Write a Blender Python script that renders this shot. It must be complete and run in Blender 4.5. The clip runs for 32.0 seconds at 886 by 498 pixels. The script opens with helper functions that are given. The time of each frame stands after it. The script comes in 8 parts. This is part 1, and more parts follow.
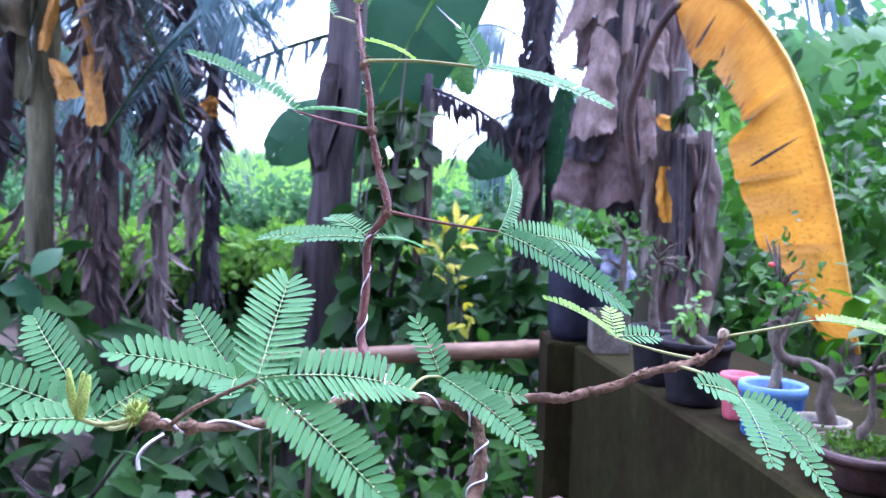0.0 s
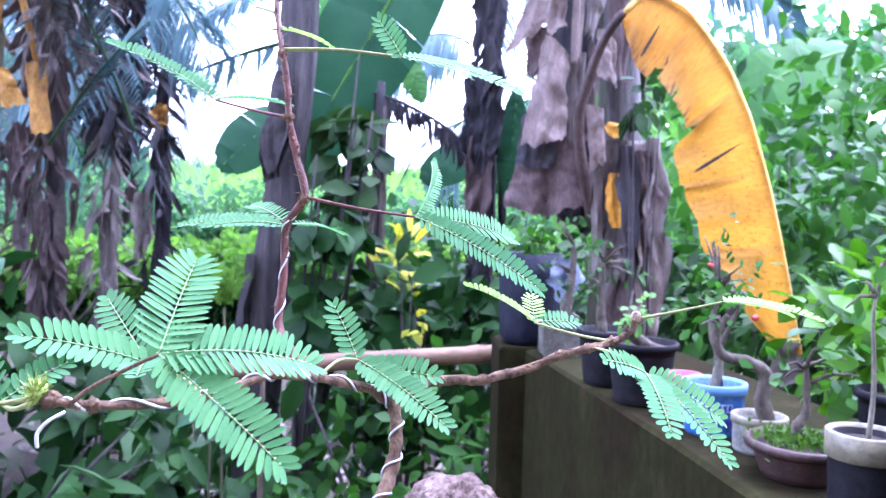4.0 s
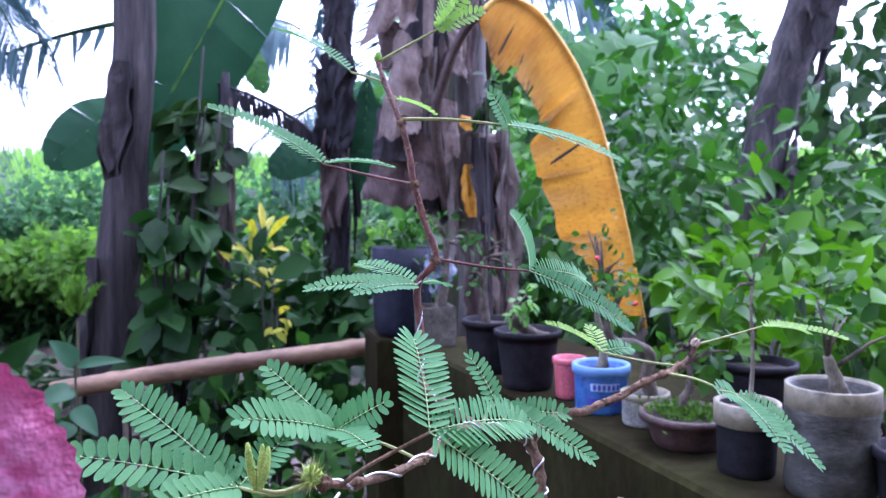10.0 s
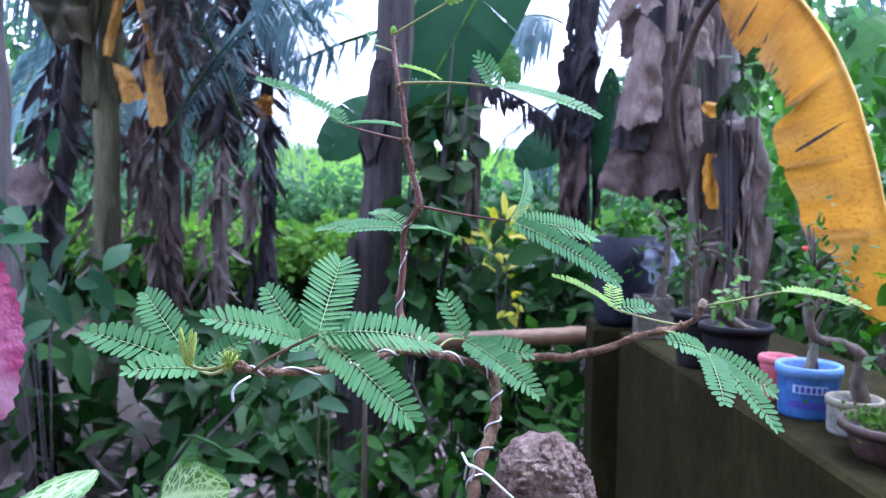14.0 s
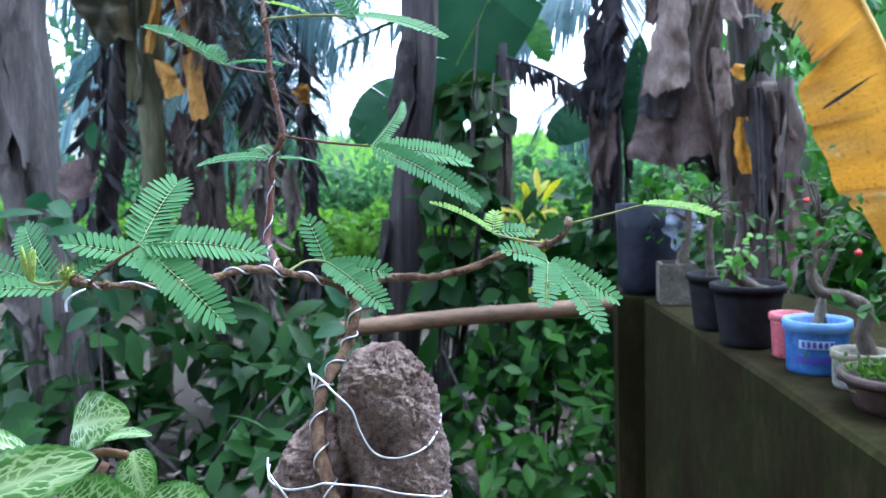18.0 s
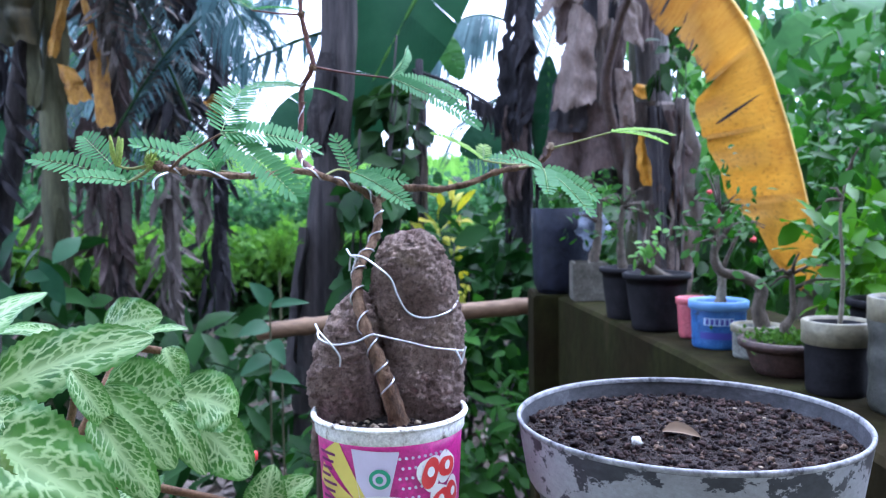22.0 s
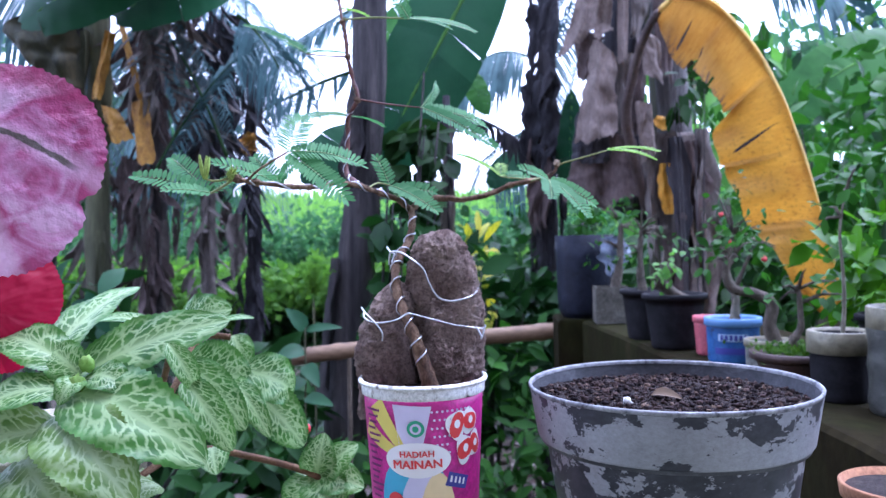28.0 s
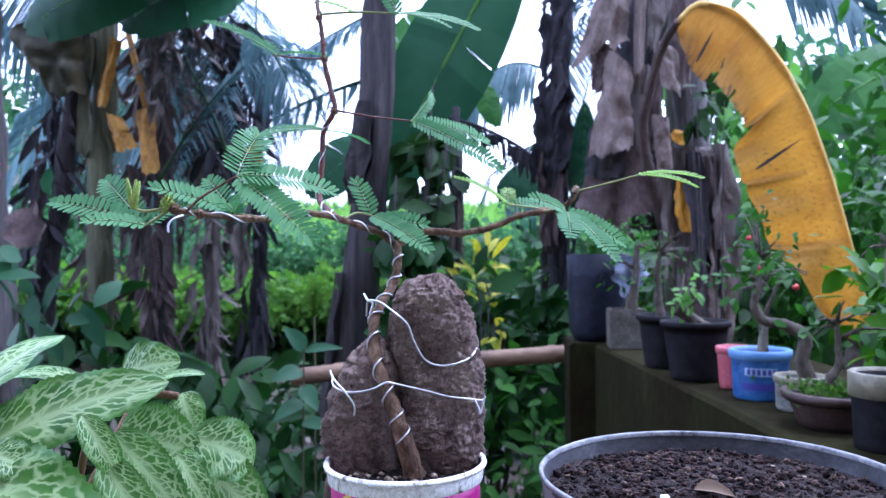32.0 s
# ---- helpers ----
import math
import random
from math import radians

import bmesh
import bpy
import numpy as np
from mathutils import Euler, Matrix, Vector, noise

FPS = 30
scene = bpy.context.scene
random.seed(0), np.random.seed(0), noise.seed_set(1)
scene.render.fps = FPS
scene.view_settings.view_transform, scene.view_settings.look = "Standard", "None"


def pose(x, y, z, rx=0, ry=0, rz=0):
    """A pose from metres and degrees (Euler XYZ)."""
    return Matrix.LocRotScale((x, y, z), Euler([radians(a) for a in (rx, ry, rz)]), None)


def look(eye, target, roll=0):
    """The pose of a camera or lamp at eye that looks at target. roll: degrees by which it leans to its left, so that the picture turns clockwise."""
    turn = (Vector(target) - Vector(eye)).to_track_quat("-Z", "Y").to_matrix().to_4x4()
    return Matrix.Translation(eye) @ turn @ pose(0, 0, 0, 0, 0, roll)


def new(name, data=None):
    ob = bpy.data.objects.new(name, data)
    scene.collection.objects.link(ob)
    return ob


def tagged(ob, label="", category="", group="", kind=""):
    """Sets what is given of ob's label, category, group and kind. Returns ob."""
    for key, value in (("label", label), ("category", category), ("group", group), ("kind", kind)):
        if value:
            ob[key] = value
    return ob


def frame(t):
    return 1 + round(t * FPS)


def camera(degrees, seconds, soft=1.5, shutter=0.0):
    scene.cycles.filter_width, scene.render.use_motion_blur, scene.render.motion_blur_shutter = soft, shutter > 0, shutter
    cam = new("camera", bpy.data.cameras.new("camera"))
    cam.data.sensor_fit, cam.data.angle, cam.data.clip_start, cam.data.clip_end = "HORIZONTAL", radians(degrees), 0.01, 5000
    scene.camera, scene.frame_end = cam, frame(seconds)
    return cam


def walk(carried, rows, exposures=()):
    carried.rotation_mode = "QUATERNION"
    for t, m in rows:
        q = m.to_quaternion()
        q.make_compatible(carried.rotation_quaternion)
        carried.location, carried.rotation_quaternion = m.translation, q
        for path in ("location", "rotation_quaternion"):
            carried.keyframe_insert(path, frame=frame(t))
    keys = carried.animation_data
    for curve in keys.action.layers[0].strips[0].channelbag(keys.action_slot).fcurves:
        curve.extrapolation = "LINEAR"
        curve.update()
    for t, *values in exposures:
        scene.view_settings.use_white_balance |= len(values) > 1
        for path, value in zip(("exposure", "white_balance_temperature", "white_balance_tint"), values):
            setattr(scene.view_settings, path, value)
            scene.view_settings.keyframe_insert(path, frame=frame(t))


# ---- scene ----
cam = camera(59.6, 32.0, soft=1.2)
PATH = [
    (0, (0.059, 0.056, 1.16), (0.022, 2.053, 1.051), 1.7),
    (0.5, (0.047, 0.053, 1.155), (0.024, 2.051, 1.071), 1.4),
    (1, (0.027, 0.061, 1.153), (0.109, 2.057, 1.065), 1.7),
    (1.5, (0.015, 0.06, 1.15), (0.113, 2.055, 1.066), 1.7),
    (2, (0.018, 0.054, 1.148), (0.137, 2.049, 1.075), 1.8),
    (2.5, (0.028, 0.052, 1.151), (0.112, 2.049, 1.083), 2.2),
    (4.5, (0.084, 0.05, 1.152), (0.143, 2.048, 1.068), 0.5),
    (5, (0.09, 0.046, 1.146), (0.129, 2.045, 1.081), -0.7),
    (5.5, (0.095, 0.037, 1.144), (0.132, 2.035, 1.056), -0.2),
    (6, (0.091, 0.02, 1.151), (0.066, 2.02, 1.168), -0.9),
    (6.5, (0.072, 0.017, 1.145), (0.116, 2.016, 1.121), -1.6),
    (7, (0.025, 0.023, 1.152), (0.237, 2.011, 1.081), -2.0),
    (7.5, (0.001, 0.042, 1.161), (0.391, 2.0, 1.05), -1.7),
    (8, (-0.013, 0.041, 1.17), (0.479, 1.977, 1.056), -1.7),
    (8.5, (-0.031, 0.049, 1.168), (0.48, 1.976, 1.005), -1.8),
    (9, (-0.041, 0.057, 1.168), (0.458, 1.986, 0.992), -1.5),
    (9.5, (-0.042, 0.047, 1.17), (0.493, 1.969, 1.035), -0.6),
    (10, (-0.038, 0.041, 1.179), (0.48, 1.969, 1.059), -0.3),
    (10.5, (-0.04, 0.025, 1.177), (0.427, 1.967, 1.067), 0.8),
    (11, (-0.026, 0.023, 1.169), (0.35, 1.986, 1.091), 1.2),
    (11.5, (-0.007, 0.016, 1.165), (0.231, 1.999, 1.07), 1.0),
    (12, (0.009, 0.01, 1.165), (0.181, 2.001, 1.077), 1.8),
    (12.5, (0.025, 0.003, 1.163), (0.142, 1.997, 1.052), 1.6),
    (13, (0.041, 0.001, 1.16), (0.042, 1.997, 1.034), 1.3),
    (13.5, (0.061, 0.0, 1.16), (-0.007, 1.994, 1.022), 0.9),
    (14, (0.073, -0.004, 1.162), (-0.099, 1.984, 1.027), 0.6),
    (14.5, (0.096, -0.001, 1.165), (-0.164, 1.976, 1.009), 0.5),
    (16.5, (0.157, 0.002, 1.147), (-0.223, 1.96, 0.988), -1.0),
    (17, (0.157, -0.003, 1.141), (-0.188, 1.961, 0.982), -1.5),
    (17.5, (0.156, -0.004, 1.137), (-0.182, 1.96, 0.965), -1.4),
    (18, (0.157, -0.005, 1.135), (-0.163, 1.962, 0.966), -1.8),
    (18.5, (0.159, 0.001, 1.127), (-0.113, 1.973, 0.935), -2.0),
    (19, (0.155, -0.005, 1.119), (-0.108, 1.971, 0.954), -1.7),
    (19.5, (0.141, -0.016, 1.111), (-0.088, 1.965, 0.955), -1.5),
    (20, (0.136, -0.032, 1.101), (-0.062, 1.953, 0.951), -2.0),
    (20.5, (0.127, -0.029, 1.098), (-0.039, 1.958, 0.946), -1.4),
    (21, (0.123, -0.046, 1.095), (-0.021, 1.944, 0.964), -1.3),
    (21.5, (0.119, -0.066, 1.091), (-0.017, 1.925, 0.956), -0.8),
    (22, (0.113, -0.077, 1.086), (0.046, 1.918, 0.974), -0.9),
    (22.5, (0.103, -0.085, 1.083), (0.091, 1.913, 1.005), -2.1),
    (23, (0.094, -0.085, 1.083), (0.148, 1.913, 1.014), -2.3),
    (23.5, (0.086, -0.086, 1.082), (0.168, 1.911, 1.038), -2.6),
    (24, (0.076, -0.087, 1.079), (0.167, 1.91, 1.037), -2.2),
    (24.5, (0.08, -0.085, 1.076), (0.173, 1.912, 1.023), -2.6),
    (25, (0.084, -0.083, 1.067), (0.123, 1.914, 0.968), -2.5),
    (25.5, (0.096, -0.08, 1.055), (0.072, 1.913, 0.884), -2.9),
    (27.5, (0.115, -0.149, 1.061), (-0.054, 1.842, 0.969), -2.2),
    (28, (0.118, -0.153, 1.069), (-0.02, 1.842, 1.049), -1.4),
    (28.5, (0.122, -0.154, 1.075), (-0.037, 1.84, 1.088), -1.4),
    (29, (0.119, -0.156, 1.079), (-0.045, 1.838, 1.085), -1.5),
    (29.5, (0.118, -0.149, 1.081), (-0.04, 1.845, 1.09), -1.9),
    (30, (0.12, -0.142, 1.082), (-0.043, 1.851, 1.111), -2.7),
    (30.5, (0.119, -0.137, 1.087), (-0.023, 1.858, 1.134), -2.2),
    (31, (0.119, -0.118, 1.085), (-0.061, 1.874, 1.095), -0.9),
    (31.5, (0.12, -0.1, 1.084), (-0.069, 1.891, 1.091), -0.4),
    (32, (0.121, -0.067, 1.085), (-0.043, 1.927, 1.093), -0.7),
]
# stops, white balance and tint along the way
EXPOSE = [(0, 2.36, 5000, 37), (2.5, 2.48, 5000, 37), (4.5, 2.96, 4950, 36), (6.2, 3.06, 4900, 37), (7.2, 2.22, 5000, 39), (9, 1.93, 5050, 37), (13, 1.95, 5050, 32), (17, 1.92, 5100, 11), (20, 1.92, 5050, 10), (22, 1.88, 5000, 17), (26, 1.8, 4950, 26), (32, 1.6, 4900, 25)]
walk(cam, [(t, look(eye, target, roll)) for t, eye, target, roll in PATH], EXPOSE)
cam.data.dof.use_dof = True
cam.data.dof.focus_distance = 0.27
cam.data.dof.aperture_fstop = 31

# ---- world and light: bright white overcast sky over a shaded garden ----
world = bpy.data.worlds.new("sky")
scene.world = world
world.use_nodes = True
wt = world.node_tree
sky = wt.nodes.new("ShaderNodeTexSky")
sky.sky_type = "NISHITA"
sky.sun_disc = False
sky.sun_elevation, sky.sun_rotation = radians(70), radians(45)
sky.air_density, sky.dust_density, sky.ozone_density = 1.0, 2.0, 1.5
veil = wt.nodes.new("ShaderNodeHueSaturation")   # thin white cloud takes most of the blue out
veil.inputs["Saturation"].default_value, veil.inputs["Value"].default_value = 0.28, 1.7
wt.links.new(sky.outputs[0], veil.inputs["Color"])
wt.links.new(veil.outputs[0], wt.nodes["Background"].inputs[0])
wt.nodes["Background"].inputs[1].default_value = 0.15
sun = new("sun", bpy.data.lights.new("sun", "SUN"))
sun.data.energy, sun.data.angle, sun.data.color = 0.6, radians(40), (1.0, 0.96, 0.9)
sun.matrix_world = look((2.0, 2.0, 10), (0, 0, 0))


# ---- materials ----
def mat(name, rough=0.6, metal=0.0, spec=0.5):
    m = bpy.data.materials.new(name)
    m.use_nodes = True
    b = m.node_tree.nodes["Principled BSDF"]
    b.inputs["Roughness"].default_value, b.inputs["Metallic"].default_value = rough, metal
    b.inputs["Specular IOR Level"].default_value = spec
    return m, m.node_tree, b


def node(nt, kind, **inputs):
    n = nt.nodes.new(kind)
    for k, v in inputs.items():
        n.inputs[k.replace("_", " ")].default_value = v
    return n


def ramp(nt, fac, stops):
    r = nt.nodes.new("ShaderNodeValToRGB")
    while len(r.color_ramp.elements) < len(stops):
        r.color_ramp.elements.new(0.5)
    for e, (p, c) in zip(r.color_ramp.elements, stops):
        e.position, e.color = p, (*c, 1)
    nt.links.new(fac, r.inputs[0])
    return r.outputs[0]


def mixc(nt, fac, a, b, mode="MIX"):
    n = nt.nodes.new("ShaderNodeMix")
    n.data_type, n.blend_type = "RGBA", mode
    for sock, val in ((n.inputs[0], fac), (n.inputs[6], a), (n.inputs[7], b)):
        if isinstance(val, (int, float)):
            sock.default_value = val
        elif isinstance(val, tuple):
            sock.default_value = (*val, 1)
        else:
            nt.links.new(val, sock)
    return n.outputs[2]


def coords(nt, scale=(1, 1, 1), space="Object"):
    c = nt.nodes.new("ShaderNodeTexCoord")
    mp = nt.nodes.new("ShaderNodeMapping")
    mp.inputs["Scale"].default_value = scale
    nt.links.new(c.outputs[space], mp.inputs[0])
    return mp.outputs[0]


def noise_tex(nt, vec, scale, detail=6.0, rough=0.6, distort=0.0):
    n = node(nt, "ShaderNodeTexNoise", Scale=scale, Detail=detail, Roughness=rough, Distortion=distort)
    if vec is not None:
        nt.links.new(vec, n.inputs["Vector"])
    return n.outputs["Fac"]


def bump(nt, b, height, strength=0.4, dist=0.01):
    n = node(nt, "ShaderNodeBump", Strength=strength, Distance=dist)
    nt.links.new(height, n.inputs["Height"])
    nt.links.new(n.outputs[0], b.inputs["Normal"])


def surface(name, stops, scale=20.0, stretch=(1, 1, 1), rough=0.8, fine=8.0, bumps=0.4, dist=0.004, metal=0.0, spec=0.4):
    """A mottled solid: coarse colour noise times fine grain, with relief."""
    m, nt, b = mat(name, rough, metal, spec)
    v = coords(nt, stretch)
    a = noise_tex(nt, v, scale, 8, 0.65)
    f = noise_tex(nt, v, scale * fine, 6, 0.7)
    col = ramp(nt, a, stops)
    grain = ramp(nt, f, [(0.3, (0.6, 0.6, 0.6)), (0.7, (1.25, 1.25, 1.25))])
    nt.links.new(mixc(nt, 1.0, col, grain, "MULTIPLY"), b.inputs["Base Color"])
    s = node(nt, "ShaderNodeMath")
    nt.links.new(a, s.inputs[0]), nt.links.new(f, s.inputs[1])
    bump(nt, b, s.outputs[0], bumps, dist)
    return m


def leafy(name, dark, light, rough=0.55, glow=0.35, vein=None, spot=0.0, veins=26.0, var=0.5, single=False):
    """A thin leaf: colour varies from leaf to leaf and along it, light shines through. u runs along the leaf, v across."""
    m, nt, b = mat(name, rough, 0, 0.14)
    g = nt.nodes.new("ShaderNodeNewGeometry")
    t = nt.nodes.new("ShaderNodeTexCoord")
    n1 = noise_tex(nt, t.outputs["Object"], 9.0, 3)
    mix = node(nt, "ShaderNodeMath")
    mix.operation = "MULTIPLY_ADD"
    nt.links.new(nt.nodes.new("ShaderNodeObjectInfo").outputs["Random"] if single else g.outputs["Random Per Island"], mix.inputs[0])
    mix.inputs[1].default_value = var
    nt.links.new(n1, mix.inputs[2])
    fac = ramp(nt, mix.outputs[0], [(0.3, (0, 0, 0)), (1.0, (1, 1, 1))])
    col = mixc(nt, fac, dark, light)
    if vein:
        sep = nt.nodes.new("ShaderNodeSeparateXYZ")
        nt.links.new(t.outputs["UV"], sep.inputs[0])
        ab = node(nt, "ShaderNodeMath")
        ab.operation = "ABSOLUTE"
        nt.links.new(sep.outputs[1], ab.inputs[0])
        sl = node(nt, "ShaderNodeMath")          # u - 0.35 |v| : slanting side veins
        sl.operation = "MULTIPLY_ADD"
        nt.links.new(ab.outputs[0], sl.inputs[0])
        sl.inputs[1].default_value = -0.3
        nt.links.new(sep.outputs[0], sl.inputs[2])
        sc = node(nt, "ShaderNodeMath")
        sc.operation = "MULTIPLY"
        nt.links.new(sl.outputs[0], sc.inputs[0])
        sc.inputs[1].default_value = veins
        sn = node(nt, "ShaderNodeMath")
        sn.operation = "SINE"
        nt.links.new(sc.outputs[0], sn.inputs[0])
        side = ramp(nt, sn.outputs[0], [(0.86, (0, 0, 0)), (0.99, (1, 1, 1))])
        mid = ramp(nt, ab.outputs[0], [(0.03, (1, 1, 1)), (0.09, (0, 0, 0))])
        lines = mixc(nt, 1.0, side, mid, "LIGHTEN")
        col = mixc(nt, mixc(nt, 1.0, lines, (0.6, 0.6, 0.6), "MULTIPLY"), col, vein)
    if spot:
        sp = ramp(nt, noise_tex(nt, t.outputs["Object"], 60.0, 4), [(0.62, (0, 0, 0)), (0.72, (1, 1, 1))])
        col = mixc(nt, mixc(nt, 1.0, sp, (spot, spot, spot), "MULTIPLY"), col, (0.09, 0.05, 0.02))
    nt.links.new(col, b.inputs["Base Color"])
    bump(nt, b, noise_tex(nt, t.outputs["Object"], 120.0, 3), 0.15, 0.002)
    tr = nt.nodes.new("ShaderNodeBsdfTranslucent")
    hs = node(nt, "ShaderNodeHueSaturation", Value=1.5, Saturation=1.1)
    nt.links.new(col, hs.inputs["Color"])
    nt.links.new(hs.outputs[0], tr.inputs[0])
    sh = node(nt, "ShaderNodeMixShader", Fac=glow)
    nt.links.new(b.outputs[0], sh.inputs[1]), nt.links.new(tr.outputs[0], sh.inputs[2])
    nt.links.new(sh.outputs[0], nt.nodes["Material Output"].inputs[0])
    return m


def plain(name, colour, rough=0.5, metal=0.0, var=0.15, spec=0.5, scale=40.0):
    m, nt, b = mat(name, rough, metal, spec)
    v = coords(nt)
    f = noise_tex(nt, v, scale, 6)
    lo, hi = tuple(c * (1 - var) for c in colour), tuple(min(1, c * (1 + var)) for c in colour)
    nt.links.new(ramp(nt, f, [(0.3, lo), (0.7, hi)]), b.inputs["Base Color"])
    bump(nt, b, f, 0.1, 0.001)
    return m


M = {}
M["ground"] = surface("leaf_litter_soil", [(0.3, (0.025, 0.02, 0.015)), (0.5, (0.07, 0.05, 0.035)), (0.62, (0.03, 0.05, 0.015)), (0.75, (0.12, 0.08, 0.05))], 3.0, rough=0.95, fine=14, bumps=0.8, dist=0.03)
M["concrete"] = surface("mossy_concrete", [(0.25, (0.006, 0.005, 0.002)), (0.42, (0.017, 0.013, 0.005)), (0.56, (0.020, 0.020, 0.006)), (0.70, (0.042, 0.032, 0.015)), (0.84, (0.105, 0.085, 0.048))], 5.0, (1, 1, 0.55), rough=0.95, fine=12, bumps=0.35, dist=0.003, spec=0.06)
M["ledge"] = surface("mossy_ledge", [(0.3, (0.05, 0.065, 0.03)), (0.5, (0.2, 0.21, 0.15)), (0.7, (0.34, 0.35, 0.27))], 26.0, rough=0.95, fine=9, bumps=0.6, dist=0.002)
M["soil"] = surface("potting_soil", [(0.3, (0.012, 0.008, 0.007)), (0.55, (0.04, 0.027, 0.023)), (0.75, (0.09, 0.065, 0.055))], 160.0, rough=0.95, fine=5, bumps=0.9, dist=0.003)


def crumbly():
    m, nt, b = mat("soil_crumb", 0.95, 0, 0.15)
    g = nt.nodes.new("ShaderNodeNewGeometry")
    f = noise_tex(nt, coords(nt), 900.0, 6, 0.7)
    col = ramp(nt, g.outputs["Random Per Island"], [(0.1, (0.013, 0.009, 0.010)), (0.5, (0.036, 0.024, 0.023)), (0.88, (0.078, 0.05, 0.043)), (0.99, (0.16, 0.11, 0.08))])
    nt.links.new(mixc(nt, 1.0, col, ramp(nt, f, [(0.35, (0.5, 0.5, 0.5)), (0.65, (1.4, 1.4, 1.4))]), "MULTIPLY"), b.inputs["Base Color"])
    bump(nt, b, f, 0.8, 0.0008)
    return m


M["crumb"] = crumbly()
M["pebble"] = surface("pale_pebble", [(0.3, (0.28, 0.2, 0.13)), (0.7, (0.55, 0.45, 0.34))], 120.0, rough=0.8)


def volcanic():
    m, nt, b = mat("volcanic_stone", 0.95, 0, 0.2)
    v = coords(nt)
    patch = ramp(nt, noise_tex(nt, v, 55.0, 6, 0.6, 0.6), [(0.3, (0.145, 0.095, 0.080)), (0.45, (0.30, 0.215, 0.185)), (0.6, (0.44, 0.335, 0.29)), (0.75, (0.57, 0.44, 0.345))])
    gr = ramp(nt, noise_tex(nt, v, 420.0, 8, 0.75), [(0.34, (0.42, 0.39, 0.38)), (0.5, (1, 1, 1)), (0.66, (1.4, 1.36, 1.32))])
    vo = node(nt, "ShaderNodeTexVoronoi", Scale=300.0)
    nt.links.new(v, vo.inputs["Vector"])
    pits = ramp(nt, vo.outputs["Distance"], [(0.08, (0.35, 0.32, 0.3)), (0.3, (1, 1, 1))])
    sparse = ramp(nt, noise_tex(nt, v, 90.0, 3), [(0.48, (0, 0, 0)), (0.6, (1, 1, 1))])
    col = mixc(nt, 1.0, patch, gr, "MULTIPLY")
    nt.links.new(mixc(nt, sparse, col, mixc(nt, 1.0, col, pits, "MULTIPLY")), b.inputs["Base Color"])
    bump(nt, b, noise_tex(nt, v, 300.0, 10, 0.85), 1.0, 0.0036)
    return m


M["stone"] = volcanic()
M["bark"] = surface("mimosa_bark", [(0.32, (0.05, 0.028, 0.018)), (0.5, (0.18, 0.105, 0.06)), (0.7, (0.36, 0.235, 0.145))], 190.0, (1, 1, 0.6), rough=0.85, fine=5, bumps=1.0, dist=0.0018)
M["stem"] = surface("red_young_stem", [(0.3, (0.055, 0.016, 0.015)), (0.55, (0.135, 0.045, 0.034)), (0.75, (0.30, 0.16, 0.09))], 220.0, (1, 1, 0.4), rough=0.6, fine=5, bumps=0.3, dist=0.0005)
M["greenstem"] = surface("green_petiole", [(0.3, (0.16, 0.2, 0.05)), (0.7, (0.33, 0.34, 0.12))], 200.0, rough=0.6, bumps=0.2, dist=0.0005)
M["wire"] = plain("aluminium_wire", (0.6, 0.6, 0.63), 0.38, 1.0, 0.15, scale=300.0)
M["rachis"] = plain("pale_rachis", (0.20, 0.34, 0.13), 0.5)
M["knot"] = plain("pale_leaf_joint", (0.36, 0.48, 0.20), 0.5)
M["mimosa"] = leafy("mimosa_leaflet", (0.05, 0.16, 0.058), (0.105, 0.25, 0.092), 0.5, 0.3, var=0.45, single=True)
M["mimosa_young"] = leafy("mimosa_young_leaflet", (0.16, 0.3, 0.06), (0.3, 0.45, 0.12), 0.5, 0.4, var=0.35)
M["dry"] = surface("dry_banana_leaf", [(0.25, (0.08, 0.063, 0.055)), (0.5, (0.165, 0.135, 0.118)), (0.75, (0.29, 0.245, 0.215))], 11.0, (1, 1, 0.3), rough=0.85, fine=9, bumps=0.5, dist=0.01)
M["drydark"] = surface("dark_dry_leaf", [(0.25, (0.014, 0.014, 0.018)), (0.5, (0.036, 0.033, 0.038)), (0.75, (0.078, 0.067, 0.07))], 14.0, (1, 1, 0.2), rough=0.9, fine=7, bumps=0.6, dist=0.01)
M["trunk"] = surface("banana_trunk_skin", [(0.25, (0.014, 0.012, 0.013)), (0.42, (0.044, 0.038, 0.039)), (0.58, (0.092, 0.078, 0.076)), (0.75, (0.17, 0.145, 0.13))], 24.0, (1, 1, 0.07), rough=0.85, fine=7, bumps=1.0, dist=0.016)
M["trunkgreen"] = surface("green_banana_trunk", [(0.25, (0.035, 0.028, 0.02)), (0.5, (0.085, 0.085, 0.04)), (0.75, (0.17, 0.165, 0.08))], 7.0, (1, 1, 0.15), rough=0.7, fine=9, bumps=0.5, dist=0.01)
M["bamboo"] = surface("bamboo_pole", [(0.28, (0.06, 0.034, 0.02)), (0.45, (0.15, 0.09, 0.05)), (0.62, (0.27, 0.17, 0.095)), (0.8, (0.42, 0.29, 0.18))], 9.0, (0.35, 1, 1), rough=0.6, fine=9, bumps=0.3, dist=0.002)
M["leaf_mid"] = leafy("garden_leaf", (0.006, 0.026, 0.005), (0.040, 0.12, 0.016), 0.45, 0.3, var=0.75)
# darker garden leaf; for shaded foliage the shade is in this colour
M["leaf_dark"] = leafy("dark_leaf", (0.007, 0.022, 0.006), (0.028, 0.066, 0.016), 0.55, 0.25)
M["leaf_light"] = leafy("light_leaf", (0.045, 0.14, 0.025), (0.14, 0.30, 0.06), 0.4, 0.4)
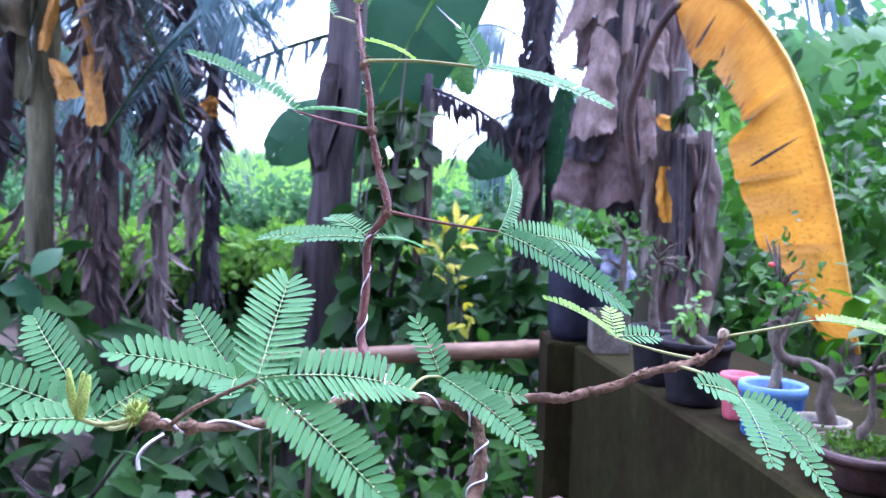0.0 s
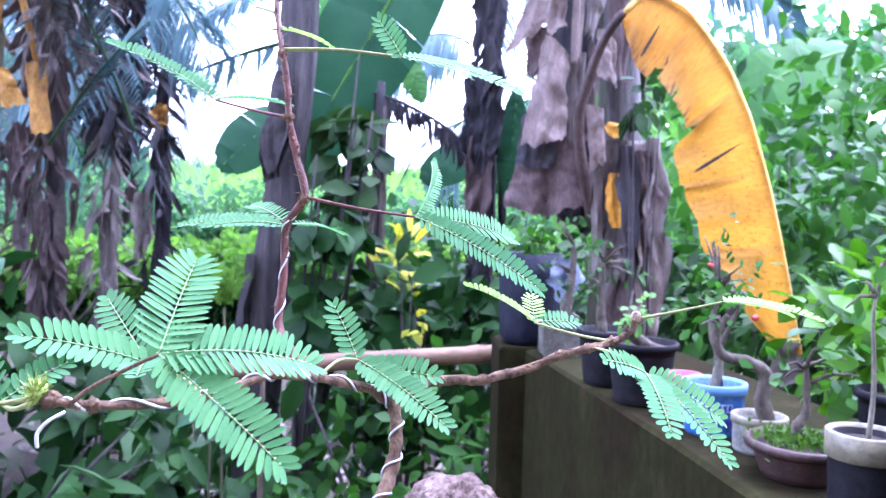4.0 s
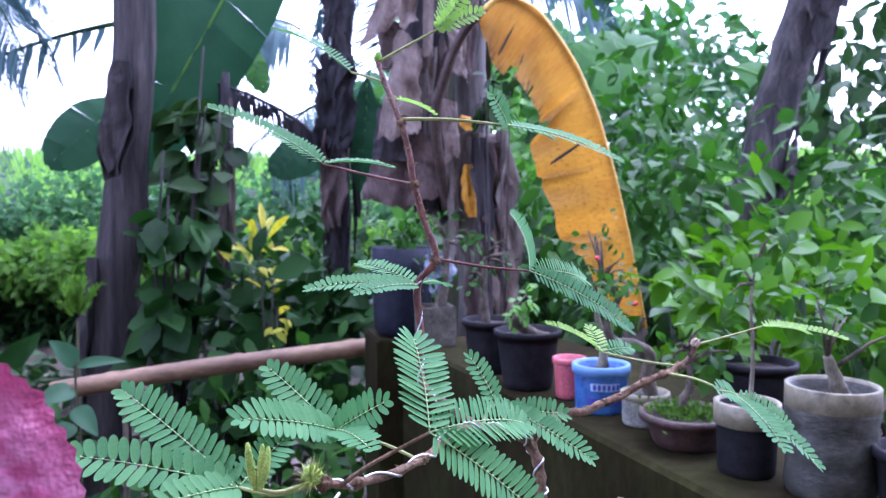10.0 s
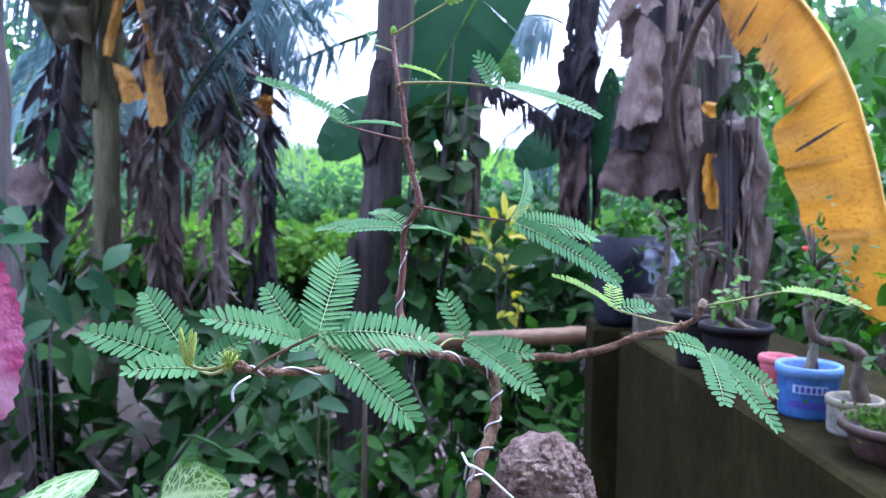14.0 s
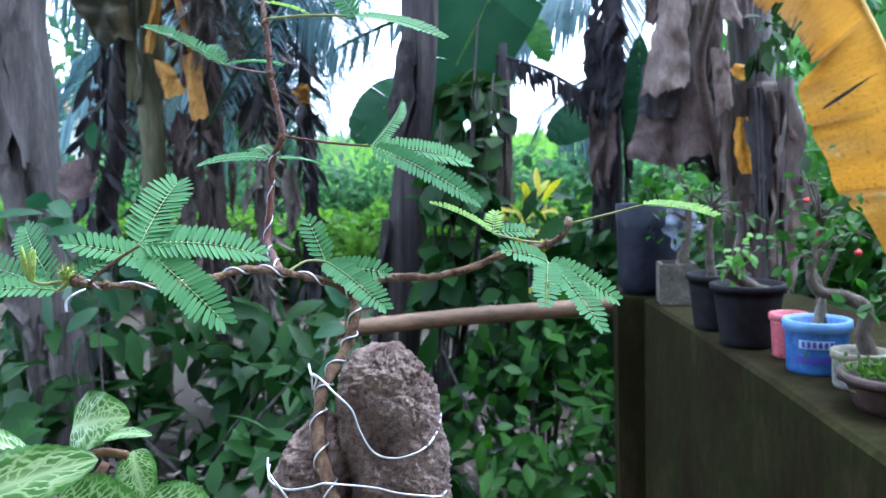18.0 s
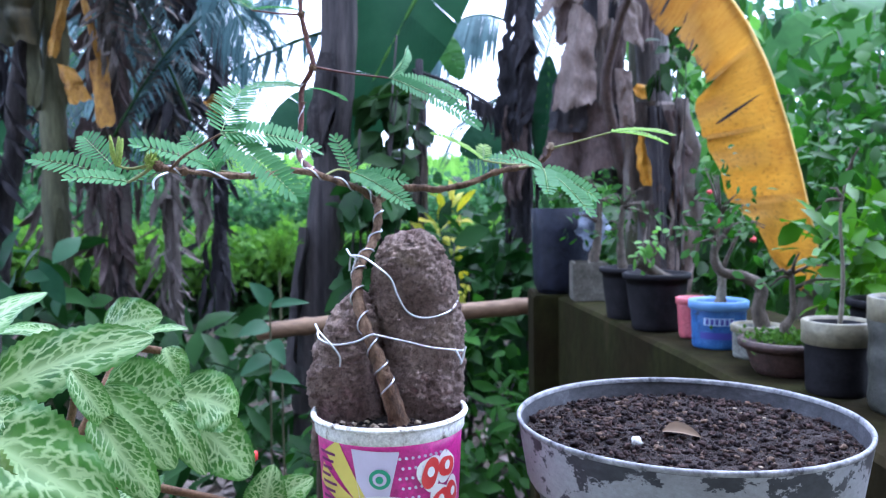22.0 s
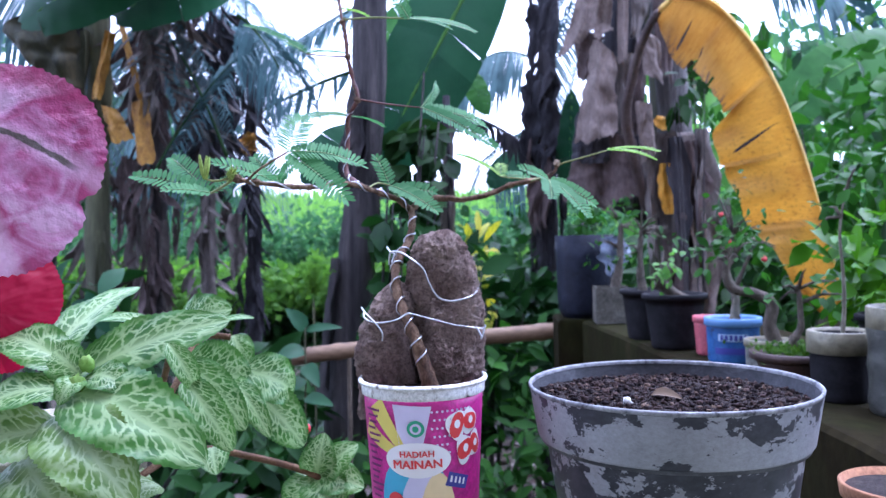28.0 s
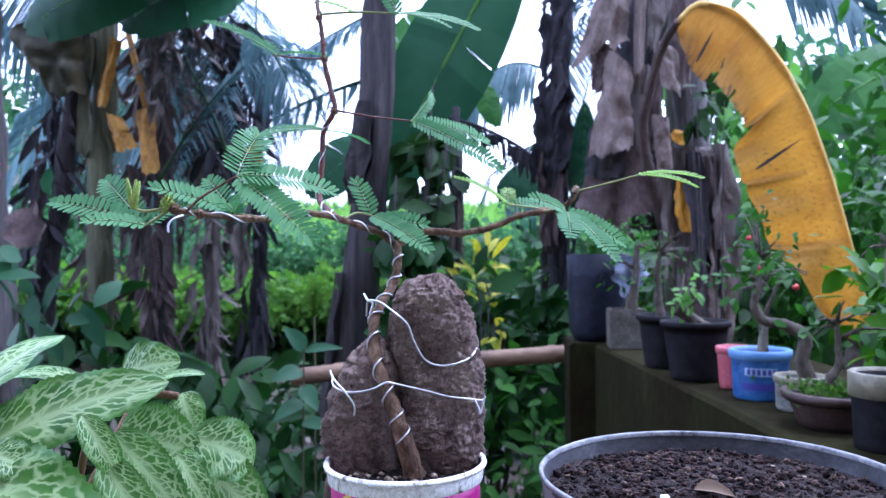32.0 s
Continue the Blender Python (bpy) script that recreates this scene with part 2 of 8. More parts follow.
M["leaf_fresh"] = leafy("fresh_glossy_leaf", (0.007, 0.036, 0.003), (0.065, 0.175, 0.010), 0.32, 0.32, var=1.0)
# garden leaf darkened again: the shade of the undergrowth sits in its colour
M["under"] = leafy("shade_toned_undergrowth_leaf", (0.004, 0.018, 0.004), (0.021, 0.066, 0.013), 0.5, 0.2, var=0.7)
M["grass"] = leafy("meadow_leaf", (0.035, 0.10, 0.016), (0.12, 0.235, 0.035), 0.6, 0.5)
M["hedge"] = leafy("hedge_leaf", (0.022, 0.075, 0.03), (0.085, 0.19, 0.07), 0.6, 0.45)
M["banana"] = leafy("banana_blade", (0.013, 0.05, 0.022), (0.028, 0.09, 0.038), 0.4, 0.12, vein=(0.024, 0.078, 0.034), veins=220.0)
# brighter copy of the banana blade: open light is put into its colour
M["banana_sun"] = leafy("light_toned_banana_blade", (0.025, 0.08, 0.02), (0.065, 0.16, 0.04), 0.4, 0.3)
# lighter and bluer than the leaf itself: sky haze mixed into the colour
M["palm"] = leafy("hazy_palm_leaflet", (0.058, 0.118, 0.128), (0.155, 0.245, 0.255), 0.4, 0.28)
M["yellow"] = leafy("yellow_croton", (0.22, 0.3, 0.03), (0.7, 0.6, 0.07), 0.45, 0.35, vein=(0.1, 0.25, 0.04), veins=30.0)
M["red"] = plain("red_petal", (0.6, 0.04, 0.04), 0.5)


# ---- mesh building ----
class Geo:
    """Collects vertices and faces, then links them as one mesh."""

    def __init__(self):
        self.v, self.f, self.uv = [], [], []

    def add(self, verts, faces, uvs=None):
        n = len(self.v)
        self.v.extend([tuple(p) for p in verts])
        self.f.extend([tuple(i + n for i in q) for q in faces])
        self.uv.extend(uvs if uvs is not None else [(0, 0)] * len(verts))
        return self

    def tube(self, pts, radii, seg=8, caps=True, lumps=0.0):
        pts = [Vector(p) for p in pts]
        if isinstance(radii, (int, float)):
            radii = [radii] * len(pts)
        verts, up = [], Vector((0.13, 0.31, 0.94))
        side = None
        for i, p in enumerate(pts):
            d = (pts[min(i + 1, len(pts) - 1)] - pts[max(i - 1, 0)]).normalized()
            if side is None:
                side = d.cross(up)
                if side.length < 0.2:
                    side = d.cross(Vector((1, 0, 0)))
            side = (side - d * side.dot(d)).normalized()
            w = d.cross(side)
            for k in range(seg):
                a = 2 * math.pi * k / seg
                r = radii[i]
                if lumps:
                    r *= 1 + lumps * noise.noise(Vector((p.x * 40 + math.cos(a) * 2, p.y * 40 + math.sin(a) * 2, p.z * 40 + i * 0.3)))
                verts.append(p + (side * math.cos(a) + w * math.sin(a)) * r)
        faces = []
        for i in range(len(pts) - 1):
            for k in range(seg):
                k2 = (k + 1) % seg
                faces.append((i * seg + k, i * seg + k2, (i + 1) * seg + k2, (i + 1) * seg + k))
        if caps:
            faces.append(tuple(range(seg))[::-1])
            faces.append(tuple((len(pts) - 1) * seg + k for k in range(seg)))
        return self.add(verts, faces)

    def lathe(self, profile, centre=(0, 0, 0), seg=32, wobble=0.0):
        """profile: (radius, z) from one end to the other."""
        verts, faces, c = [], [], Vector(centre)
        for i, (r, z) in enumerate(profile):
            for k in range(seg):
                a = 2 * math.pi * k / seg
                q = r * (1 + wobble * noise.noise(Vector((math.cos(a) * 1.7, math.sin(a) * 1.7, z * 9))))
                verts.append(c + Vector((q * math.cos(a), q * math.sin(a), z)))
        for i in range(len(profile) - 1):
            for k in range(seg):
                k2 = (k + 1) % seg
                faces.append((i * seg + k, i * seg + k2, (i + 1) * seg + k2, (i + 1) * seg + k))
        return self.add(verts, faces)

    def box(self, lo, hi, worn=0.0, cells=1):
        bm = bmesh.new()
        bmesh.ops.create_cube(bm, size=1)
        for v in bm.verts:
            v.co = Vector([(lo[i] + hi[i]) / 2 + v.co[i] * (hi[i] - lo[i]) for i in range(3)])
        if worn:
            bmesh.ops.bevel(bm, geom=bm.edges[:], offset=worn, segments=2, affect="EDGES")
        if cells > 1:
            bmesh.ops.subdivide_edges(bm, edges=[e for e in bm.edges if e.calc_length() > worn * 4], cuts=cells, use_grid_fill=True)
            for v in bm.verts:
                v.co += Vector((noise.noise(v.co * 9), noise.noise(v.co * 9 + Vector((5, 0, 0))), noise.noise(v.co * 9 + Vector((0, 7, 0))))) * worn * 0.8
        bm.verts.ensure_lookup_table()
        self.add([v.co.copy() for v in bm.verts], [[v.index for v in f.verts] for f in bm.faces])
        bm.free()
        return self

    def blob(self, centre, size, rough=0.25, freq=3.0, level=4, seed=0.0, flat=None):
        bm = bmesh.new()
        bmesh.ops.create_icosphere(bm, subdivisions=level, radius=1)
        s = Vector((seed, seed * 1.7, -seed))
        for v in bm.verts:
            p = v.co.copy()
            if flat:
                p = Vector([math.copysign(abs(a) ** flat, a) for a in p])
            k = 1 + rough * (noise.noise(v.co * freq + s) + 0.5 * noise.noise(v.co * freq * 2.3 + s) + 0.3 * noise.noise(v.co * freq * 6 + s))
            v.co = Vector(centre) + Vector([p[i] * size[i] * k for i in range(3)])
        bm.verts.ensure_lookup_table()
        self.add([v.co.copy() for v in bm.verts], [[v.index for v in f.verts] for f in bm.faces])
        bm.free()
        return self

    def blade(self, base, tip, width, up=(0, 0, 1), sag=0.1, fold=0.15, rows=8, shape=1.0, tooth=0.0, cup=0.0, cols=2, wave=0.0, seed=0, blunt=0.75, edge=False):
        """A leaf blade from base to tip with a midrib fold; u along, v across."""
        b, t = Vector(base), Vector(tip)
        ax = t - b
        length = ax.length
        d = ax.normalized()
        s = d.cross(Vector(up))
        s = s.normalized() if s.length > 1e-4 else d.orthogonal().normalized()
        n = s.cross(d).normalized()
        verts, uvs, faces = [], [], []
        nc = 2 * cols + 1
        for i in range(rows + 1):
            u = i / rows
            prof = math.sin(math.pi * u ** (0.62 * shape)) ** blunt if 0 < u < 1 else 0.0
            prof = max(prof, 0.02)
            if tooth and 0 < i < rows:
                prof *= 1 + tooth * (1 if i % 2 else -1)
            arch = sag * length * (4 * u * (1 - u)) 
            for j in range(-cols, cols + 1):
                w = j / cols
                lift = fold * abs(w) * prof * width * 0.5 - cup * w * w * prof * width
                lift += wave * width * math.sin(u * 17 + j * 1.3 + seed) * abs(w) * prof
                p = b + ax * u + s * (w * prof * width * 0.5) + n * (arch + lift)
                verts.append(p)
                uvs.append((u, w if edge else w * prof))
        for i in range(rows):
            for j in range(nc - 1):
                a = i * nc + j
                faces.append((a, a + 1, a + nc + 1, a + nc))
        return self.add(verts, faces, uvs)

    def make(self, name, material, parent=None, smooth=True, label=""):
        me = bpy.data.meshes.new(name)
        me.from_pydata(self.v, [], self.f)
        uvl = me.uv_layers.new(name="uv")
        idx = np.empty(len(me.loops), dtype=np.int32)
        me.loops.foreach_get("vertex_index", idx)
        uvl.data.foreach_set("uv", np.asarray(self.uv, dtype=np.float32)[idx].ravel())
        me.materials.append(material)
        if smooth:
            me.polygons.foreach_set("use_smooth", [True] * len(me.polygons))
        me.update()
        ob = new(name, me)
        if parent is not None:
            ob.parent = parent
        if label:
            tagged(ob, label)
        return ob


GROUPS = {"banana_plant": "banana plants in the garden", "palm_frond": "coconut fronds", "banana_leaf": "green banana leaves", "meadow_bush": "meadow bushes", "hedge": "hedge behind the meadow",
          "leafy_bush": "bushes of the undergrowth", "garden_tree": "trees behind the wall", "far_tree": "distant trees", "bonsai_tree": "bonsai on the wall", "black_pot": "black pots on the wall", "dry_banana_leaf": "dry leaves on the trunks", "climber": "climbers on the trunk", "potted_sapling": "saplings on the wall"}


def thing(name, label, category, group="", kind="", at=(0, 0, 0)):
    e = new(name)
    e.location = at
    e.empty_display_size = 0.02
    return tagged(e, label, category, group or GROUPS.get(name, ""), kind)


def settle(ob, parent):
    """Keeps a part built in world places when its thing stands away from the origin."""
    ob.parent = parent
    ob.matrix_parent_inverse = Matrix.Translation(parent.location).inverted()
    return ob


def part(name, geo, material, parent, label="", smooth=True):
    return settle(geo.make(name, material, None, smooth, label), parent)


TEMPLATE_V = np.array([(0, 0, 0), (0.22, -0.62, 0.03), (0.25, 0, 0), (0.22, 0.62, 0.03), (0.55, -1, 0.0), (0.55, 0, -0.05), (0.55, 1, 0.0), (0.82, -0.55, -0.08), (0.82, 0, -0.12), (0.82, 0.55, -0.08), (1, 0, -0.2)])
TEMPLATE_F = [(0, 2, 1), (0, 3, 2), (1, 2, 5, 4), (2, 3, 6, 5), (4, 5, 8, 7), (5, 6, 9, 8), (7, 8, 10), (8, 9, 10)]
SMALL_V = np.array([(0, 0, 0), (0.45, -1, 0.06), (0.5, 0, -0.04), (0.45, 1, 0.06), (1, 0, -0.1)])
SMALL_F = [(0, 2, 1), (0, 3, 2), (1, 2, 4), (2, 3, 4)]


def leaves(geo, org, along, normal, length, width, small=False):
    """Many leaves at once: arrays of origins, directions, face normals, lengths and half widths."""
    tv, tf = (SMALL_V, SMALL_F) if small else (TEMPLATE_V, TEMPLATE_F)
    d = along / (np.linalg.norm(along, axis=1, keepdims=True) + 1e-9)
    s = np.cross(d, normal)
    s /= np.linalg.norm(s, axis=1, keepdims=True) + 1e-9
    n = np.cross(s, d)
    length, width = np.broadcast_to(length, len(org)), np.broadcast_to(width, len(org))
    p = org[:, None] + d[:, None] * (tv[None, :, :1] * length[:, None, None]) + s[:, None] * (tv[None, :, 1:2] * width[:, None, None]) + n[:, None] * (tv[None, :, 2:] * length[:, None, None])
    k, base = len(tv), len(geo.v)
    geo.v.extend(map(tuple, p.reshape(-1, 3).tolist()))
    geo.uv.extend([(float(a), float(b)) for a, b, _ in tv] * len(org))
    for i in range(len(org)):
        o = base + i * k
        geo.f.extend([tuple(q + o for q in f) for f in tf])
    return geo


def cloud(rng, centre, radii, n, length, width, lump=0.55, small=False, droop=0.3, geo=None):
    """Leaves in clumps filling an uneven ellipsoid."""
    geo = geo or Geo()
    c, r = np.array(centre, float), np.array(radii, float)
    k = max(4, n // 22)
    hub = rng.normal(size=(k, 3))
    hub /= np.linalg.norm(hub, axis=1, keepdims=True)
    hub = c + hub * r * rng.uniform(0.25, 1.0, (k, 1)) ** 0.6
    pick = rng.integers(0, k, n)
    off = rng.normal(size=(n, 3)) * 0.33 * lump * r.min()
    org = hub[pick] + off
    along = (org - c) / r * 0.6 + rng.normal(size=(n, 3)) * 0.6
    along[:, 2] -= droop
    norm = rng.normal(size=(n, 3)) * 0.5 + np.array((0, -0.35, 0.9))
    return leaves(geo, org, along, norm, length * rng.uniform(0.6, 1.25, n), width * rng.uniform(0.6, 1.2, n), small)

# ---- setting ----
WALL = 0.885      # top of the ledge
WTOP = 0.871      # top of the side wall
rng = np.random.default_rng(7)


def terrain(x, y):
    d = math.hypot(x, y)
    return 0.06 * noise.noise(Vector((x * 0.6, y * 0.6, 0))) * min(1, d / 2) + max(0, d - 14) * 0.12 * max(0, min(1, (y - 2) / 12))


g = Geo()
rings = [0, 0.6, 1.2, 1.8, 2.4, 3, 3.6, 4.3, 5, 6, 7, 8.5, 10, 12, 15, 20, 28, 40, 60, 100, 180, 320]
verts, faces = [], []
for r in rings:
    for k in range(64):
        a = 2 * math.pi * k / 64
        x, y = r * math.cos(a), 1 + r * math.sin(a)
        verts.append((x, y, min(terrain(x, y), 4.0)))
for i in range(len(rings) - 1):
    for k in range(64):
        faces.append((i * 64 + k, i * 64 + (k + 1) % 64, (i + 1) * 64 + (k + 1) % 64, (i + 1) * 64 + k))
ground = g.add(verts, faces).make("ground", M["ground"])
tagged(ground, "dark shaded soil with fallen brown leaves", "ground", kind="structure")

# side wall that carries the row of pots, its end post, and the ledge in front
g = Geo()
verts, faces = [], []
line = [(0.455, 0.10)] + [(0.455, 0.3)] + [(0.452 - 0.094 * t - 0.022 * t * t, 0.6 + t) for t in np.linspace(0, 1.12, 14)]
for x, y in line:
    jit = 0.003 * noise.noise(Vector((x * 30, y * 30, 0)))
    verts += [(x + jit, y, -0.05), (x + jit, y, WTOP - 0.006), (x + jit + 0.006, y, WTOP + jit), (x + 0.33, y + 0.05, WTOP + jit), (x + 0.336, y + 0.05, WTOP - 0.006), (x + 0.336, y + 0.05, -0.05)]
for i in range(len(line) - 1):
    for k in range(5):
        a = i * 6 + k
        faces.append((a, a + 1, a + 7, a + 6))
faces += [tuple(range(6)), tuple(len(verts) - 6 + k for k in range(6))[::-1]]
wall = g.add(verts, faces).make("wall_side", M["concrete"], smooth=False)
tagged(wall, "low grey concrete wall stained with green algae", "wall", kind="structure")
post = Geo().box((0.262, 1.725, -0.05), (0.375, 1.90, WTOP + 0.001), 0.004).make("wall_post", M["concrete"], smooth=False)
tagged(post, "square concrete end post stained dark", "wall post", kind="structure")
ledge = Geo().box((-0.9, -0.05, WALL - 0.09), (0.452, 0.345, WALL), 0.008, 6).make("wall_ledge", M["ledge"], smooth=False)
tagged(ledge, "pale concrete ledge with moss and lichen", "ledge", kind="structure")
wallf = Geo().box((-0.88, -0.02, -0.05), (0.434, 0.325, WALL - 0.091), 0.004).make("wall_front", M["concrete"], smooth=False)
tagged(wallf, "rough concrete wall below the ledge", "wall", kind="structure")

# plain wall and overhang added out of view behind the camera, to block light
M["plaster"] = surface("cream_plaster", [(0.3, (0.36, 0.31, 0.25)), (0.7, (0.5, 0.45, 0.37))], 6.0, rough=0.9, fine=9, bumps=0.3, dist=0.002)
hw = Geo().box((-4.5, -1.75, -0.05), (4.5, -1.6, 2.75), 0.004).make("wall_light_block", M["plaster"], smooth=False)
tagged(hw, "plain cream wall added unseen behind the camera to block light", "wall", kind="structure")
ev = Geo().box((-4.5, -1.6, 2.68), (4.5, -0.60, 2.74), 0.004).make("ceiling_light_block", M["plaster"], smooth=False)
tagged(ev, "plain overhang added unseen behind the camera to block light", "eave", kind="structure")

# ---- bamboo pole ----
M["bamboo_dark"] = surface("old_bamboo_prop", [(0.3, (0.04, 0.03, 0.02)), (0.7, (0.1, 0.075, 0.05))], 9.0, rough=0.8)
pole = thing("bamboo_pole", "dry brown bamboo pole laid across the garden", "pole", at=(0.1, 1.93, 0.8))
pa, pb = Vector((-0.438, 1.9, 0.765)), Vector((0.40, 1.93, 0.838))
g = Geo()
pts, rad = [], []
for i in range(41):
    u = i / 40
    pts.append(pa.lerp(pb, u) + Vector((0, 0, 0.004 * math.sin(u * 5))))
    rad.append(0.0215 + (0.003 if i % 13 == 6 else 0) + 0.001 * noise.noise(Vector((u * 9, 0, 0))))
g.tube(pts, rad, 14)
part("cane", g, M["bamboo"], pole)
g = Geo().tube([(-0.30, 1.945, -0.02), (-0.296, 1.944, 0.4), (-0.292, 1.943, 0.77)], [0.007, 0.007, 0.006], 8)
part("prop", g, M["bamboo_dark"], pole)


# ---- banana plants ----
def flap(geo, top, bottom, width, rngs, curl=0.3, rows=14, cols=6, torn=0.12, face=(0, -1, 0), holes=0.0):
    """A hanging dry leaf: a crumpled sheet with a ragged lower edge."""
    a, b = Vector(top), Vector(bottom)
    f = Vector(face)
    s = (b - a).cross(f).normalized()
    sd = float(rngs.uniform(0, 50))
    verts, faces, uvs = [], [], []
    for i in range(rows + 1):
        u = i / rows
        w = width * (0.35 + 0.75 * math.sin(math.pi * (0.15 + 0.75 * u))) * (1 + 0.45 * noise.noise(Vector((u * 5, sd, 0))) + 0.2 * noise.noise(Vector((u * 17, sd, 2))))
        for j in range(cols + 1):
            k = j / cols * 2 - 1
            rag = torn * (b - a).length * noise.noise(Vector((k * 3, sd, 3))) * u
            crease = abs(noise.noise(Vector((k * 1.7 + u * 1.2, u * 2.6 - k * 0.8, sd)))) * 0.22 + abs(noise.noise(Vector((k * 4.5, u * 3, sd + 8)))) * 0.10
            wrk = (noise.noise(Vector((k * 2.2, u * 5, sd))) * 0.10 + crease) * 1.9 * min(width, 0.09) + math.sin(k * 5 + u * 3 + sd) * 0.14 * min(width, 0.08)
            wander = s * (0.35 * width * noise.noise(Vector((u * 3.1, sd, 9))) * u)
            p = a.lerp(b, u) + wander + (b - a).normalized() * rag + s * (k * w * 0.5 * (1 - 0.3 * curl * u)) + f * (curl * width * (k * k * 0.6 - 0.2) + wrk)
            verts.append(p)
            uvs.append((u, k))
    for i in range(rows):
        for j in range(cols):
            q = i * (cols + 1) + j
            if holes and noise.noise(Vector((i * 0.42, j * 0.5, sd * 3))) > 0.55 - holes:
                continue
            faces.append((q, q + 1, q + cols + 2, q + cols + 1))
    geo.add(verts, faces, uvs)
    return geo


def pseudostem(name, label, base, top, r0, r1, material, strips=10, lumps=0.16, strip_mat=None, seed=1):
    """A banana trunk of overlapping sheaths, with loose strips of skin."""
    r = np.random.default_rng(seed)
    b, t = Vector(base), Vector(top)
    e = thing(name, label, "banana plant", at=base)
    g = Geo()
    n = 26
    g.tube([b.lerp(t, i / n) + Vector((0.02 * noise.noise(Vector((i * 0.3, seed, 0))), 0.02 * noise.noise(Vector((i * 0.3, 0, seed))), 0)) for i in range(n + 1)],
           [r0 + (r1 - r0) * i / n + 0.004 * math.sin(i * 1.9) for i in range(n + 1)], 18, True, lumps)
    part("trunk", g, material, e)
    for i in range(strips):
        a, u = r.uniform(-2.6, -0.5), r.uniform(0.2, 0.95)
        rad = (r0 + (r1 - r0) * u) * 1.02
        c = b.lerp(t, u) + Vector((math.cos(a) * rad, math.sin(a) * rad, 0))
        ln = r.uniform(0.2, 0.55) * min(1.0, (t - b).length / 2)
        d = c - (t - b).normalized() * ln + Vector((math.cos(a), math.sin(a), 0)) * 0.02
        part("sheath", flap(Geo(), c, d, r.uniform(0.05, 0.11) * r0 / 0.08, r, 0.5, 8, 3, 0.2, (math.cos(a), math.sin(a), 0)), strip_mat or material, e)
    return e


def banana_leaf(name, label, base, tip, width, material, up=(0, -0.5, 0.8), sag=0.15, rows=30, tears=5, seed=0, rib=None):
    """A broad blade in strips torn between the side veins, with a thick midrib."""
    r = np.random.default_rng(seed)
    e = thing(name, label, "banana leaf", at=base)
    b, t = Vector(base), Vector(tip)
    ax = t - b
    d = ax.normalized()
    s = d.cross(Vector(up)).normalized()
    n = s.cross(d)
    g = Geo()
    for sgn in (-1, 1):
        cuts = sorted([0.0, 1.0] + list(r.uniform(0.1, 0.95, tears)))
        for q in range(len(cuts) - 1):
            u0, u1 = cuts[q], cuts[q + 1]
            k = max(2, int((u1 - u0) * rows))
            drop = r.uniform(0.02, 0.16)
            verts, uvs, faces = [], [], []
            for i in range(k + 1):
                u = u0 + (u1 - u0) * i / k
                w = max(0.03, math.sin(math.pi * min(1, u * 0.97 + 0.02)) ** 0.6) * width * 0.5
                gap = 0.006 if 0 < i < k else -0.004
                for j in range(5):
                    v = j / 4
                    us = u + 0.10 * v * (1 if u < 0.9 else 0.3) * width / ax.length
                    p = b + ax * us + s * (sgn * v * w) + n * (sag * ax.length * 4 * us * (1 - us) - drop * w * v * v + 0.01 * noise.noise(Vector((u * 20, v * 4, seed))))
                    verts.append(p)
                    uvs.append((u, v * sgn))
            for i in range(k):
                for j in range(4):
                    a = i * 5 + j
                    faces.append((a, a + 1, a + 6, a + 5))
            g.add(verts, faces, uvs)
    part("blade", g, material, e)
    g = Geo().tube([b + ax * u + n * (sag * ax.length * 4 * u * (1 - u) - 0.004) for u in np.linspace(0, 0.99, 16)], [0.014 * (1 - 0.85 * u) * width / 0.4 for u in np.linspace(0, 1, 16)], 7)
    part("midrib", g, rib or M["leaf_light"], e)
    return e


M["trunkpale"] = surface("pale_banana_trunk", [(0.25, (0.05, 0.044, 0.042)), (0.45, (0.12, 0.105, 0.098)), (0.62, (0.2, 0.175, 0.16)), (0.8, (0.3, 0.265, 0.235))], 9.0, (1, 1, 0.12), rough=0.8, fine=9, bumps=0.7, dist=0.012)
pseudostem("banana_plant", "brown fibrous banana trunk overgrown by a climber", (-0.475, 2.62, -0.03), (-0.235, 2.6, 2.75), 0.078, 0.052, M["trunk"], 3, seed=3)
pseudostem("banana_plant", "dark banana trunk hung with blackened dry leaves", (0.29, 2.66, -0.03), (0.33, 2.64, 2.7), 0.032, 0.03, M["drydark"], 8, seed=4)
pseudostem("banana_plant", "banana trunk wrapped in brown dry sheaths", (0.745, 2.47, -0.03), (0.69, 2.5, 2.6), 0.05, 0.06, M["trunkpale"], 10, seed=5)
pseudostem("banana_plant", "pale purple-brown banana trunk with peeling skin", (-1.84, 2.75, -0.03), (-1.86, 2.6, 2.9), 0.11, 0.095, M["trunkpale"], 18, seed=6)
pseudostem("banana_plant", "leaning dark banana trunk with dry skin", (-2.36, 3.7, -0.03), (-1.86, 3.5, 2.4), 0.05, 0.04, M["trunk"], 7, seed=8)
pseudostem("banana_plant", "slender yellowish-green banana trunk", (-1.86, 3.52, -0.03), (-1.78, 3.5, 2.7), 0.06, 0.055, M["trunkgreen"], 6, seed=9)
pseudostem("banana_plant", "banana trunk shaggy with dry hanging leaves", (-1.62, 3.72, -0.03), (-1.54, 3.6, 2.7), 0.048, 0.04, M["trunk"], 8, strip_mat=M["dry"], seed=10)
pseudostem("banana_plant", "thin dark dead banana trunk", (-1.33, 3.62, -0.03), (-1.28, 3.6, 1.9), 0.026, 0.02, M["dry"], 14, seed=11)
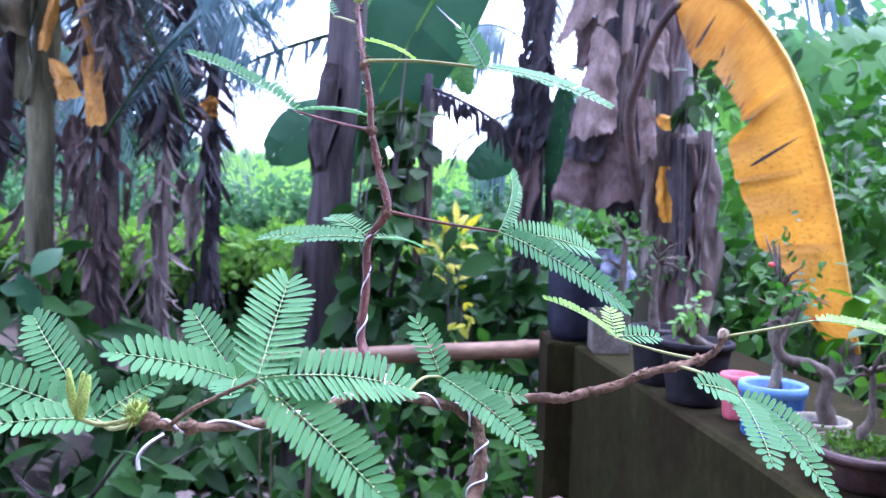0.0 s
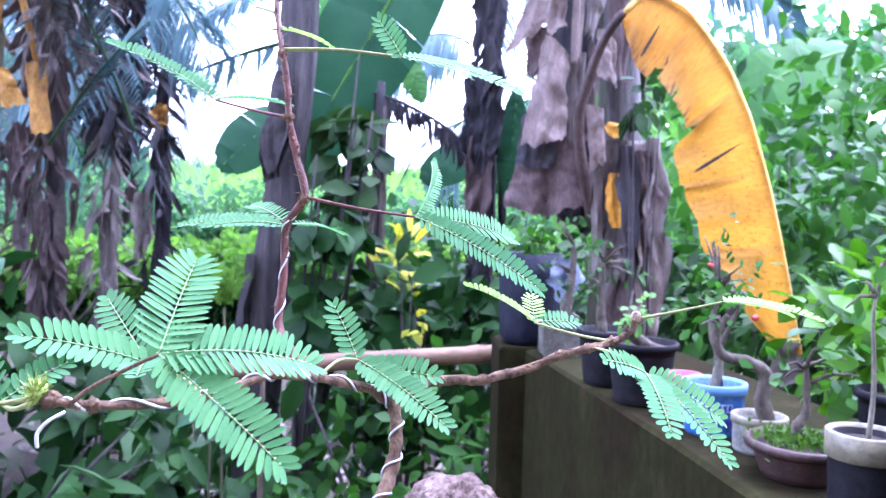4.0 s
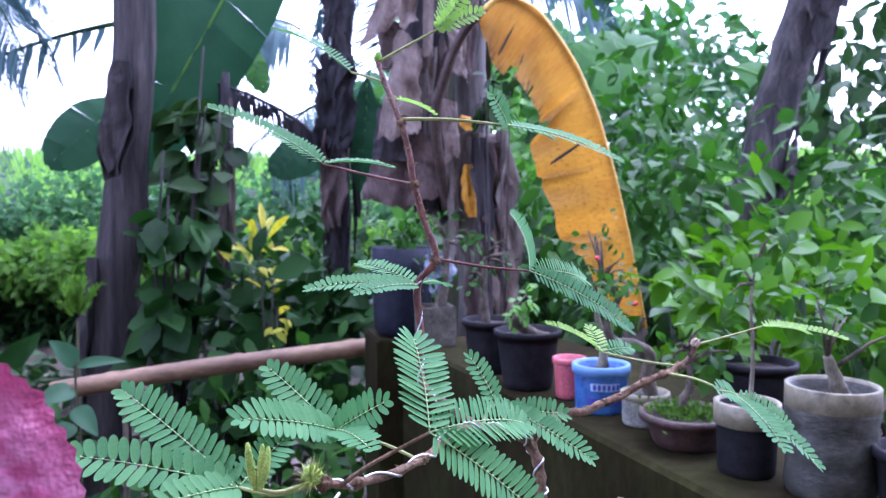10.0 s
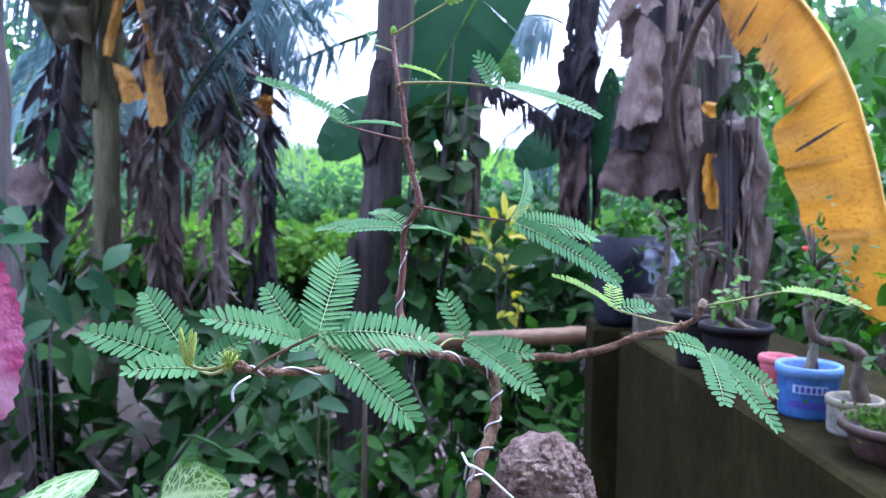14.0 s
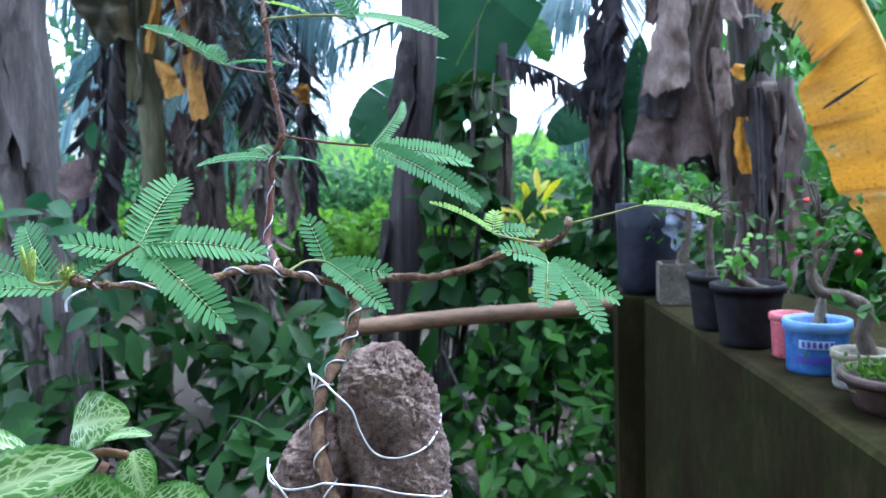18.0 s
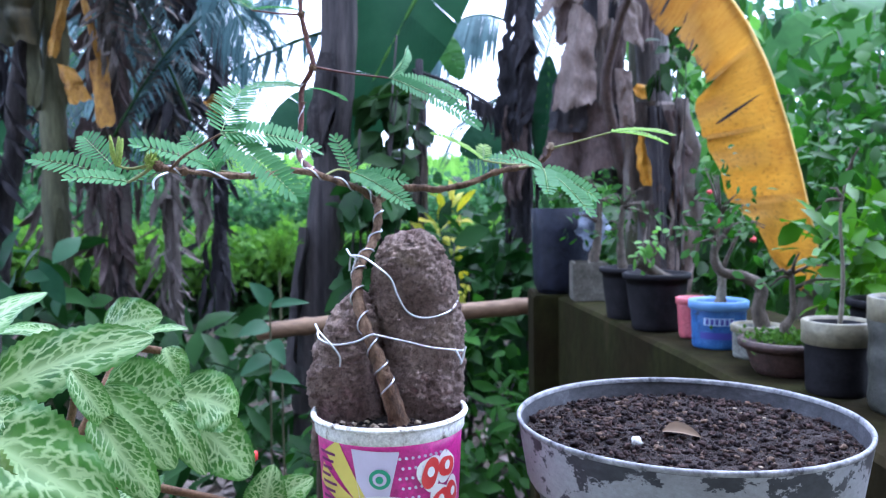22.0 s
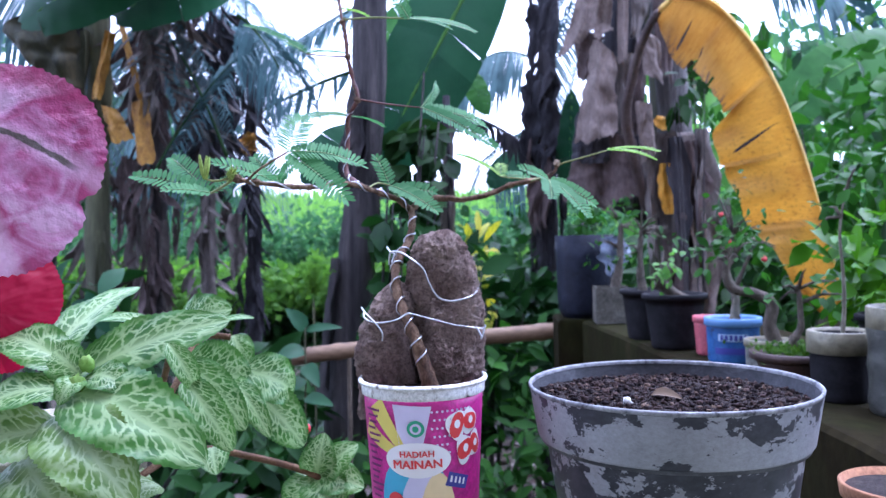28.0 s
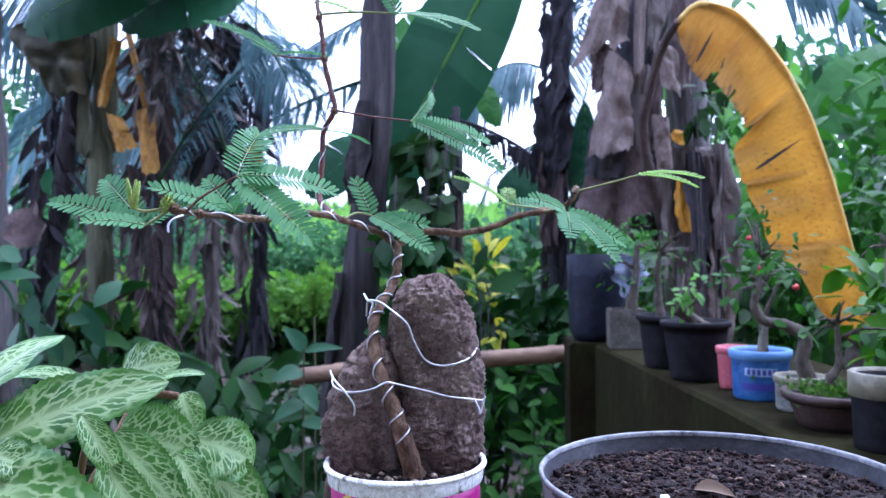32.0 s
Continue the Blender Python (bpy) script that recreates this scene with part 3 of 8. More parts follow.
pseudostem("banana_plant", "thin dark dead banana trunk", (-1.2, 3.95, -0.03), (-1.17, 3.9, 2.2), 0.035, 0.028, M["drydark"], 12, seed=12)
pseudostem("banana_plant", "thin dark dead banana trunk", (-1.98, 4.4, -0.03), (-1.9, 4.4, 2.8), 0.035, 0.03, M["trunk"], 6, seed=13)
pseudostem("banana_plant", "dark leaning banana trunk behind the shrubs", (1.78, 3.0, -0.03), (2.75, 3.05, 2.9), 0.10, 0.09, M["trunk"], 12, seed=14)
pseudostem("banana_plant", "thin dry banana trunk before the hanging leaf", (-0.09, 2.8, -0.03), (-0.055, 2.78, 1.62), 0.020, 0.016, M["drydark"], 16, strip_mat=M["dry"], seed=15)

pseudostem("banana_plant", "pale green-brown banana trunk behind the dry leaves", (0.70, 2.62, -0.03), (0.74, 2.6, 2.6), 0.06, 0.06, M["trunkgreen"], 5, seed=16)

# dead leaves hanging on the trunks
M["tan"] = surface("pale_dry_leaf", [(0.25, (0.115, 0.082, 0.068)), (0.5, (0.235, 0.178, 0.15)), (0.75, (0.37, 0.295, 0.255))], 16.0, (1, 1, 0.5), rough=0.85, fine=9, bumps=0.7, dist=0.008)
M["plum"] = surface("purple_brown_dry_leaf", [(0.25, (0.055, 0.037, 0.034)), (0.5, (0.115, 0.080, 0.072)), (0.75, (0.18, 0.13, 0.117))], 14.0, (1, 1, 0.4), rough=0.85, fine=9, bumps=0.7, dist=0.008)
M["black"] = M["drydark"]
M["amber"] = surface("yellowed_banana_leaf", [(0.3, (0.09, 0.045, 0.025)), (0.42, (0.34, 0.16, 0.025)), (0.58, (0.56, 0.29, 0.04)), (0.8, (0.62, 0.42, 0.15))], 14.0, (1, 1, 0.6), rough=0.6, fine=9, bumps=0.5, dist=0.004)
r2 = np.random.default_rng(21)


def dead(owner, top, bottom, width, kind, curl=0.35, holes=0.0, torn=0.14):
    part("sheet", flap(Geo(), top, bottom, width, r2, curl, 26, 12, torn, holes=holes), M[kind], owner)


drape = thing("dry_banana_leaf", "large crumpled brown dry banana leaves hanging down", "dry leaf", at=(0.55, 2.4, 1.2))


def hang(owner, tl, tr, br, bl, kind, depth=0.012, folds=3.0, ragged=0.10, name="sheet"):
    """A crumpled dry sheet between four corners, pleated lengthwise, with a torn lower edge."""
    tl, tr, br, bl = Vector(tl), Vector(tr), Vector(br), Vector(bl)
    sd = float(r2.uniform(0, 60))
    rows, cols = 24, 16
    verts, faces, uvs = [], [], []
    for i in range(rows + 1):
        u = i / rows
        left, right = tl.lerp(bl, u), tr.lerp(br, u)
        for j in range(cols + 1):
            v = j / cols
            rag = ragged * noise.noise(Vector((v * 4.5, sd, 1))) + 0.5 * ragged * noise.noise(Vector((v * 13, sd, 5)))
            side = 0.10 * noise.noise(Vector((u * 4, sd, 7))) + 0.05 * noise.noise(Vector((u * 13, sd, 9)))
            p = left.lerp(right, v + side * (2 * v - 1)) + (bl - tl) * (rag * u ** 3)
            wave = math.sin(v * folds * 6.283 + sd + 1.5 * noise.noise(Vector((u * 2.0, v * 2, sd)))) * (0.35 + 0.65 * u)
            crush = noise.noise(Vector((v * 3.2, u * 4.5, sd + 3))) + 0.6 * abs(noise.noise(Vector((v * 6, u * 9, sd + 11))))
            verts.append(p + Vector((0, depth * (0.7 * wave + 1.5 * crush) + depth * 2.2 * abs(2 * v - 1) ** 3, 0)))
            uvs.append((u, 2 * v - 1))
    for i in range(rows):
        for j in range(cols):
            q = i * (cols + 1) + j
            faces.append((q, q + 1, q + cols + 2, q + cols + 1))
    part(name, Geo().add(verts, faces, uvs), M[kind], owner)


# two black sheets at the back stand for the shade in the gaps
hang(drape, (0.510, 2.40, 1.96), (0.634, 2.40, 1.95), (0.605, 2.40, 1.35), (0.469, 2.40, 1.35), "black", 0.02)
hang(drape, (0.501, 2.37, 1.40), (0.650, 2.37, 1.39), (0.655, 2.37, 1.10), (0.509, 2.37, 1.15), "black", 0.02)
hang(drape, (0.422, 2.27, 1.918), (0.508, 2.27, 1.913), (0.499, 2.27, 1.727), (0.328, 2.27, 1.643), "tan", 0.014, 3.5, 0.14)
hang(drape, (0.381, 2.31, 1.723), (0.477, 2.31, 1.706), (0.437, 2.31, 1.562), (0.389, 2.31, 1.576), "plum", 0.014, 2.0)
hang(drape, (0.435, 2.27, 1.690), (0.505, 2.27, 1.630), (0.503, 2.27, 1.380), (0.367, 2.26, 1.365), "tan", 0.015, 2.0, 0.14)
# black sheet for the shade in the hollow below the tan leaf
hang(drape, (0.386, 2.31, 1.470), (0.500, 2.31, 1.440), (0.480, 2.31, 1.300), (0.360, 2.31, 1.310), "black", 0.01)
hang(drape, (0.380, 2.33, 1.375), (0.478, 2.33, 1.350), (0.470, 2.33, 1.155), (0.333, 2.33, 1.190), "plum", 0.012, 1.5, 0.06)
hang(drape, (0.465, 2.32, 1.405), (0.567, 2.32, 1.377), (0.613, 2.32, 1.210), (0.459, 2.32, 1.170), "plum", 0.012, 1.5, 0.06)
hang(drape, (0.510, 2.27, 1.880), (0.550, 2.27, 1.850), (0.537, 2.27, 1.617), (0.508, 2.27, 1.613), "tan", 0.008, 1.5)
hang(drape, (0.557, 2.28, 1.900), (0.635, 2.28, 1.850), (0.572, 2.28, 1.670), (0.549, 2.28, 1.695), "dry", 0.010, 2.0)
hang(drape, (0.511, 2.31, 1.640), (0.568, 2.31, 1.645), (0.545, 2.31, 1.363), (0.502, 2.31, 1.401), "dry", 0.014, 2.5)
hang(drape, (0.574, 2.31, 1.692), (0.607, 2.31, 1.605), (0.580, 2.31, 1.363), (0.548, 2.31, 1.413), "plum", 0.012, 2.0)
hang(drape, (0.577, 2.25, 1.706), (0.638, 2.25, 1.662), (0.642, 2.25, 1.537), (0.585, 2.25, 1.563), "tan", 0.012, 1.0, 0.06)
hang(drape, (0.557, 2.25, 1.487), (0.604, 2.25, 1.473), (0.617, 2.25, 1.331), (0.573, 2.25, 1.297), "tan", 0.012, 1.0, 0.10)
hang(drape, (0.578, 2.28, 1.334), (0.618, 2.28, 1.345), (0.620, 2.28, 1.000), (0.594, 2.28, 1.000), "dry", 0.010, 1.5)
hang(drape, (0.640, 2.36, 1.900), (0.720, 2.36, 1.900), (0.700, 2.36, 1.560), (0.640, 2.36, 1.580), "plum", 0.014, 2.5)
drape2 = thing("dry_banana_leaf", "blackened dry banana leaves hanging in tatters", "dry leaf", at=(0.3, 2.6, 1.2))
dead(drape2, (0.317, 2.56, 2.003), (0.276, 2.56, 1.710), 0.108, "black", 0.50, 0.10, 0.30)
dead(drape2, (0.291, 2.55, 1.785), (0.258, 2.55, 1.492), 0.096, "black", 0.50, 0.10, 0.30)
dead(drape2, (0.271, 2.55, 1.570), (0.246, 2.55, 1.355), 0.087, "black", 0.50, 0.10, 0.30)
dead(drape2, (0.320, 2.58, 1.712), (0.315, 2.58, 1.356), 0.056, "black", 0.50, 0.10, 0.30)
dead(drape2, (0.272, 2.56, 1.414), (0.267, 2.56, 1.099), 0.087, "plum", 0.50, 0.00, 0.20)
dead(drape2, (0.299, 2.58, 1.297), (0.292, 2.58, 1.019), 0.047, "black", 0.50, 0.10, 0.30)
dead(drape2, (0.257, 2.57, 1.119), (0.255, 2.57, 0.922), 0.041, "black", 0.50, 0.10, 0.30)
dead(drape2, (0.313, 2.57, 1.098), (0.301, 2.57, 0.881), 0.025, "black", 0.50, 0.10, 0.30)
dead(drape2, (0.285, 2.545, 1.615), (0.262, 2.545, 1.300), 0.125, "black", 0.30, 0.13, 0.20)
knots = np.array([(-0.085, 2.79, 1.585), (0.02, 2.79, 1.550), (0.118, 2.77, 1.500), (0.19, 2.73, 1.45), (0.243, 2.70, 1.388)])
k = 64
org = np.stack([np.interp(np.linspace(0, 4, k), np.arange(5), knots[:, i]) for i in range(3)], 1)
part("midrib", Geo().tube([tuple(p) for p in org[::4]], 0.006, 6), M["drydark"], drape2)
g = leaves(Geo(), org, np.array([(0.10, 0.0, -1.0)]) + r2.normal(size=(k, 3)) * 0.16, r2.normal(size=(k, 3)) * 0.3 + (0, -1, 0), r2.uniform(0.03, 0.12, k), r2.uniform(0.004, 0.011, k))
tagged(part("fringe", g, M["drydark"], drape2, "torn hanging strips"), kind="stuff")
drape3 = thing("dry_banana_leaf", "shaggy brown dry leaves around the banana clump", "dry leaf", at=(-1.6, 3.5, 1.5))
dead(drape3, (-1.447, 3.40, 2.281), (-1.479, 3.40, 2.121), 0.094, "tan", 0.60, 0.16, 0.45)
dead(drape3, (-1.371, 3.42, 2.310), (-1.398, 3.42, 2.150), 0.080, "tan", 0.60, 0.16, 0.45)
dead(drape3, (-1.324, 3.40, 2.194), (-1.343, 3.40, 2.007), 0.070, "dry", 0.60, 0.16, 0.45)
dead(drape3, (-1.422, 3.40, 2.145), (-1.456, 3.40, 1.905), 0.085, "dry", 0.60, 0.16, 0.45)
dead(drape3, (-1.494, 3.40, 2.068), (-1.480, 3.40, 1.852), 0.051, "dry", 0.60, 0.16, 0.45)
dead(drape3, (-1.392, 3.42, 2.041), (-1.416, 3.42, 1.867), 0.061, "plum", 0.60, 0.16, 0.45)
dead(drape3, (-1.314, 3.40, 2.060), (-1.313, 3.40, 1.899), 0.047, "plum", 0.60, 0.16, 0.45)
dead(drape3, (-1.540, 3.45, 2.274), (-1.564, 3.45, 2.084), 0.057, "plum", 0.60, 0.16, 0.45)
dead(drape3, (-1.301, 3.45, 2.262), (-1.292, 3.45, 2.071), 0.061, "plum", 0.60, 0.16, 0.45)
dead(drape3, (-1.217, 3.60, 2.022), (-1.242, 3.60, 1.515), 0.082, "black", 0.60, 0.16, 0.45)
dead(drape3, (-1.185, 3.62, 2.082), (-1.176, 3.62, 1.657), 0.056, "black", 0.60, 0.16, 0.45)
dead(drape3, (-1.269, 3.60, 1.911), (-1.293, 3.60, 1.545), 0.043, "black", 0.60, 0.16, 0.45)
dead(drape3, (-1.654, 3.50, 1.519), (-1.649, 3.50, 1.187), 0.096, "plum", 0.60, 0.16, 0.45)
dead(drape3, (-1.593, 3.52, 1.491), (-1.591, 3.52, 1.019), 0.087, "dry", 0.60, 0.16, 0.45)
dead(drape3, (-1.626, 3.50, 1.297), (-1.647, 3.50, 0.910), 0.068, "dry", 0.60, 0.16, 0.45)
dead(drape3, (-1.685, 3.50, 1.465), (-1.705, 3.50, 1.133), 0.048, "plum", 0.60, 0.16, 0.45)
dead(drape3, (-1.549, 3.50, 1.184), (-1.550, 3.50, 0.908), 0.053, "plum", 0.60, 0.16, 0.45)
dead(drape3, (-1.333, 3.60, 1.123), (-1.330, 3.60, 0.785), 0.040, "dry", 0.60, 0.16, 0.45)
dead(drape3, (-1.191, 3.70, 1.235), (-1.192, 3.70, 0.946), 0.077, "dry", 0.60, 0.16, 0.45)
dead(drape3, (-1.234, 3.70, 1.294), (-1.260, 3.70, 1.093), 0.056, "plum", 0.60, 0.16, 0.45)
dead(drape3, (-1.545, 3.80, 1.278), (-1.561, 3.80, 1.010), 0.041, "plum", 0.60, 0.16, 0.45)
dead(drape3, (-1.348, 3.60, 0.785), (-1.371, 3.60, 0.560), 0.034, "dry", 0.60, 0.16, 0.45)
dead(drape3, (-2.080, 3.60, 1.889), (-2.115, 3.60, 1.460), 0.056, "black", 0.60, 0.16, 0.45)
dead(drape3, (-2.161, 3.60, 1.662), (-2.187, 3.60, 1.261), 0.074, "plum", 0.60, 0.16, 0.45)
def shag(owner, name, foot, head, spread, n, size, material, rngs):
    """Many small torn shreds sticking out of and hanging from a trunk."""
    a, b = np.array(foot), np.array(head)
    u = rngs.uniform(0, 1, (n, 1))
    ang = rngs.uniform(0, 2 * math.pi, n)
    org = a + (b - a) * u + np.stack([np.cos(ang), np.sin(ang), np.zeros(n)], 1) * spread * rngs.uniform(0.5, 1.1, (n, 1))
    way = np.stack([np.cos(ang) * 0.55, np.sin(ang) * 0.4, -np.ones(n)], 1) + rngs.normal(size=(n, 3)) * 0.35
    g = leaves(Geo(), org, way, rngs.normal(size=(n, 3)) + (0, -0.8, 0.1), size * rngs.uniform(0.5, 1.6, n), size * 0.10 * rngs.uniform(0.4, 1.6, n))
    tagged(part(name, g, material, owner), kind="stuff")


for foot, head, spread, n, size, kind in [((-1.62, 3.6, 0.5), (-1.56, 3.55, 2.5), 0.07, 150, 0.16, "plum"), ((-1.33, 3.55, 0.5), (-1.29, 3.55, 1.9), 0.045, 130, 0.12, "dry"), ((-1.2, 3.85, 0.4), (-1.17, 3.85, 2.1), 0.05, 120, 0.13, "black"),
                                          ((-1.98, 3.75, 0.8), (-1.88, 3.6, 2.4), 0.06, 110, 0.15, "dry"), ((-1.45, 3.40, 1.75), (-1.36, 3.40, 2.5), 0.12, 170, 0.12, "dry"), ((-1.40, 3.42, 1.7), (-1.33, 3.42, 2.5), 0.11, 50, 0.12, "plum"),
                                          ((-1.31, 3.62, 1.45), (-1.27, 3.62, 2.3), 0.07, 210, 0.15, "black"), ((-2.25, 3.55, 0.8), (-2.0, 3.5, 2.0), 0.06, 90, 0.15, "black")]:
    shag(drape3, "shred", foot, head, spread, n, size, M[kind], r2)
M["olive"] = surface("olive_withered_leaf", [(0.3, (0.012, 0.016, 0.006)), (0.5, (0.036, 0.034, 0.011)), (0.75, (0.085, 0.06, 0.018))], 9.0, (1, 1, 0.4), rough=0.7, fine=9, bumps=0.5, dist=0.006)
drape4 = thing("yellow_banana_leaf", "small withered orange-yellow banana leaves hanging", "dry leaf", at=(-1.6, 3.4, 1.6))
hang(drape4, (-1.690, 3.36, 2.10), (-1.645, 3.36, 2.08), (-1.725, 3.36, 1.775), (-1.775, 3.36, 1.785), "amber", 0.012, 1.0)
hang(drape4, (-1.578, 3.36, 1.75), (-1.492, 3.36, 1.775), (-1.470, 3.36, 1.470), (-1.548, 3.36, 1.455), "amber", 0.008, 0.6, 0.06)
hang(drape4, (-1.745, 3.37, 1.755), (-1.655, 3.37, 1.730), (-1.575, 3.37, 1.590), (-1.685, 3.37, 1.570), "amber", 0.012, 1.0)
hang(drape4, (-2.20, 3.32, 2.14), (-1.85, 3.32, 2.22), (-1.83, 3.32, 1.86), (-1.98, 3.32, 1.80), "olive", 0.03, 2.0, 0.15)
dead(drape4, (-1.151, 3.70, 1.624), (-1.094, 3.70, 1.549), 0.110, "amber", 0.4, 0.1, 0.25)
part("stalk", Geo().tube([(-1.63, 3.42, 2.18), (-1.613, 3.38, 2.114), (-1.572, 3.37, 1.964), (-1.52, 3.36, 1.770)], [0.012, 0.013, 0.015, 0.016], 8), M["amber"], drape4)
stump = thing("banana_stump", "cut grey-brown banana stump wrapped in dry sheaths", "banana stump", at=(0.72, 2.36, 0.0))
g = Geo().tube([(0.73, 2.38, -0.03), (0.728, 2.375, 0.5), (0.722, 2.37, 0.9), (0.708, 2.36, 1.15), (0.706, 2.36, 1.375), (0.706, 2.36, 1.39)], [0.075, 0.07, 0.062, 0.060, 0.066, 0.058], 20, True, 0.25)
part("trunk", g, M["dry"], stump)
for i, (a, wide, z0, z1) in enumerate([(-2.3, 0.10, 1.39, 0.98), (-1.5, 0.09, 1.36, 1.10), (-0.8, 0.11, 1.40, 0.90), (-1.2, 0.08, 1.16, 0.80), (-2.0, 0.09, 1.08, 0.70)]):
    top = (0.706 + 0.066 * math.cos(a), 2.36 + 0.066 * math.sin(a), z0)
    low = (0.716 + 0.078 * math.cos(a), 2.36 + 0.078 * math.sin(a), z1)
    part("sheath", flap(Geo(), top, low, wide, r2, 0.35, 22, 9, 0.25, (math.cos(a), math.sin(a), 0)), M[("dry", "plum", "dry", "tan", "plum")[i]], stump)
# the hole in the stump: its shade is a dark sheet laid over the front
part("hollow_shade", flap(Geo(), (0.668, 2.262, 1.37), (0.690, 2.25, 1.02), 0.062, r2, 0.2, 18, 6, 0.2), M["drydark"], stump, "dark sheet for the shade in the stump's hole")
M["orange"] = surface("orange_dead_leaf", [(0.3, (0.34, 0.15, 0.012)), (0.5, (0.62, 0.30, 0.018)), (0.75, (0.74, 0.42, 0.05))], 16.0, (1, 1, 0.5), rough=0.6, fine=9, bumps=0.4, dist=0.003)
bit = thing("yellow_leaf", "small orange-yellow dead leaf hanging from the trunk", "dry leaf", at=(0.63, 2.3, 1.3))
part("sheet", flap(Geo(), (0.640, 2.27, 1.292), (0.645, 2.26, 1.135), 0.043, r2, 0.06, 14, 6, 0.04), M["orange"], bit)
part("sheet", flap(Geo(), (0.615, 2.28, 1.432), (0.655, 2.27, 1.400), 0.035, r2, 0.2, 8, 4, 0.1), M["orange"], bit)
roll = thing("dry_leaf", "curled light-brown dry banana leaf", "dry leaf", at=(-1.55, 2.5, 1.2))
part("sheet", flap(Geo(), (-1.62, 2.62, 1.27), (-1.55, 2.56, 1.13), 0.15, r2, 0.7, 8, 6, 0.1), M["plum"], roll)

# big yellow leaf: half blade arching over from its midrib, which is the far edge
yl = thing("yellow_banana_leaf", "large drooping yellow banana leaf with brown tears", "banana leaf", at=(0.6, 1.78, 1.6))
RIB = [(0.533, 1.82, 1.628), (0.574, 1.8, 1.660), (0.647, 1.8, 1.641), (0.699, 1.8, 1.594), (0.757, 1.8, 1.517), (0.788, 1.8, 1.461), (0.82, 1.8, 1.390), (0.838, 1.8, 1.338), (0.865, 1.8, 1.256), (0.887, 1.8, 1.175), (0.906, 1.8, 1.101), (0.933, 1.8, 0.986), (0.947, 1.8, 0.919), (0.961, 1.8, 0.859)]
INN = [(0.537, 1.82, 1.622), (0.546, 1.82, 1.557), (0.563, 1.82, 1.526), (0.612, 1.82, 1.472), (0.662, 1.82, 1.415), (0.690, 1.82, 1.373), (0.664, 1.82, 1.329), (0.662, 1.82, 1.288), (0.685, 1.82, 1.228), (0.717, 1.82, 1.159), (0.756, 1.82, 1.083), (0.813, 1.82, 0.993), (0.852, 1.82, 0.939), (0.916, 1.82, 0.863)]


def along(pts, u):
    x = u * (len(pts) - 1)
    i = min(int(x), len(pts) - 2)
    f = x - i
    p0, p1, p2, p3 = (Vector(pts[max(0, min(len(pts) - 1, k))]) for k in (i - 1, i, i + 1, i + 2))
    return 0.5 * ((2 * p1) + (p2 - p0) * f + (2 * p0 - 5 * p1 + 4 * p2 - p3) * f * f + (3 * p1 - p0 - 3 * p2 + p3) * f ** 3)


g = Geo()
verts, uvs, faces = [], [], []
R, C = 160, 14
for i in range(R + 1):
    u = i / R
    a, b = along(RIB, u), along(INN, u)
    ragged = max(0.0, 1 - abs(u - 0.26) / 0.17)
    wob = 0.03 * noise.noise(Vector((u * 12, 0, 0))) + (0.012 + 0.03 * ragged) * noise.noise(Vector((u * 60, 4, 0)))
    wob += 0.10 if 0.775 < u < 0.80 else 0.0
    for j in range(C + 1):
        v = j / C
        p = a.lerp(b, v * (1 + wob * v))
        p.y += 0.012 * math.sin(u * 34 + 2 * math.sin(u * 9)) * v + 0.035 * math.sin(v * 2.6) - 0.02 + 0.012 * noise.noise(Vector((u * 9, v * 2, 0))) + 0.002 * math.sin(u * 70) * v
        for seam, size in ((0.39, 0.05), (0.77, 0.06), (0.60, 0.02), (0.22, 0.03)):
            if u > seam:
                p.y -= size * v * math.exp(-(u - seam) / 0.09)
            else:
                p.y += 0.5 * size * v * math.exp(-(seam - u) / 0.05)
        verts.append(p)
        uvs.append((u, v))
for i in range(R):
    for j in range(C):
        q = i * (C + 1) + j
        if (abs(i / R - 0.215) < 0.004 or abs(i / R - 0.275) < 0.004) and j > 10:
            continue
        faces.append((q, q + 1, q + C + 2, q + C + 1))
g.add(verts, faces, uvs)


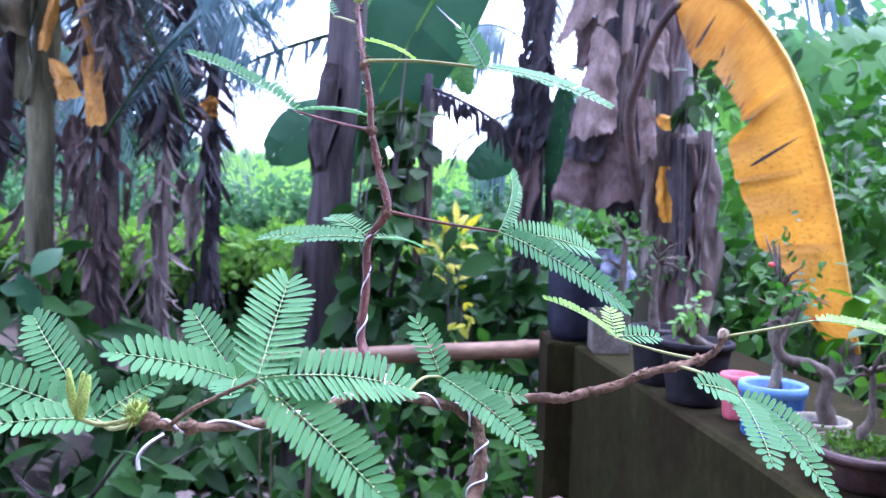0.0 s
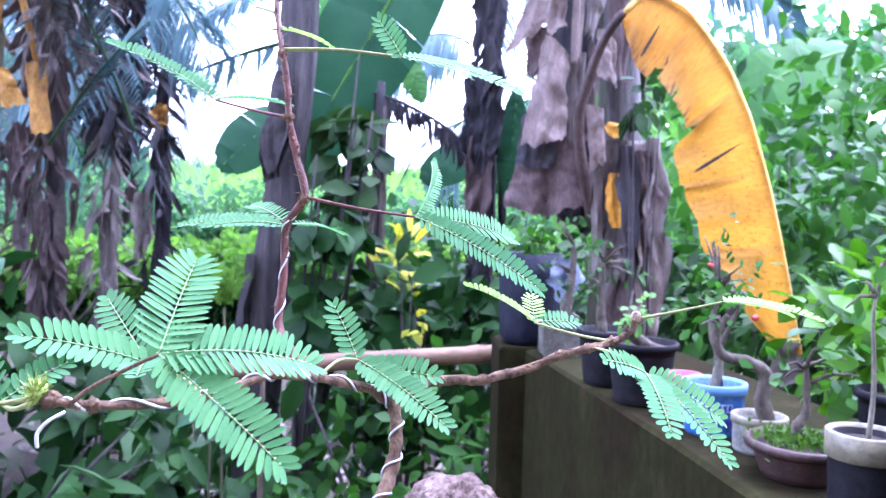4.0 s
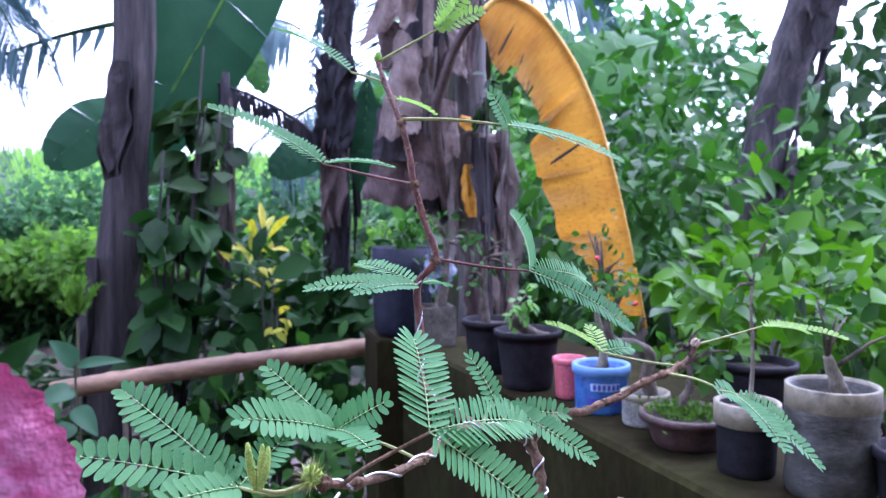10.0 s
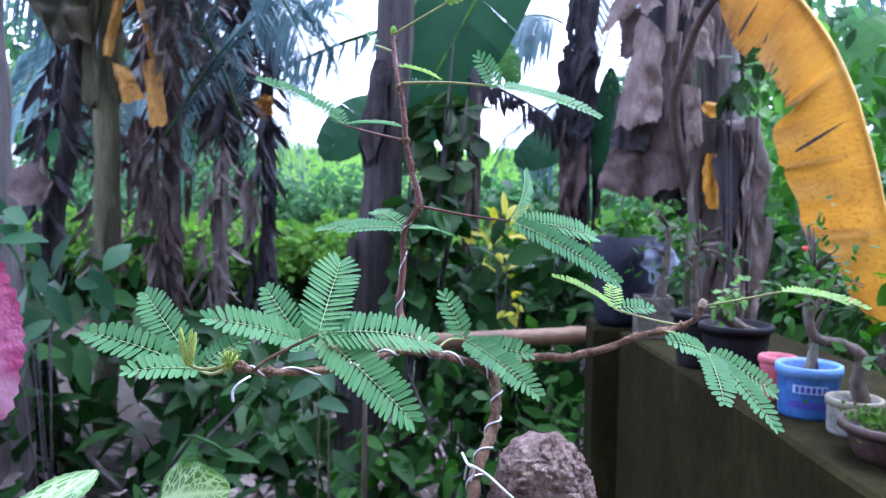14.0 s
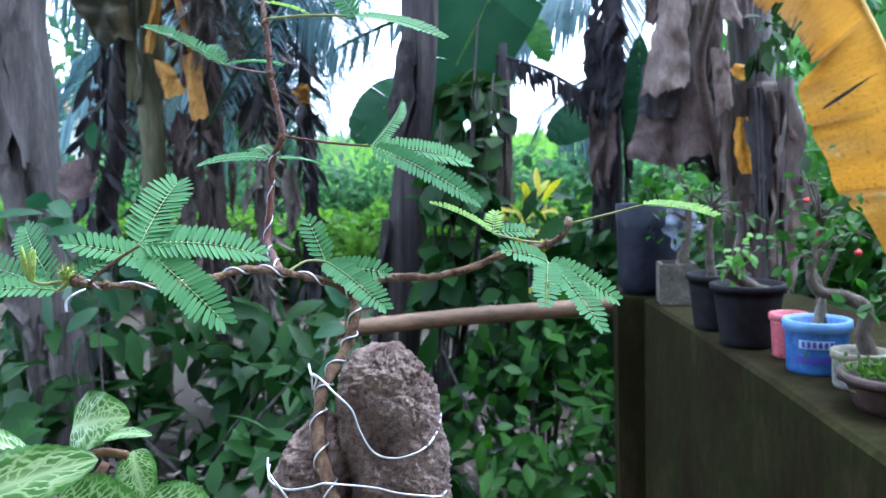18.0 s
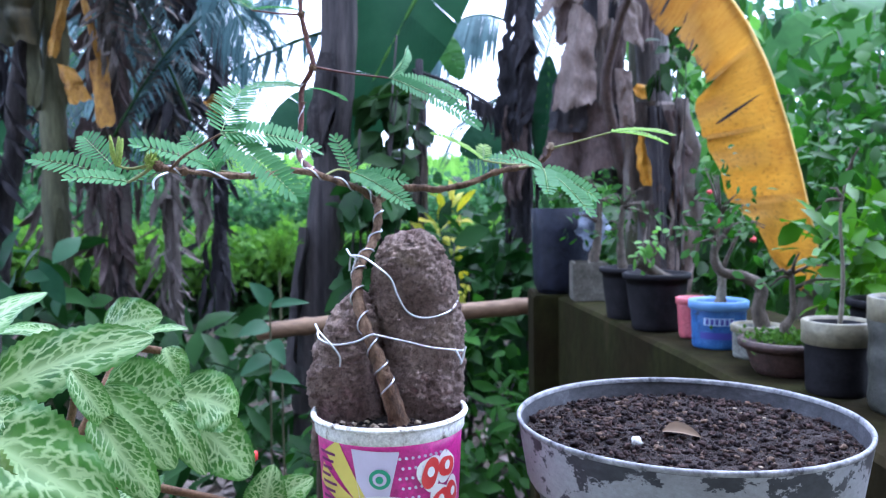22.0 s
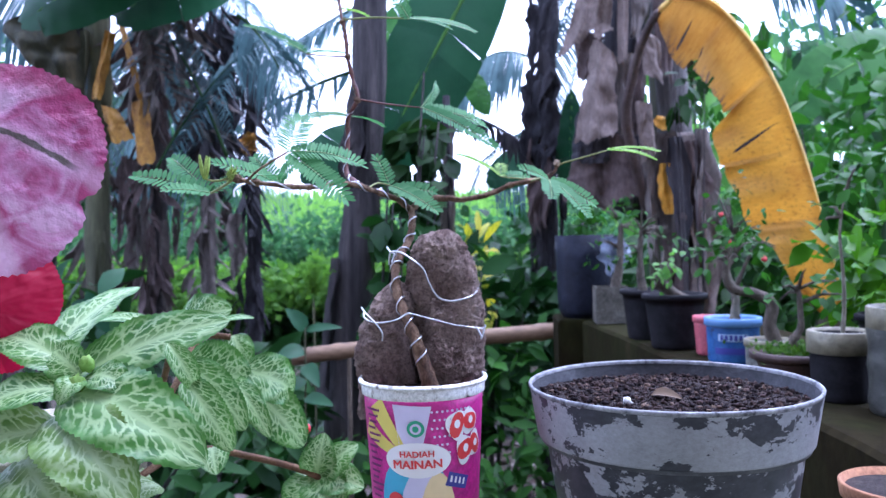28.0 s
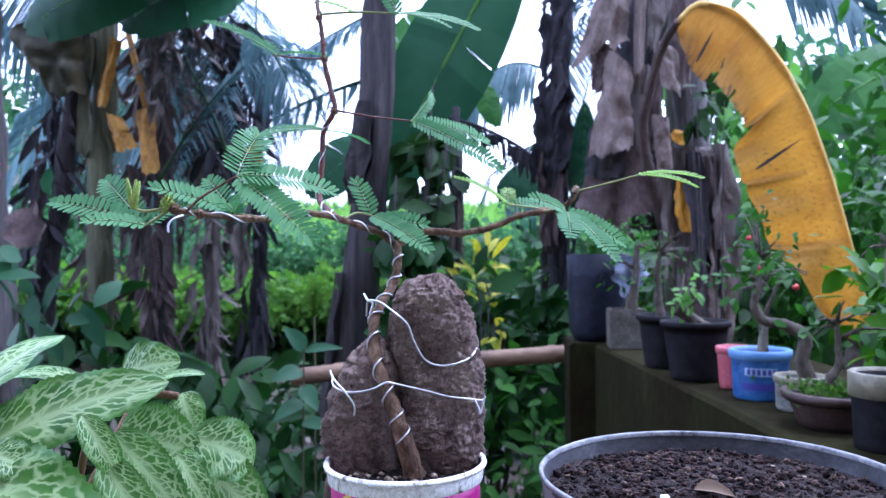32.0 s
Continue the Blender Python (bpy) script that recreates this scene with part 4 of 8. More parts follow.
def yellow_blade():
    m, nt, b = mat("yellow_leaf_blade", 0.5, 0, 0.3)
    t = nt.nodes.new("ShaderNodeTexCoord")
    mp = nt.nodes.new("ShaderNodeMapping")
    mp.inputs["Scale"].default_value = (70, 1.5, 1)
    nt.links.new(t.outputs["UV"], mp.inputs[0])
    streak = noise_tex(nt, mp.outputs[0], 3.0, 5, 0.7)
    blot = noise_tex(nt, t.outputs["Object"], 10.0, 5, 0.65)
    mq = nt.nodes.new("ShaderNodeMapping")
    mq.inputs["Scale"].default_value = (11, 0.5, 1)
    nt.links.new(t.outputs["UV"], mq.inputs[0])
    fold = noise_tex(nt, mq.outputs[0], 2.0, 3, 0.6)
    col = ramp(nt, streak, [(0.25, (0.34, 0.14, 0.012)), (0.38, (0.58, 0.275, 0.02)), (0.8, (0.74, 0.40, 0.05))])
    # shading of the folds, multiplied into the colour as broad bands
    col = mixc(nt, 1.0, col, ramp(nt, fold, [(0.32, (0.86, 0.82, 0.80)), (0.5, (0.97, 0.96, 0.96)), (0.62, (1.05, 1.05, 1.05))]), "MULTIPLY")
    col = mixc(nt, 1.0, col, ramp(nt, blot, [(0.3, (0.8, 0.72, 0.66)), (0.5, (1, 1, 1))]), "MULTIPLY")
    sv = nt.nodes.new("ShaderNodeSeparateXYZ")
    nt.links.new(t.outputs["UV"], sv.inputs[0])
    aged = ramp(nt, sv.outputs[0], [(0.10, (0.8, 0.8, 0.8)), (0.46, (0, 0, 0))])     # the oldest part has gone brown
    col = mixc(nt, aged, col, mixc(nt, 1.0, col, (0.62, 0.62, 1.3), "MULTIPLY"))
    half = node(nt, "ShaderNodeMath")
    half.operation = "MULTIPLY"
    nt.links.new(sv.outputs[1], half.inputs[0])
    half.inputs[1].default_value = 0.45
    mr = nt.nodes.new("ShaderNodeMapping")
    mr.inputs["Scale"].default_value = (60, 1.3, 1)
    nt.links.new(t.outputs["UV"], mr.inputs[0])
    rot = node(nt, "ShaderNodeMath")
    rot.operation = "MULTIPLY_ADD"
    nt.links.new(noise_tex(nt, mr.outputs[0], 1.5, 5, 0.65), rot.inputs[0])
    rot.inputs[1].default_value = 0.7
    nt.links.new(half.outputs[0], rot.inputs[2])
    wid = ramp(nt, sv.outputs[0], [(0.06, (0, 0, 0)), (0.11, (1, 1, 1)), (0.36, (1, 1, 1)), (0.45, (0, 0, 0))])
    rotten = mixc(nt, 1.0, ramp(nt, rot.outputs[0], [(0.76, (0, 0, 0)), (0.86, (1, 1, 1))]), wid, "MULTIPLY")
    col = mixc(nt, rotten, col, (0.075, 0.058, 0.06))
    spk = ramp(nt, noise_tex(nt, t.outputs["Object"], 90.0, 3), [(0.68, (0, 0, 0)), (0.74, (1, 1, 1))])
    col = mixc(nt, mixc(nt, 1.0, spk, (0.7, 0.7, 0.7), "MULTIPLY"), col, (0.2, 0.09, 0.02))
    mf = nt.nodes.new("ShaderNodeMapping")      # brown freckles in rows along the side veins
    mf.inputs["Scale"].default_value = (110, 16, 1)
    nt.links.new(t.outputs["UV"], mf.inputs[0])
    freckle = ramp(nt, noise_tex(nt, mf.outputs[0], 1.0, 4, 0.7), [(0.54, (0, 0, 0)), (0.66, (0.75, 0.75, 0.75))])
    mature = ramp(nt, sv.outputs[0], [(0.35, (0.15, 0.15, 0.15)), (0.55, (1, 1, 1))])
    col = mixc(nt, mixc(nt, 1.0, freckle, mature, "MULTIPLY"), col, (0.23, 0.10, 0.015))
    nt.links.new(col, b.inputs["Base Color"])
    bump(nt, b, streak, 0.4, 0.004)
    tr = nt.nodes.new("ShaderNodeBsdfTranslucent")
    nt.links.new(col, tr.inputs[0])
    sh = node(nt, "ShaderNodeMixShader", Fac=0.35)
    nt.links.new(b.outputs[0], sh.inputs[1]), nt.links.new(tr.outputs[0], sh.inputs[2])
    nt.links.new(sh.outputs[0], nt.nodes["Material Output"].inputs[0])
    return m


part("blade", g, yellow_blade(), yl)


def on_leaf(u, v):
    return along(RIB, u).lerp(along(INN, u), v) + Vector((0, 0.035 * math.sin(v * 2.6) - 0.036, 0))


for u0, v0, u1, v1, w in [(0.575, 0.80, 0.528, 0.18, 0.008), (0.165, 0.95, 0.15, 0.35, 0.007), (0.24, 0.98, 0.215, 0.55, 0.006)]:
    part("tear", Geo().blade(on_leaf(u0, v0), on_leaf(u1, v1), w, (0, -1, 0), 0.0, 0.1, 12), M["drydark"], yl, "dark brown tear")
g = Geo().tube([along(RIB, u) + Vector((0.004, -0.012, 0)) for u in np.linspace(0, 1, 40)], [0.0075 * (1 - 0.6 * u) for u in np.linspace(0, 1, 40)], 8)
part("midrib", g, plain("pale_midrib", (0.72, 0.46, 0.10), 0.5), yl)
g = Geo().tube([along([tuple(along(RIB, 0)), (0.521, 1.95, 1.591), (0.508, 2.05, 1.507), (0.508, 2.15, 1.397), (0.60, 2.36, 1.15)], u) for u in np.linspace(0, 1, 24)], [0.010 + 0.007 * i / 23 for i in range(24)], 9, True, 0.2)
part("stalk", g, M["plum"], yl)
g = Geo()
flap(g, (0.935, 1.80, 0.89), (0.915, 1.80, 0.79), 0.075, r2, 0.4, 8, 4, 0.3)
part("withered_tip", g, M["dry"], yl)

# green banana leaves overhead and behind
banana_leaf("banana_leaf", "broad dark green banana leaf hanging from above", (0.22, 2.92, 2.40), (-0.39, 2.84, 1.28), 0.37, M["banana"], (0.2, -0.95, 0.15), 0.03, tears=7, seed=1)
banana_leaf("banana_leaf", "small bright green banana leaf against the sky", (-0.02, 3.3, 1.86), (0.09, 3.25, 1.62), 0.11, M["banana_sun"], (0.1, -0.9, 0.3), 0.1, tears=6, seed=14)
banana_leaf("banana_leaf", "broad dark green banana leaf overhead", (-1.0, 3.4, 2.35), (-2.1, 2.5, 2.0), 0.55, M["banana"], (0, -0.6, 0.7), 0.1, seed=2)
banana_leaf("banana_leaf", "broad dark green banana leaf overhead", (-0.9, 3.4, 2.4), (-1.55, 3.2, 2.1), 0.45, M["banana"], (0, -0.8, 0.4), 0.1, seed=3)
banana_leaf("banana_leaf", "broad dark green banana leaf overhead", (-1.228, 3.25, 2.405), (-1.894, 3.05, 2.051), 0.42, M["banana"], (0.1, -0.85, 0.45), 0.08, seed=12)
banana_leaf("banana_leaf", "drooping green banana leaf with round end", (-0.36, 2.80, 1.52), (-0.60, 2.72, 1.30), 0.19, M["banana"], (0.2, -0.9, 0.3), 0.12, tears=2, seed=4)
banana_leaf("banana_leaf", "round-ended green banana leaf between the trunks", (0.34, 3.0, 1.42), (0.09, 2.95, 1.29), 0.16, M["banana"], (0.1, -0.9, 0.4), 0.1, tears=1, seed=5)
banana_leaf("banana_leaf", "green banana leaf beside the dark trunk", (0.40, 2.64, 1.60), (0.365, 2.62, 1.22), 0.10, M["banana"], (0.2, -0.9, 0.2), 0.05, tears=2, seed=6)
banana_leaf("banana_leaf", "banana leaf coloured bright green for open light", (2.9, 5.0, 2.3), (1.8, 4.8, 1.75), 0.45, M["banana_sun"], (0.2, -0.8, 0.5), 0.15, seed=7)
banana_leaf("banana_leaf", "banana leaf coloured bright green for open light", (3.6, 5.2, 2.2), (4.4, 5.0, 1.6), 0.5, M["banana_sun"], (-0.2, -0.8, 0.5), 0.15, seed=8)
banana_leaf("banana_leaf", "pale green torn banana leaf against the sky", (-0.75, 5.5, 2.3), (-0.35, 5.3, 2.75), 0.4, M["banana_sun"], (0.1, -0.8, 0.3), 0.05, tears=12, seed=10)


# ---- coconut fronds ----
def frond(label, base, tip, sag, leaf_len, seed, pairs=44, material=None):
    r = np.random.default_rng(seed)
    e = thing("palm_frond", label, "palm frond", at=base)
    b, t = Vector(base), Vector(tip)
    pts = [b.lerp(t, u) + Vector((0, 0, sag * 4 * u * (1 - u))) for u in np.linspace(0, 1, 24)]
    part("midrib", Geo().tube(pts, [0.009 * (1 - 0.85 * i / 23) for i in range(24)], 6), M["leaf_dark"], e)
    g = Geo()
    d = (t - b).normalized()
    s = d.cross(Vector((0, -0.4, 1))).normalized()
    for k in range(pairs):
        u = 0.08 + 0.9 * k / pairs
        o = along([tuple(p) for p in pts], u)
        for sgn in (-1, 1):
            ln = leaf_len * (0.5 + 0.7 * math.sin(math.pi * (0.15 + 0.8 * u))) * r.uniform(0.8, 1.1)
            mid = o + d * ln * 0.35 + s * sgn * ln * 0.42 - Vector((0, 0, ln * r.uniform(0.02, 0.12)))
            end = o + d * ln * 0.55 + s * sgn * ln * 0.62 - Vector((0, 0, ln * r.uniform(0.3, 0.6)))
            w = ln * 0.021
            nn = Vector((0, 0, 1)).cross(end - o).normalized() * w
            g.add([o - nn * 0.5, o + nn * 0.5, mid - nn, mid + nn, end], [(0, 1, 3, 2), (2, 3, 4)])
    tagged(part("leaflet", g, material or M["palm"], e), kind="stuff")
    return e


BLUE = "coconut frond coloured blue-green with haze, drooping against the white sky"
# darker copy of the palm leaflet, with the shade in its colour
M["palm_dark"] = leafy("shade_toned_palm_leaflet", (0.030, 0.062, 0.066), (0.080, 0.14, 0.145), 0.5, 0.22)
frond(BLUE, (-1.86, 4.3, 2.10), (-0.94, 4.3, 2.02), 0.30, 0.36, 1, 76)
frond(BLUE, (-0.50, 4.2, 2.47), (-1.36, 4.4, 2.08), 0.03, 0.34, 2, 70)
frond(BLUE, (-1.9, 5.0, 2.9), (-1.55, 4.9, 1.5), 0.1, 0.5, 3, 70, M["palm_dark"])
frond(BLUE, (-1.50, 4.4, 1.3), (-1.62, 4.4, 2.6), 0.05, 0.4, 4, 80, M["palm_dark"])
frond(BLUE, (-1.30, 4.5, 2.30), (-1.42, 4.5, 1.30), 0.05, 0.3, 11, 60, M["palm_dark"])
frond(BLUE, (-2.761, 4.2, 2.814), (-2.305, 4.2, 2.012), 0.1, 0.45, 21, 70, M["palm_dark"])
frond(BLUE, (-1.75, 4.6, 2.75), (-1.15, 4.5, 1.95), 0.22, 0.36, 23, 46)
frond(BLUE, (-1.62, 4.0, 1.95), (-1.25, 4.0, 1.45), 0.10, 0.32, 24, 24)
frond(BLUE, (-1.95, 4.1, 1.75), (-1.60, 4.1, 1.30), 0.12, 0.32, 25, 24)
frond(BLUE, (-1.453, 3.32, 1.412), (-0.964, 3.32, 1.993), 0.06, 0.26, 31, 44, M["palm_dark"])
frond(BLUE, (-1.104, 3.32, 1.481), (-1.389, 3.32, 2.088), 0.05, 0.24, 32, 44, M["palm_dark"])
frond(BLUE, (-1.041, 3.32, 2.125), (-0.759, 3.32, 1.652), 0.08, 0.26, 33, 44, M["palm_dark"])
frond(BLUE, (-2.6, 5.6, 2.5), (-3.4, 5.2, 1.7), 0.3, 0.8, 5)
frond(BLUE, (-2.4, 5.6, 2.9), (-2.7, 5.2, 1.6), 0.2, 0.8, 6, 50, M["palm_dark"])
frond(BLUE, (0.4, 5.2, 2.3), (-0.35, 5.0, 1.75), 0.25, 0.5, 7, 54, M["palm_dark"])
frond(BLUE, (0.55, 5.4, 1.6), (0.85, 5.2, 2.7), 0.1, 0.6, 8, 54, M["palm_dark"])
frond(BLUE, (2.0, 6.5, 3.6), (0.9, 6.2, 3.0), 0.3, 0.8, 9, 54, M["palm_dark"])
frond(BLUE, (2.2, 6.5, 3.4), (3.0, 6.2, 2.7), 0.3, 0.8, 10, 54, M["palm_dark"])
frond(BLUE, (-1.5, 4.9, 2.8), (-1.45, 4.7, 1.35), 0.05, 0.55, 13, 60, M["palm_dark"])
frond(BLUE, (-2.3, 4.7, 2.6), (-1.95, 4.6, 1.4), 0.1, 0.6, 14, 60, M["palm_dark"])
tatter = thing("banana_leaf", "dark torn banana leaf hanging in strips against the sky", "banana leaf", at=(-0.61, 4.2, 2.05))
c0, c1 = Vector((-0.58, 4.2, 2.07)), Vector((-1.33, 4.3, 1.80))
part("midrib", Geo().tube([c0.lerp(c1, u) + Vector((0, 0, 0.03 * math.sin(3.1 * u))) for u in np.linspace(0, 1, 12)], [0.014 - 0.008 * i / 11 for i in range(12)], 7), M["leaf_dark"], tatter)
r3 = np.random.default_rng(31)
for i in range(11):
    u = 0.08 + 0.9 * i / 10
    p = c0.lerp(c1, u) + Vector((0, 0, 0.03 * math.sin(3.1 * u)))
    ln = 0.06 + 0.14 * math.sin(math.pi * min(1, u * 0.8 + 0.15)) * r3.uniform(0.6, 1.1)
    part("strip", Geo().blade(p, p + Vector((-0.3 * ln + r3.uniform(-.02, .04), r3.uniform(-.04, .04), -ln)), r3.uniform(0.022, 0.04), (0.1, -1, 0.1), r3.uniform(-.05, .08), 0.3, 10, 0.8), M["palm_dark"], tatter)
frond(BLUE, (0.35, 3.6, 1.62), (0.10, 3.5, 1.30), 0.08, 0.28, 16, 30, M["palm_dark"])


# ---- shrubs, hedges and ground plants ----
def shrub(name, label, centre, radii, n, length, width, material, foot=None, small=False, category="shrub", twigs=5, lump=0.55, seed=0, droop=0.3):
    r = np.random.default_rng(seed + 100)
    foot = foot or (centre[0], centre[1], 0)
    e = thing(name, label, category, at=foot)
    tagged(part("foliage", cloud(r, centre, radii, n, length, width, lump, small, droop), material, e), kind="stuff")
    if twigs:
        f = Vector(foot)
        for i in range(twigs):
            g = Geo()
            q = Vector(centre) + Vector([r.uniform(-0.6, 0.6) * radii[k] for k in range(3)])
            m1 = f.lerp(q, 0.5) + Vector((r.uniform(-.05, .05), r.uniform(-.05, .05), 0)) * radii[2]
            g.tube([f + Vector((r.uniform(-.02, .02), 0, -0.02)), m1, q], [0.012, 0.008, 0.003] if radii[2] > 0.3 else [0.004, 0.003, 0.0015], 5)
            part("stem", g, M["trunk"], e)
    return e


for i in range(9):
    x = -4.4 + i * 0.95
    shrub("meadow_bush", "low bright yellow-green feathery bushes in the open", (x, 7.2 + 0.3 * (i % 2), 0.64), (0.75, 0.70, 0.24), 3400, 0.10, 0.034, M["grass"], small=True, twigs=6, lump=0.7, seed=i)
for i in range(10):
    x = -6.5 + i * 1.5
    shrub("hedge", "dense mid-green leafy hedge behind the meadow", (x, 10.5 + 0.5 * (i % 2), 0.75), (1.1, 0.7, 0.85), 2600, 0.14, 0.05, M["hedge"], small=True, category="hedge", twigs=4, lump=0.7, seed=20 + i)
g = Geo()
rr = np.random.default_rng(5)
n = 34000
org = np.stack([rr.uniform(-18, 20, n), rr.uniform(13, 30, n), np.zeros(n)], 1)
org[:, 2] = (np.hypot(org[:, 0], org[:, 1]) - 14).clip(0) * 0.12 * ((org[:, 1] - 2) / 12).clip(0, 1)
leaves(g, org, rr.normal(size=(n, 3)) * 0.25 + (0, 0, 1), rr.normal(size=(n, 3)) + (0, -0.5, 0), rr.uniform(0.6, 1.5, n), 0.06, True)
tall = g.make("tall_grass", leafy("far_grass", (0.12, 0.28, 0.05), (0.3, 0.5, 0.12), 0.6, 0.5))
tagged(tall, "bright sunlit tall grass on the far slope", "grass", kind="stuff")

# shade under the meadow bushes, put in as a row of dark leaves
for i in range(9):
    shrub("leafy_bush", "shaded lower side of the meadow bushes, put in as dark leaves", (-4.6 + i * 0.95, 7.3 + 0.25 * (i % 2), 0.22), (0.75, 0.30, 0.26), 1300, 0.16, 0.036, M["leaf_dark"], twigs=0, lump=0.9, seed=400 + i)
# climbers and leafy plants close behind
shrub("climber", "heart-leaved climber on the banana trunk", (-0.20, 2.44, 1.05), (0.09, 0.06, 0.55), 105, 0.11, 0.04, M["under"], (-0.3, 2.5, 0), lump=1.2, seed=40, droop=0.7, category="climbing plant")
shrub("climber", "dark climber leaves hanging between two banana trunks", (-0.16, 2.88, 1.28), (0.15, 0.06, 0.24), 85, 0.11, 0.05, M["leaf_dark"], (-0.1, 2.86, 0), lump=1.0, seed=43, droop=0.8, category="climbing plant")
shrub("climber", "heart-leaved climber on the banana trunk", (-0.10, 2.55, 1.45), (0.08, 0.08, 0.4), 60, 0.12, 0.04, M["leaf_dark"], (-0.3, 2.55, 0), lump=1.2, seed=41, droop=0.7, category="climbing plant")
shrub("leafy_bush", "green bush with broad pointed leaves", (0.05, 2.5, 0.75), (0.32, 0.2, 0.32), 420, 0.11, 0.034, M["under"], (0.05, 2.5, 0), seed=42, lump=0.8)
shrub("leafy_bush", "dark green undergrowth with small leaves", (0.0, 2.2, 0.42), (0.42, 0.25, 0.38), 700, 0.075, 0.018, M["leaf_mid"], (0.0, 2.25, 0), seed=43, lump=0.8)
shrub("leafy_bush", "undergrowth below the bamboo pole, its shade put into the leaf colour", (-0.5, 2.5, 0.30), (0.5, 0.3, 0.28), 200, 0.17, 0.033, M["under"], (-0.5, 2.45, 0), seed=44, lump=0.9)
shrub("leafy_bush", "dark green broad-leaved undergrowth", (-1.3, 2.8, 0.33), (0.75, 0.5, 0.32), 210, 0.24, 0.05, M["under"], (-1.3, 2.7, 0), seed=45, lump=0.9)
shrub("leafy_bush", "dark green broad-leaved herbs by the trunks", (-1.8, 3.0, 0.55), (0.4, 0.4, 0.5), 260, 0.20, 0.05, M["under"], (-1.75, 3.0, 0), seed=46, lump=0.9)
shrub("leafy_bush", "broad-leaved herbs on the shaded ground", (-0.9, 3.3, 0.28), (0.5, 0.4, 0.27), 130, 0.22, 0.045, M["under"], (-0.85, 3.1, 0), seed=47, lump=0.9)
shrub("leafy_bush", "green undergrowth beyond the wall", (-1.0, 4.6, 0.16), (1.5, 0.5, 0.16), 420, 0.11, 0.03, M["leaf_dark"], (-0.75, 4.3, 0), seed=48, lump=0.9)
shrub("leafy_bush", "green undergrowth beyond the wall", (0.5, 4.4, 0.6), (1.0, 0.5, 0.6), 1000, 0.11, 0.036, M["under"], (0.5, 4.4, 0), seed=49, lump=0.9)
shrub("croton", "croton bush with bright yellow leaves", (0.05, 2.36, 0.90), (0.05, 0.04, 0.13), 20, 0.055, 0.014, M["yellow"], (0.03, 2.35, 0), seed=50, lump=1.3, droop=-0.5)

shrub("croton", "narrow croton shoot with long yellow leaves", (0.026, 2.7, 1.028), (0.05, 0.04, 0.12), 14, 0.12, 0.018, M["yellow"], (0.026, 2.7, 0), seed=52, lump=1.3, droop=-0.6)

# right side: tall bushes and trees behind the wall
def thicket(c, r3, n, ln, w, m, sd):
    # leaf_light bushes carry the backlight in their brighter leaf colour
    shrub("garden_tree" if c[2] > 1.6 else "leafy_bush", "tall bush with drooping pointed green leaves" if m != "leaf_light" else "bush with green leaves coloured bright as if backlit", c, r3, n, ln, w, M[m], (c[0], c[1], 0), seed=sd, lump=0.9, droop=0.6)


thicket((1.35, 2.5, 0.95), (0.42, 0.35, 0.55), 900, 0.095, 0.024, "leaf_mid", 60)
thicket((1.75, 3.4, 1.45), (0.55, 0.4, 0.6), 620, 0.10, 0.027, "leaf_mid", 61)
thicket((2.6, 2.7, 0.9), (0.6, 0.4, 0.55), 1300, 0.10, 0.026, "leaf_mid", 62)
thicket((3.4, 3.8, 1.7), (0.6, 0.5, 0.9), 360, 0.15, 0.042, "leaf_dark", 63)
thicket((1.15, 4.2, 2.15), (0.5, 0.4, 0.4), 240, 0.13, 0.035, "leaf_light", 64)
thicket((1.15, 1.95, 0.70), (0.3, 0.25, 0.33), 420, 0.10, 0.028, "leaf_dark", 65)
thicket((2.1, 2.0, 0.85), (0.5, 0.3, 0.36), 900, 0.085, 0.024, "leaf_mid", 66)
thicket((4.6, 4.4, 1.8), (1.0, 0.6, 1.1), 420, 0.17, 0.05, "leaf_dark", 67)
thicket((2.5, 6.0, 2.3), (1.0, 0.6, 0.8), 240, 0.19, 0.055, "leaf_mid", 68)
thicket((1.0, 3.0, 0.6), (0.4, 0.3, 0.5), 600, 0.11, 0.032, "leaf_dark", 69)
thicket((3.0, 4.6, 0.8), (1.4, 0.5, 0.8), 1100, 0.14, 0.042, "leaf_mid", 70)
thicket((1.6, 5.0, 1.0), (0.9, 0.5, 0.9), 800, 0.15, 0.045, "leaf_light", 71)
thicket((0.70, 2.16, 1.48), (0.09, 0.05, 0.06), 34, 0.07, 0.018, "leaf_dark", 72)
# far trees
for i, (x, y, z, rx, rz) in enumerate([(-7, 14, 2.6, 2.2, 1.6), (6.5, 15, 3.0, 2.4, 2.0), (3.4, 17, 2.2, 1.6, 1.2), (-11, 17, 3.5, 3, 2.5), (11, 18, 4, 3, 2.6)]):
    shrub("far_tree", "distant green tree at the edge of the field", (x, y, z), (rx, 1.2, rz), 1500, 0.4, 0.14, M["hedge"], (x, y, 0), small=True, category="tree", lump=0.8, seed=80 + i)

# ---- paper snack cup ----
CUP = Vector((0.077, 0.260, WALL))


def cup_r(z):
    return 0.0258 + (0.0318 - 0.0258) * z / 0.105


def on_cup(a, z, out=0.0004):
    """a: angle from the side that faces the camera, to the right."""
    r = cup_r(z) + out
    return CUP + Vector((math.sin(a + 0.02) * r, -math.cos(a + 0.02) * r, z))


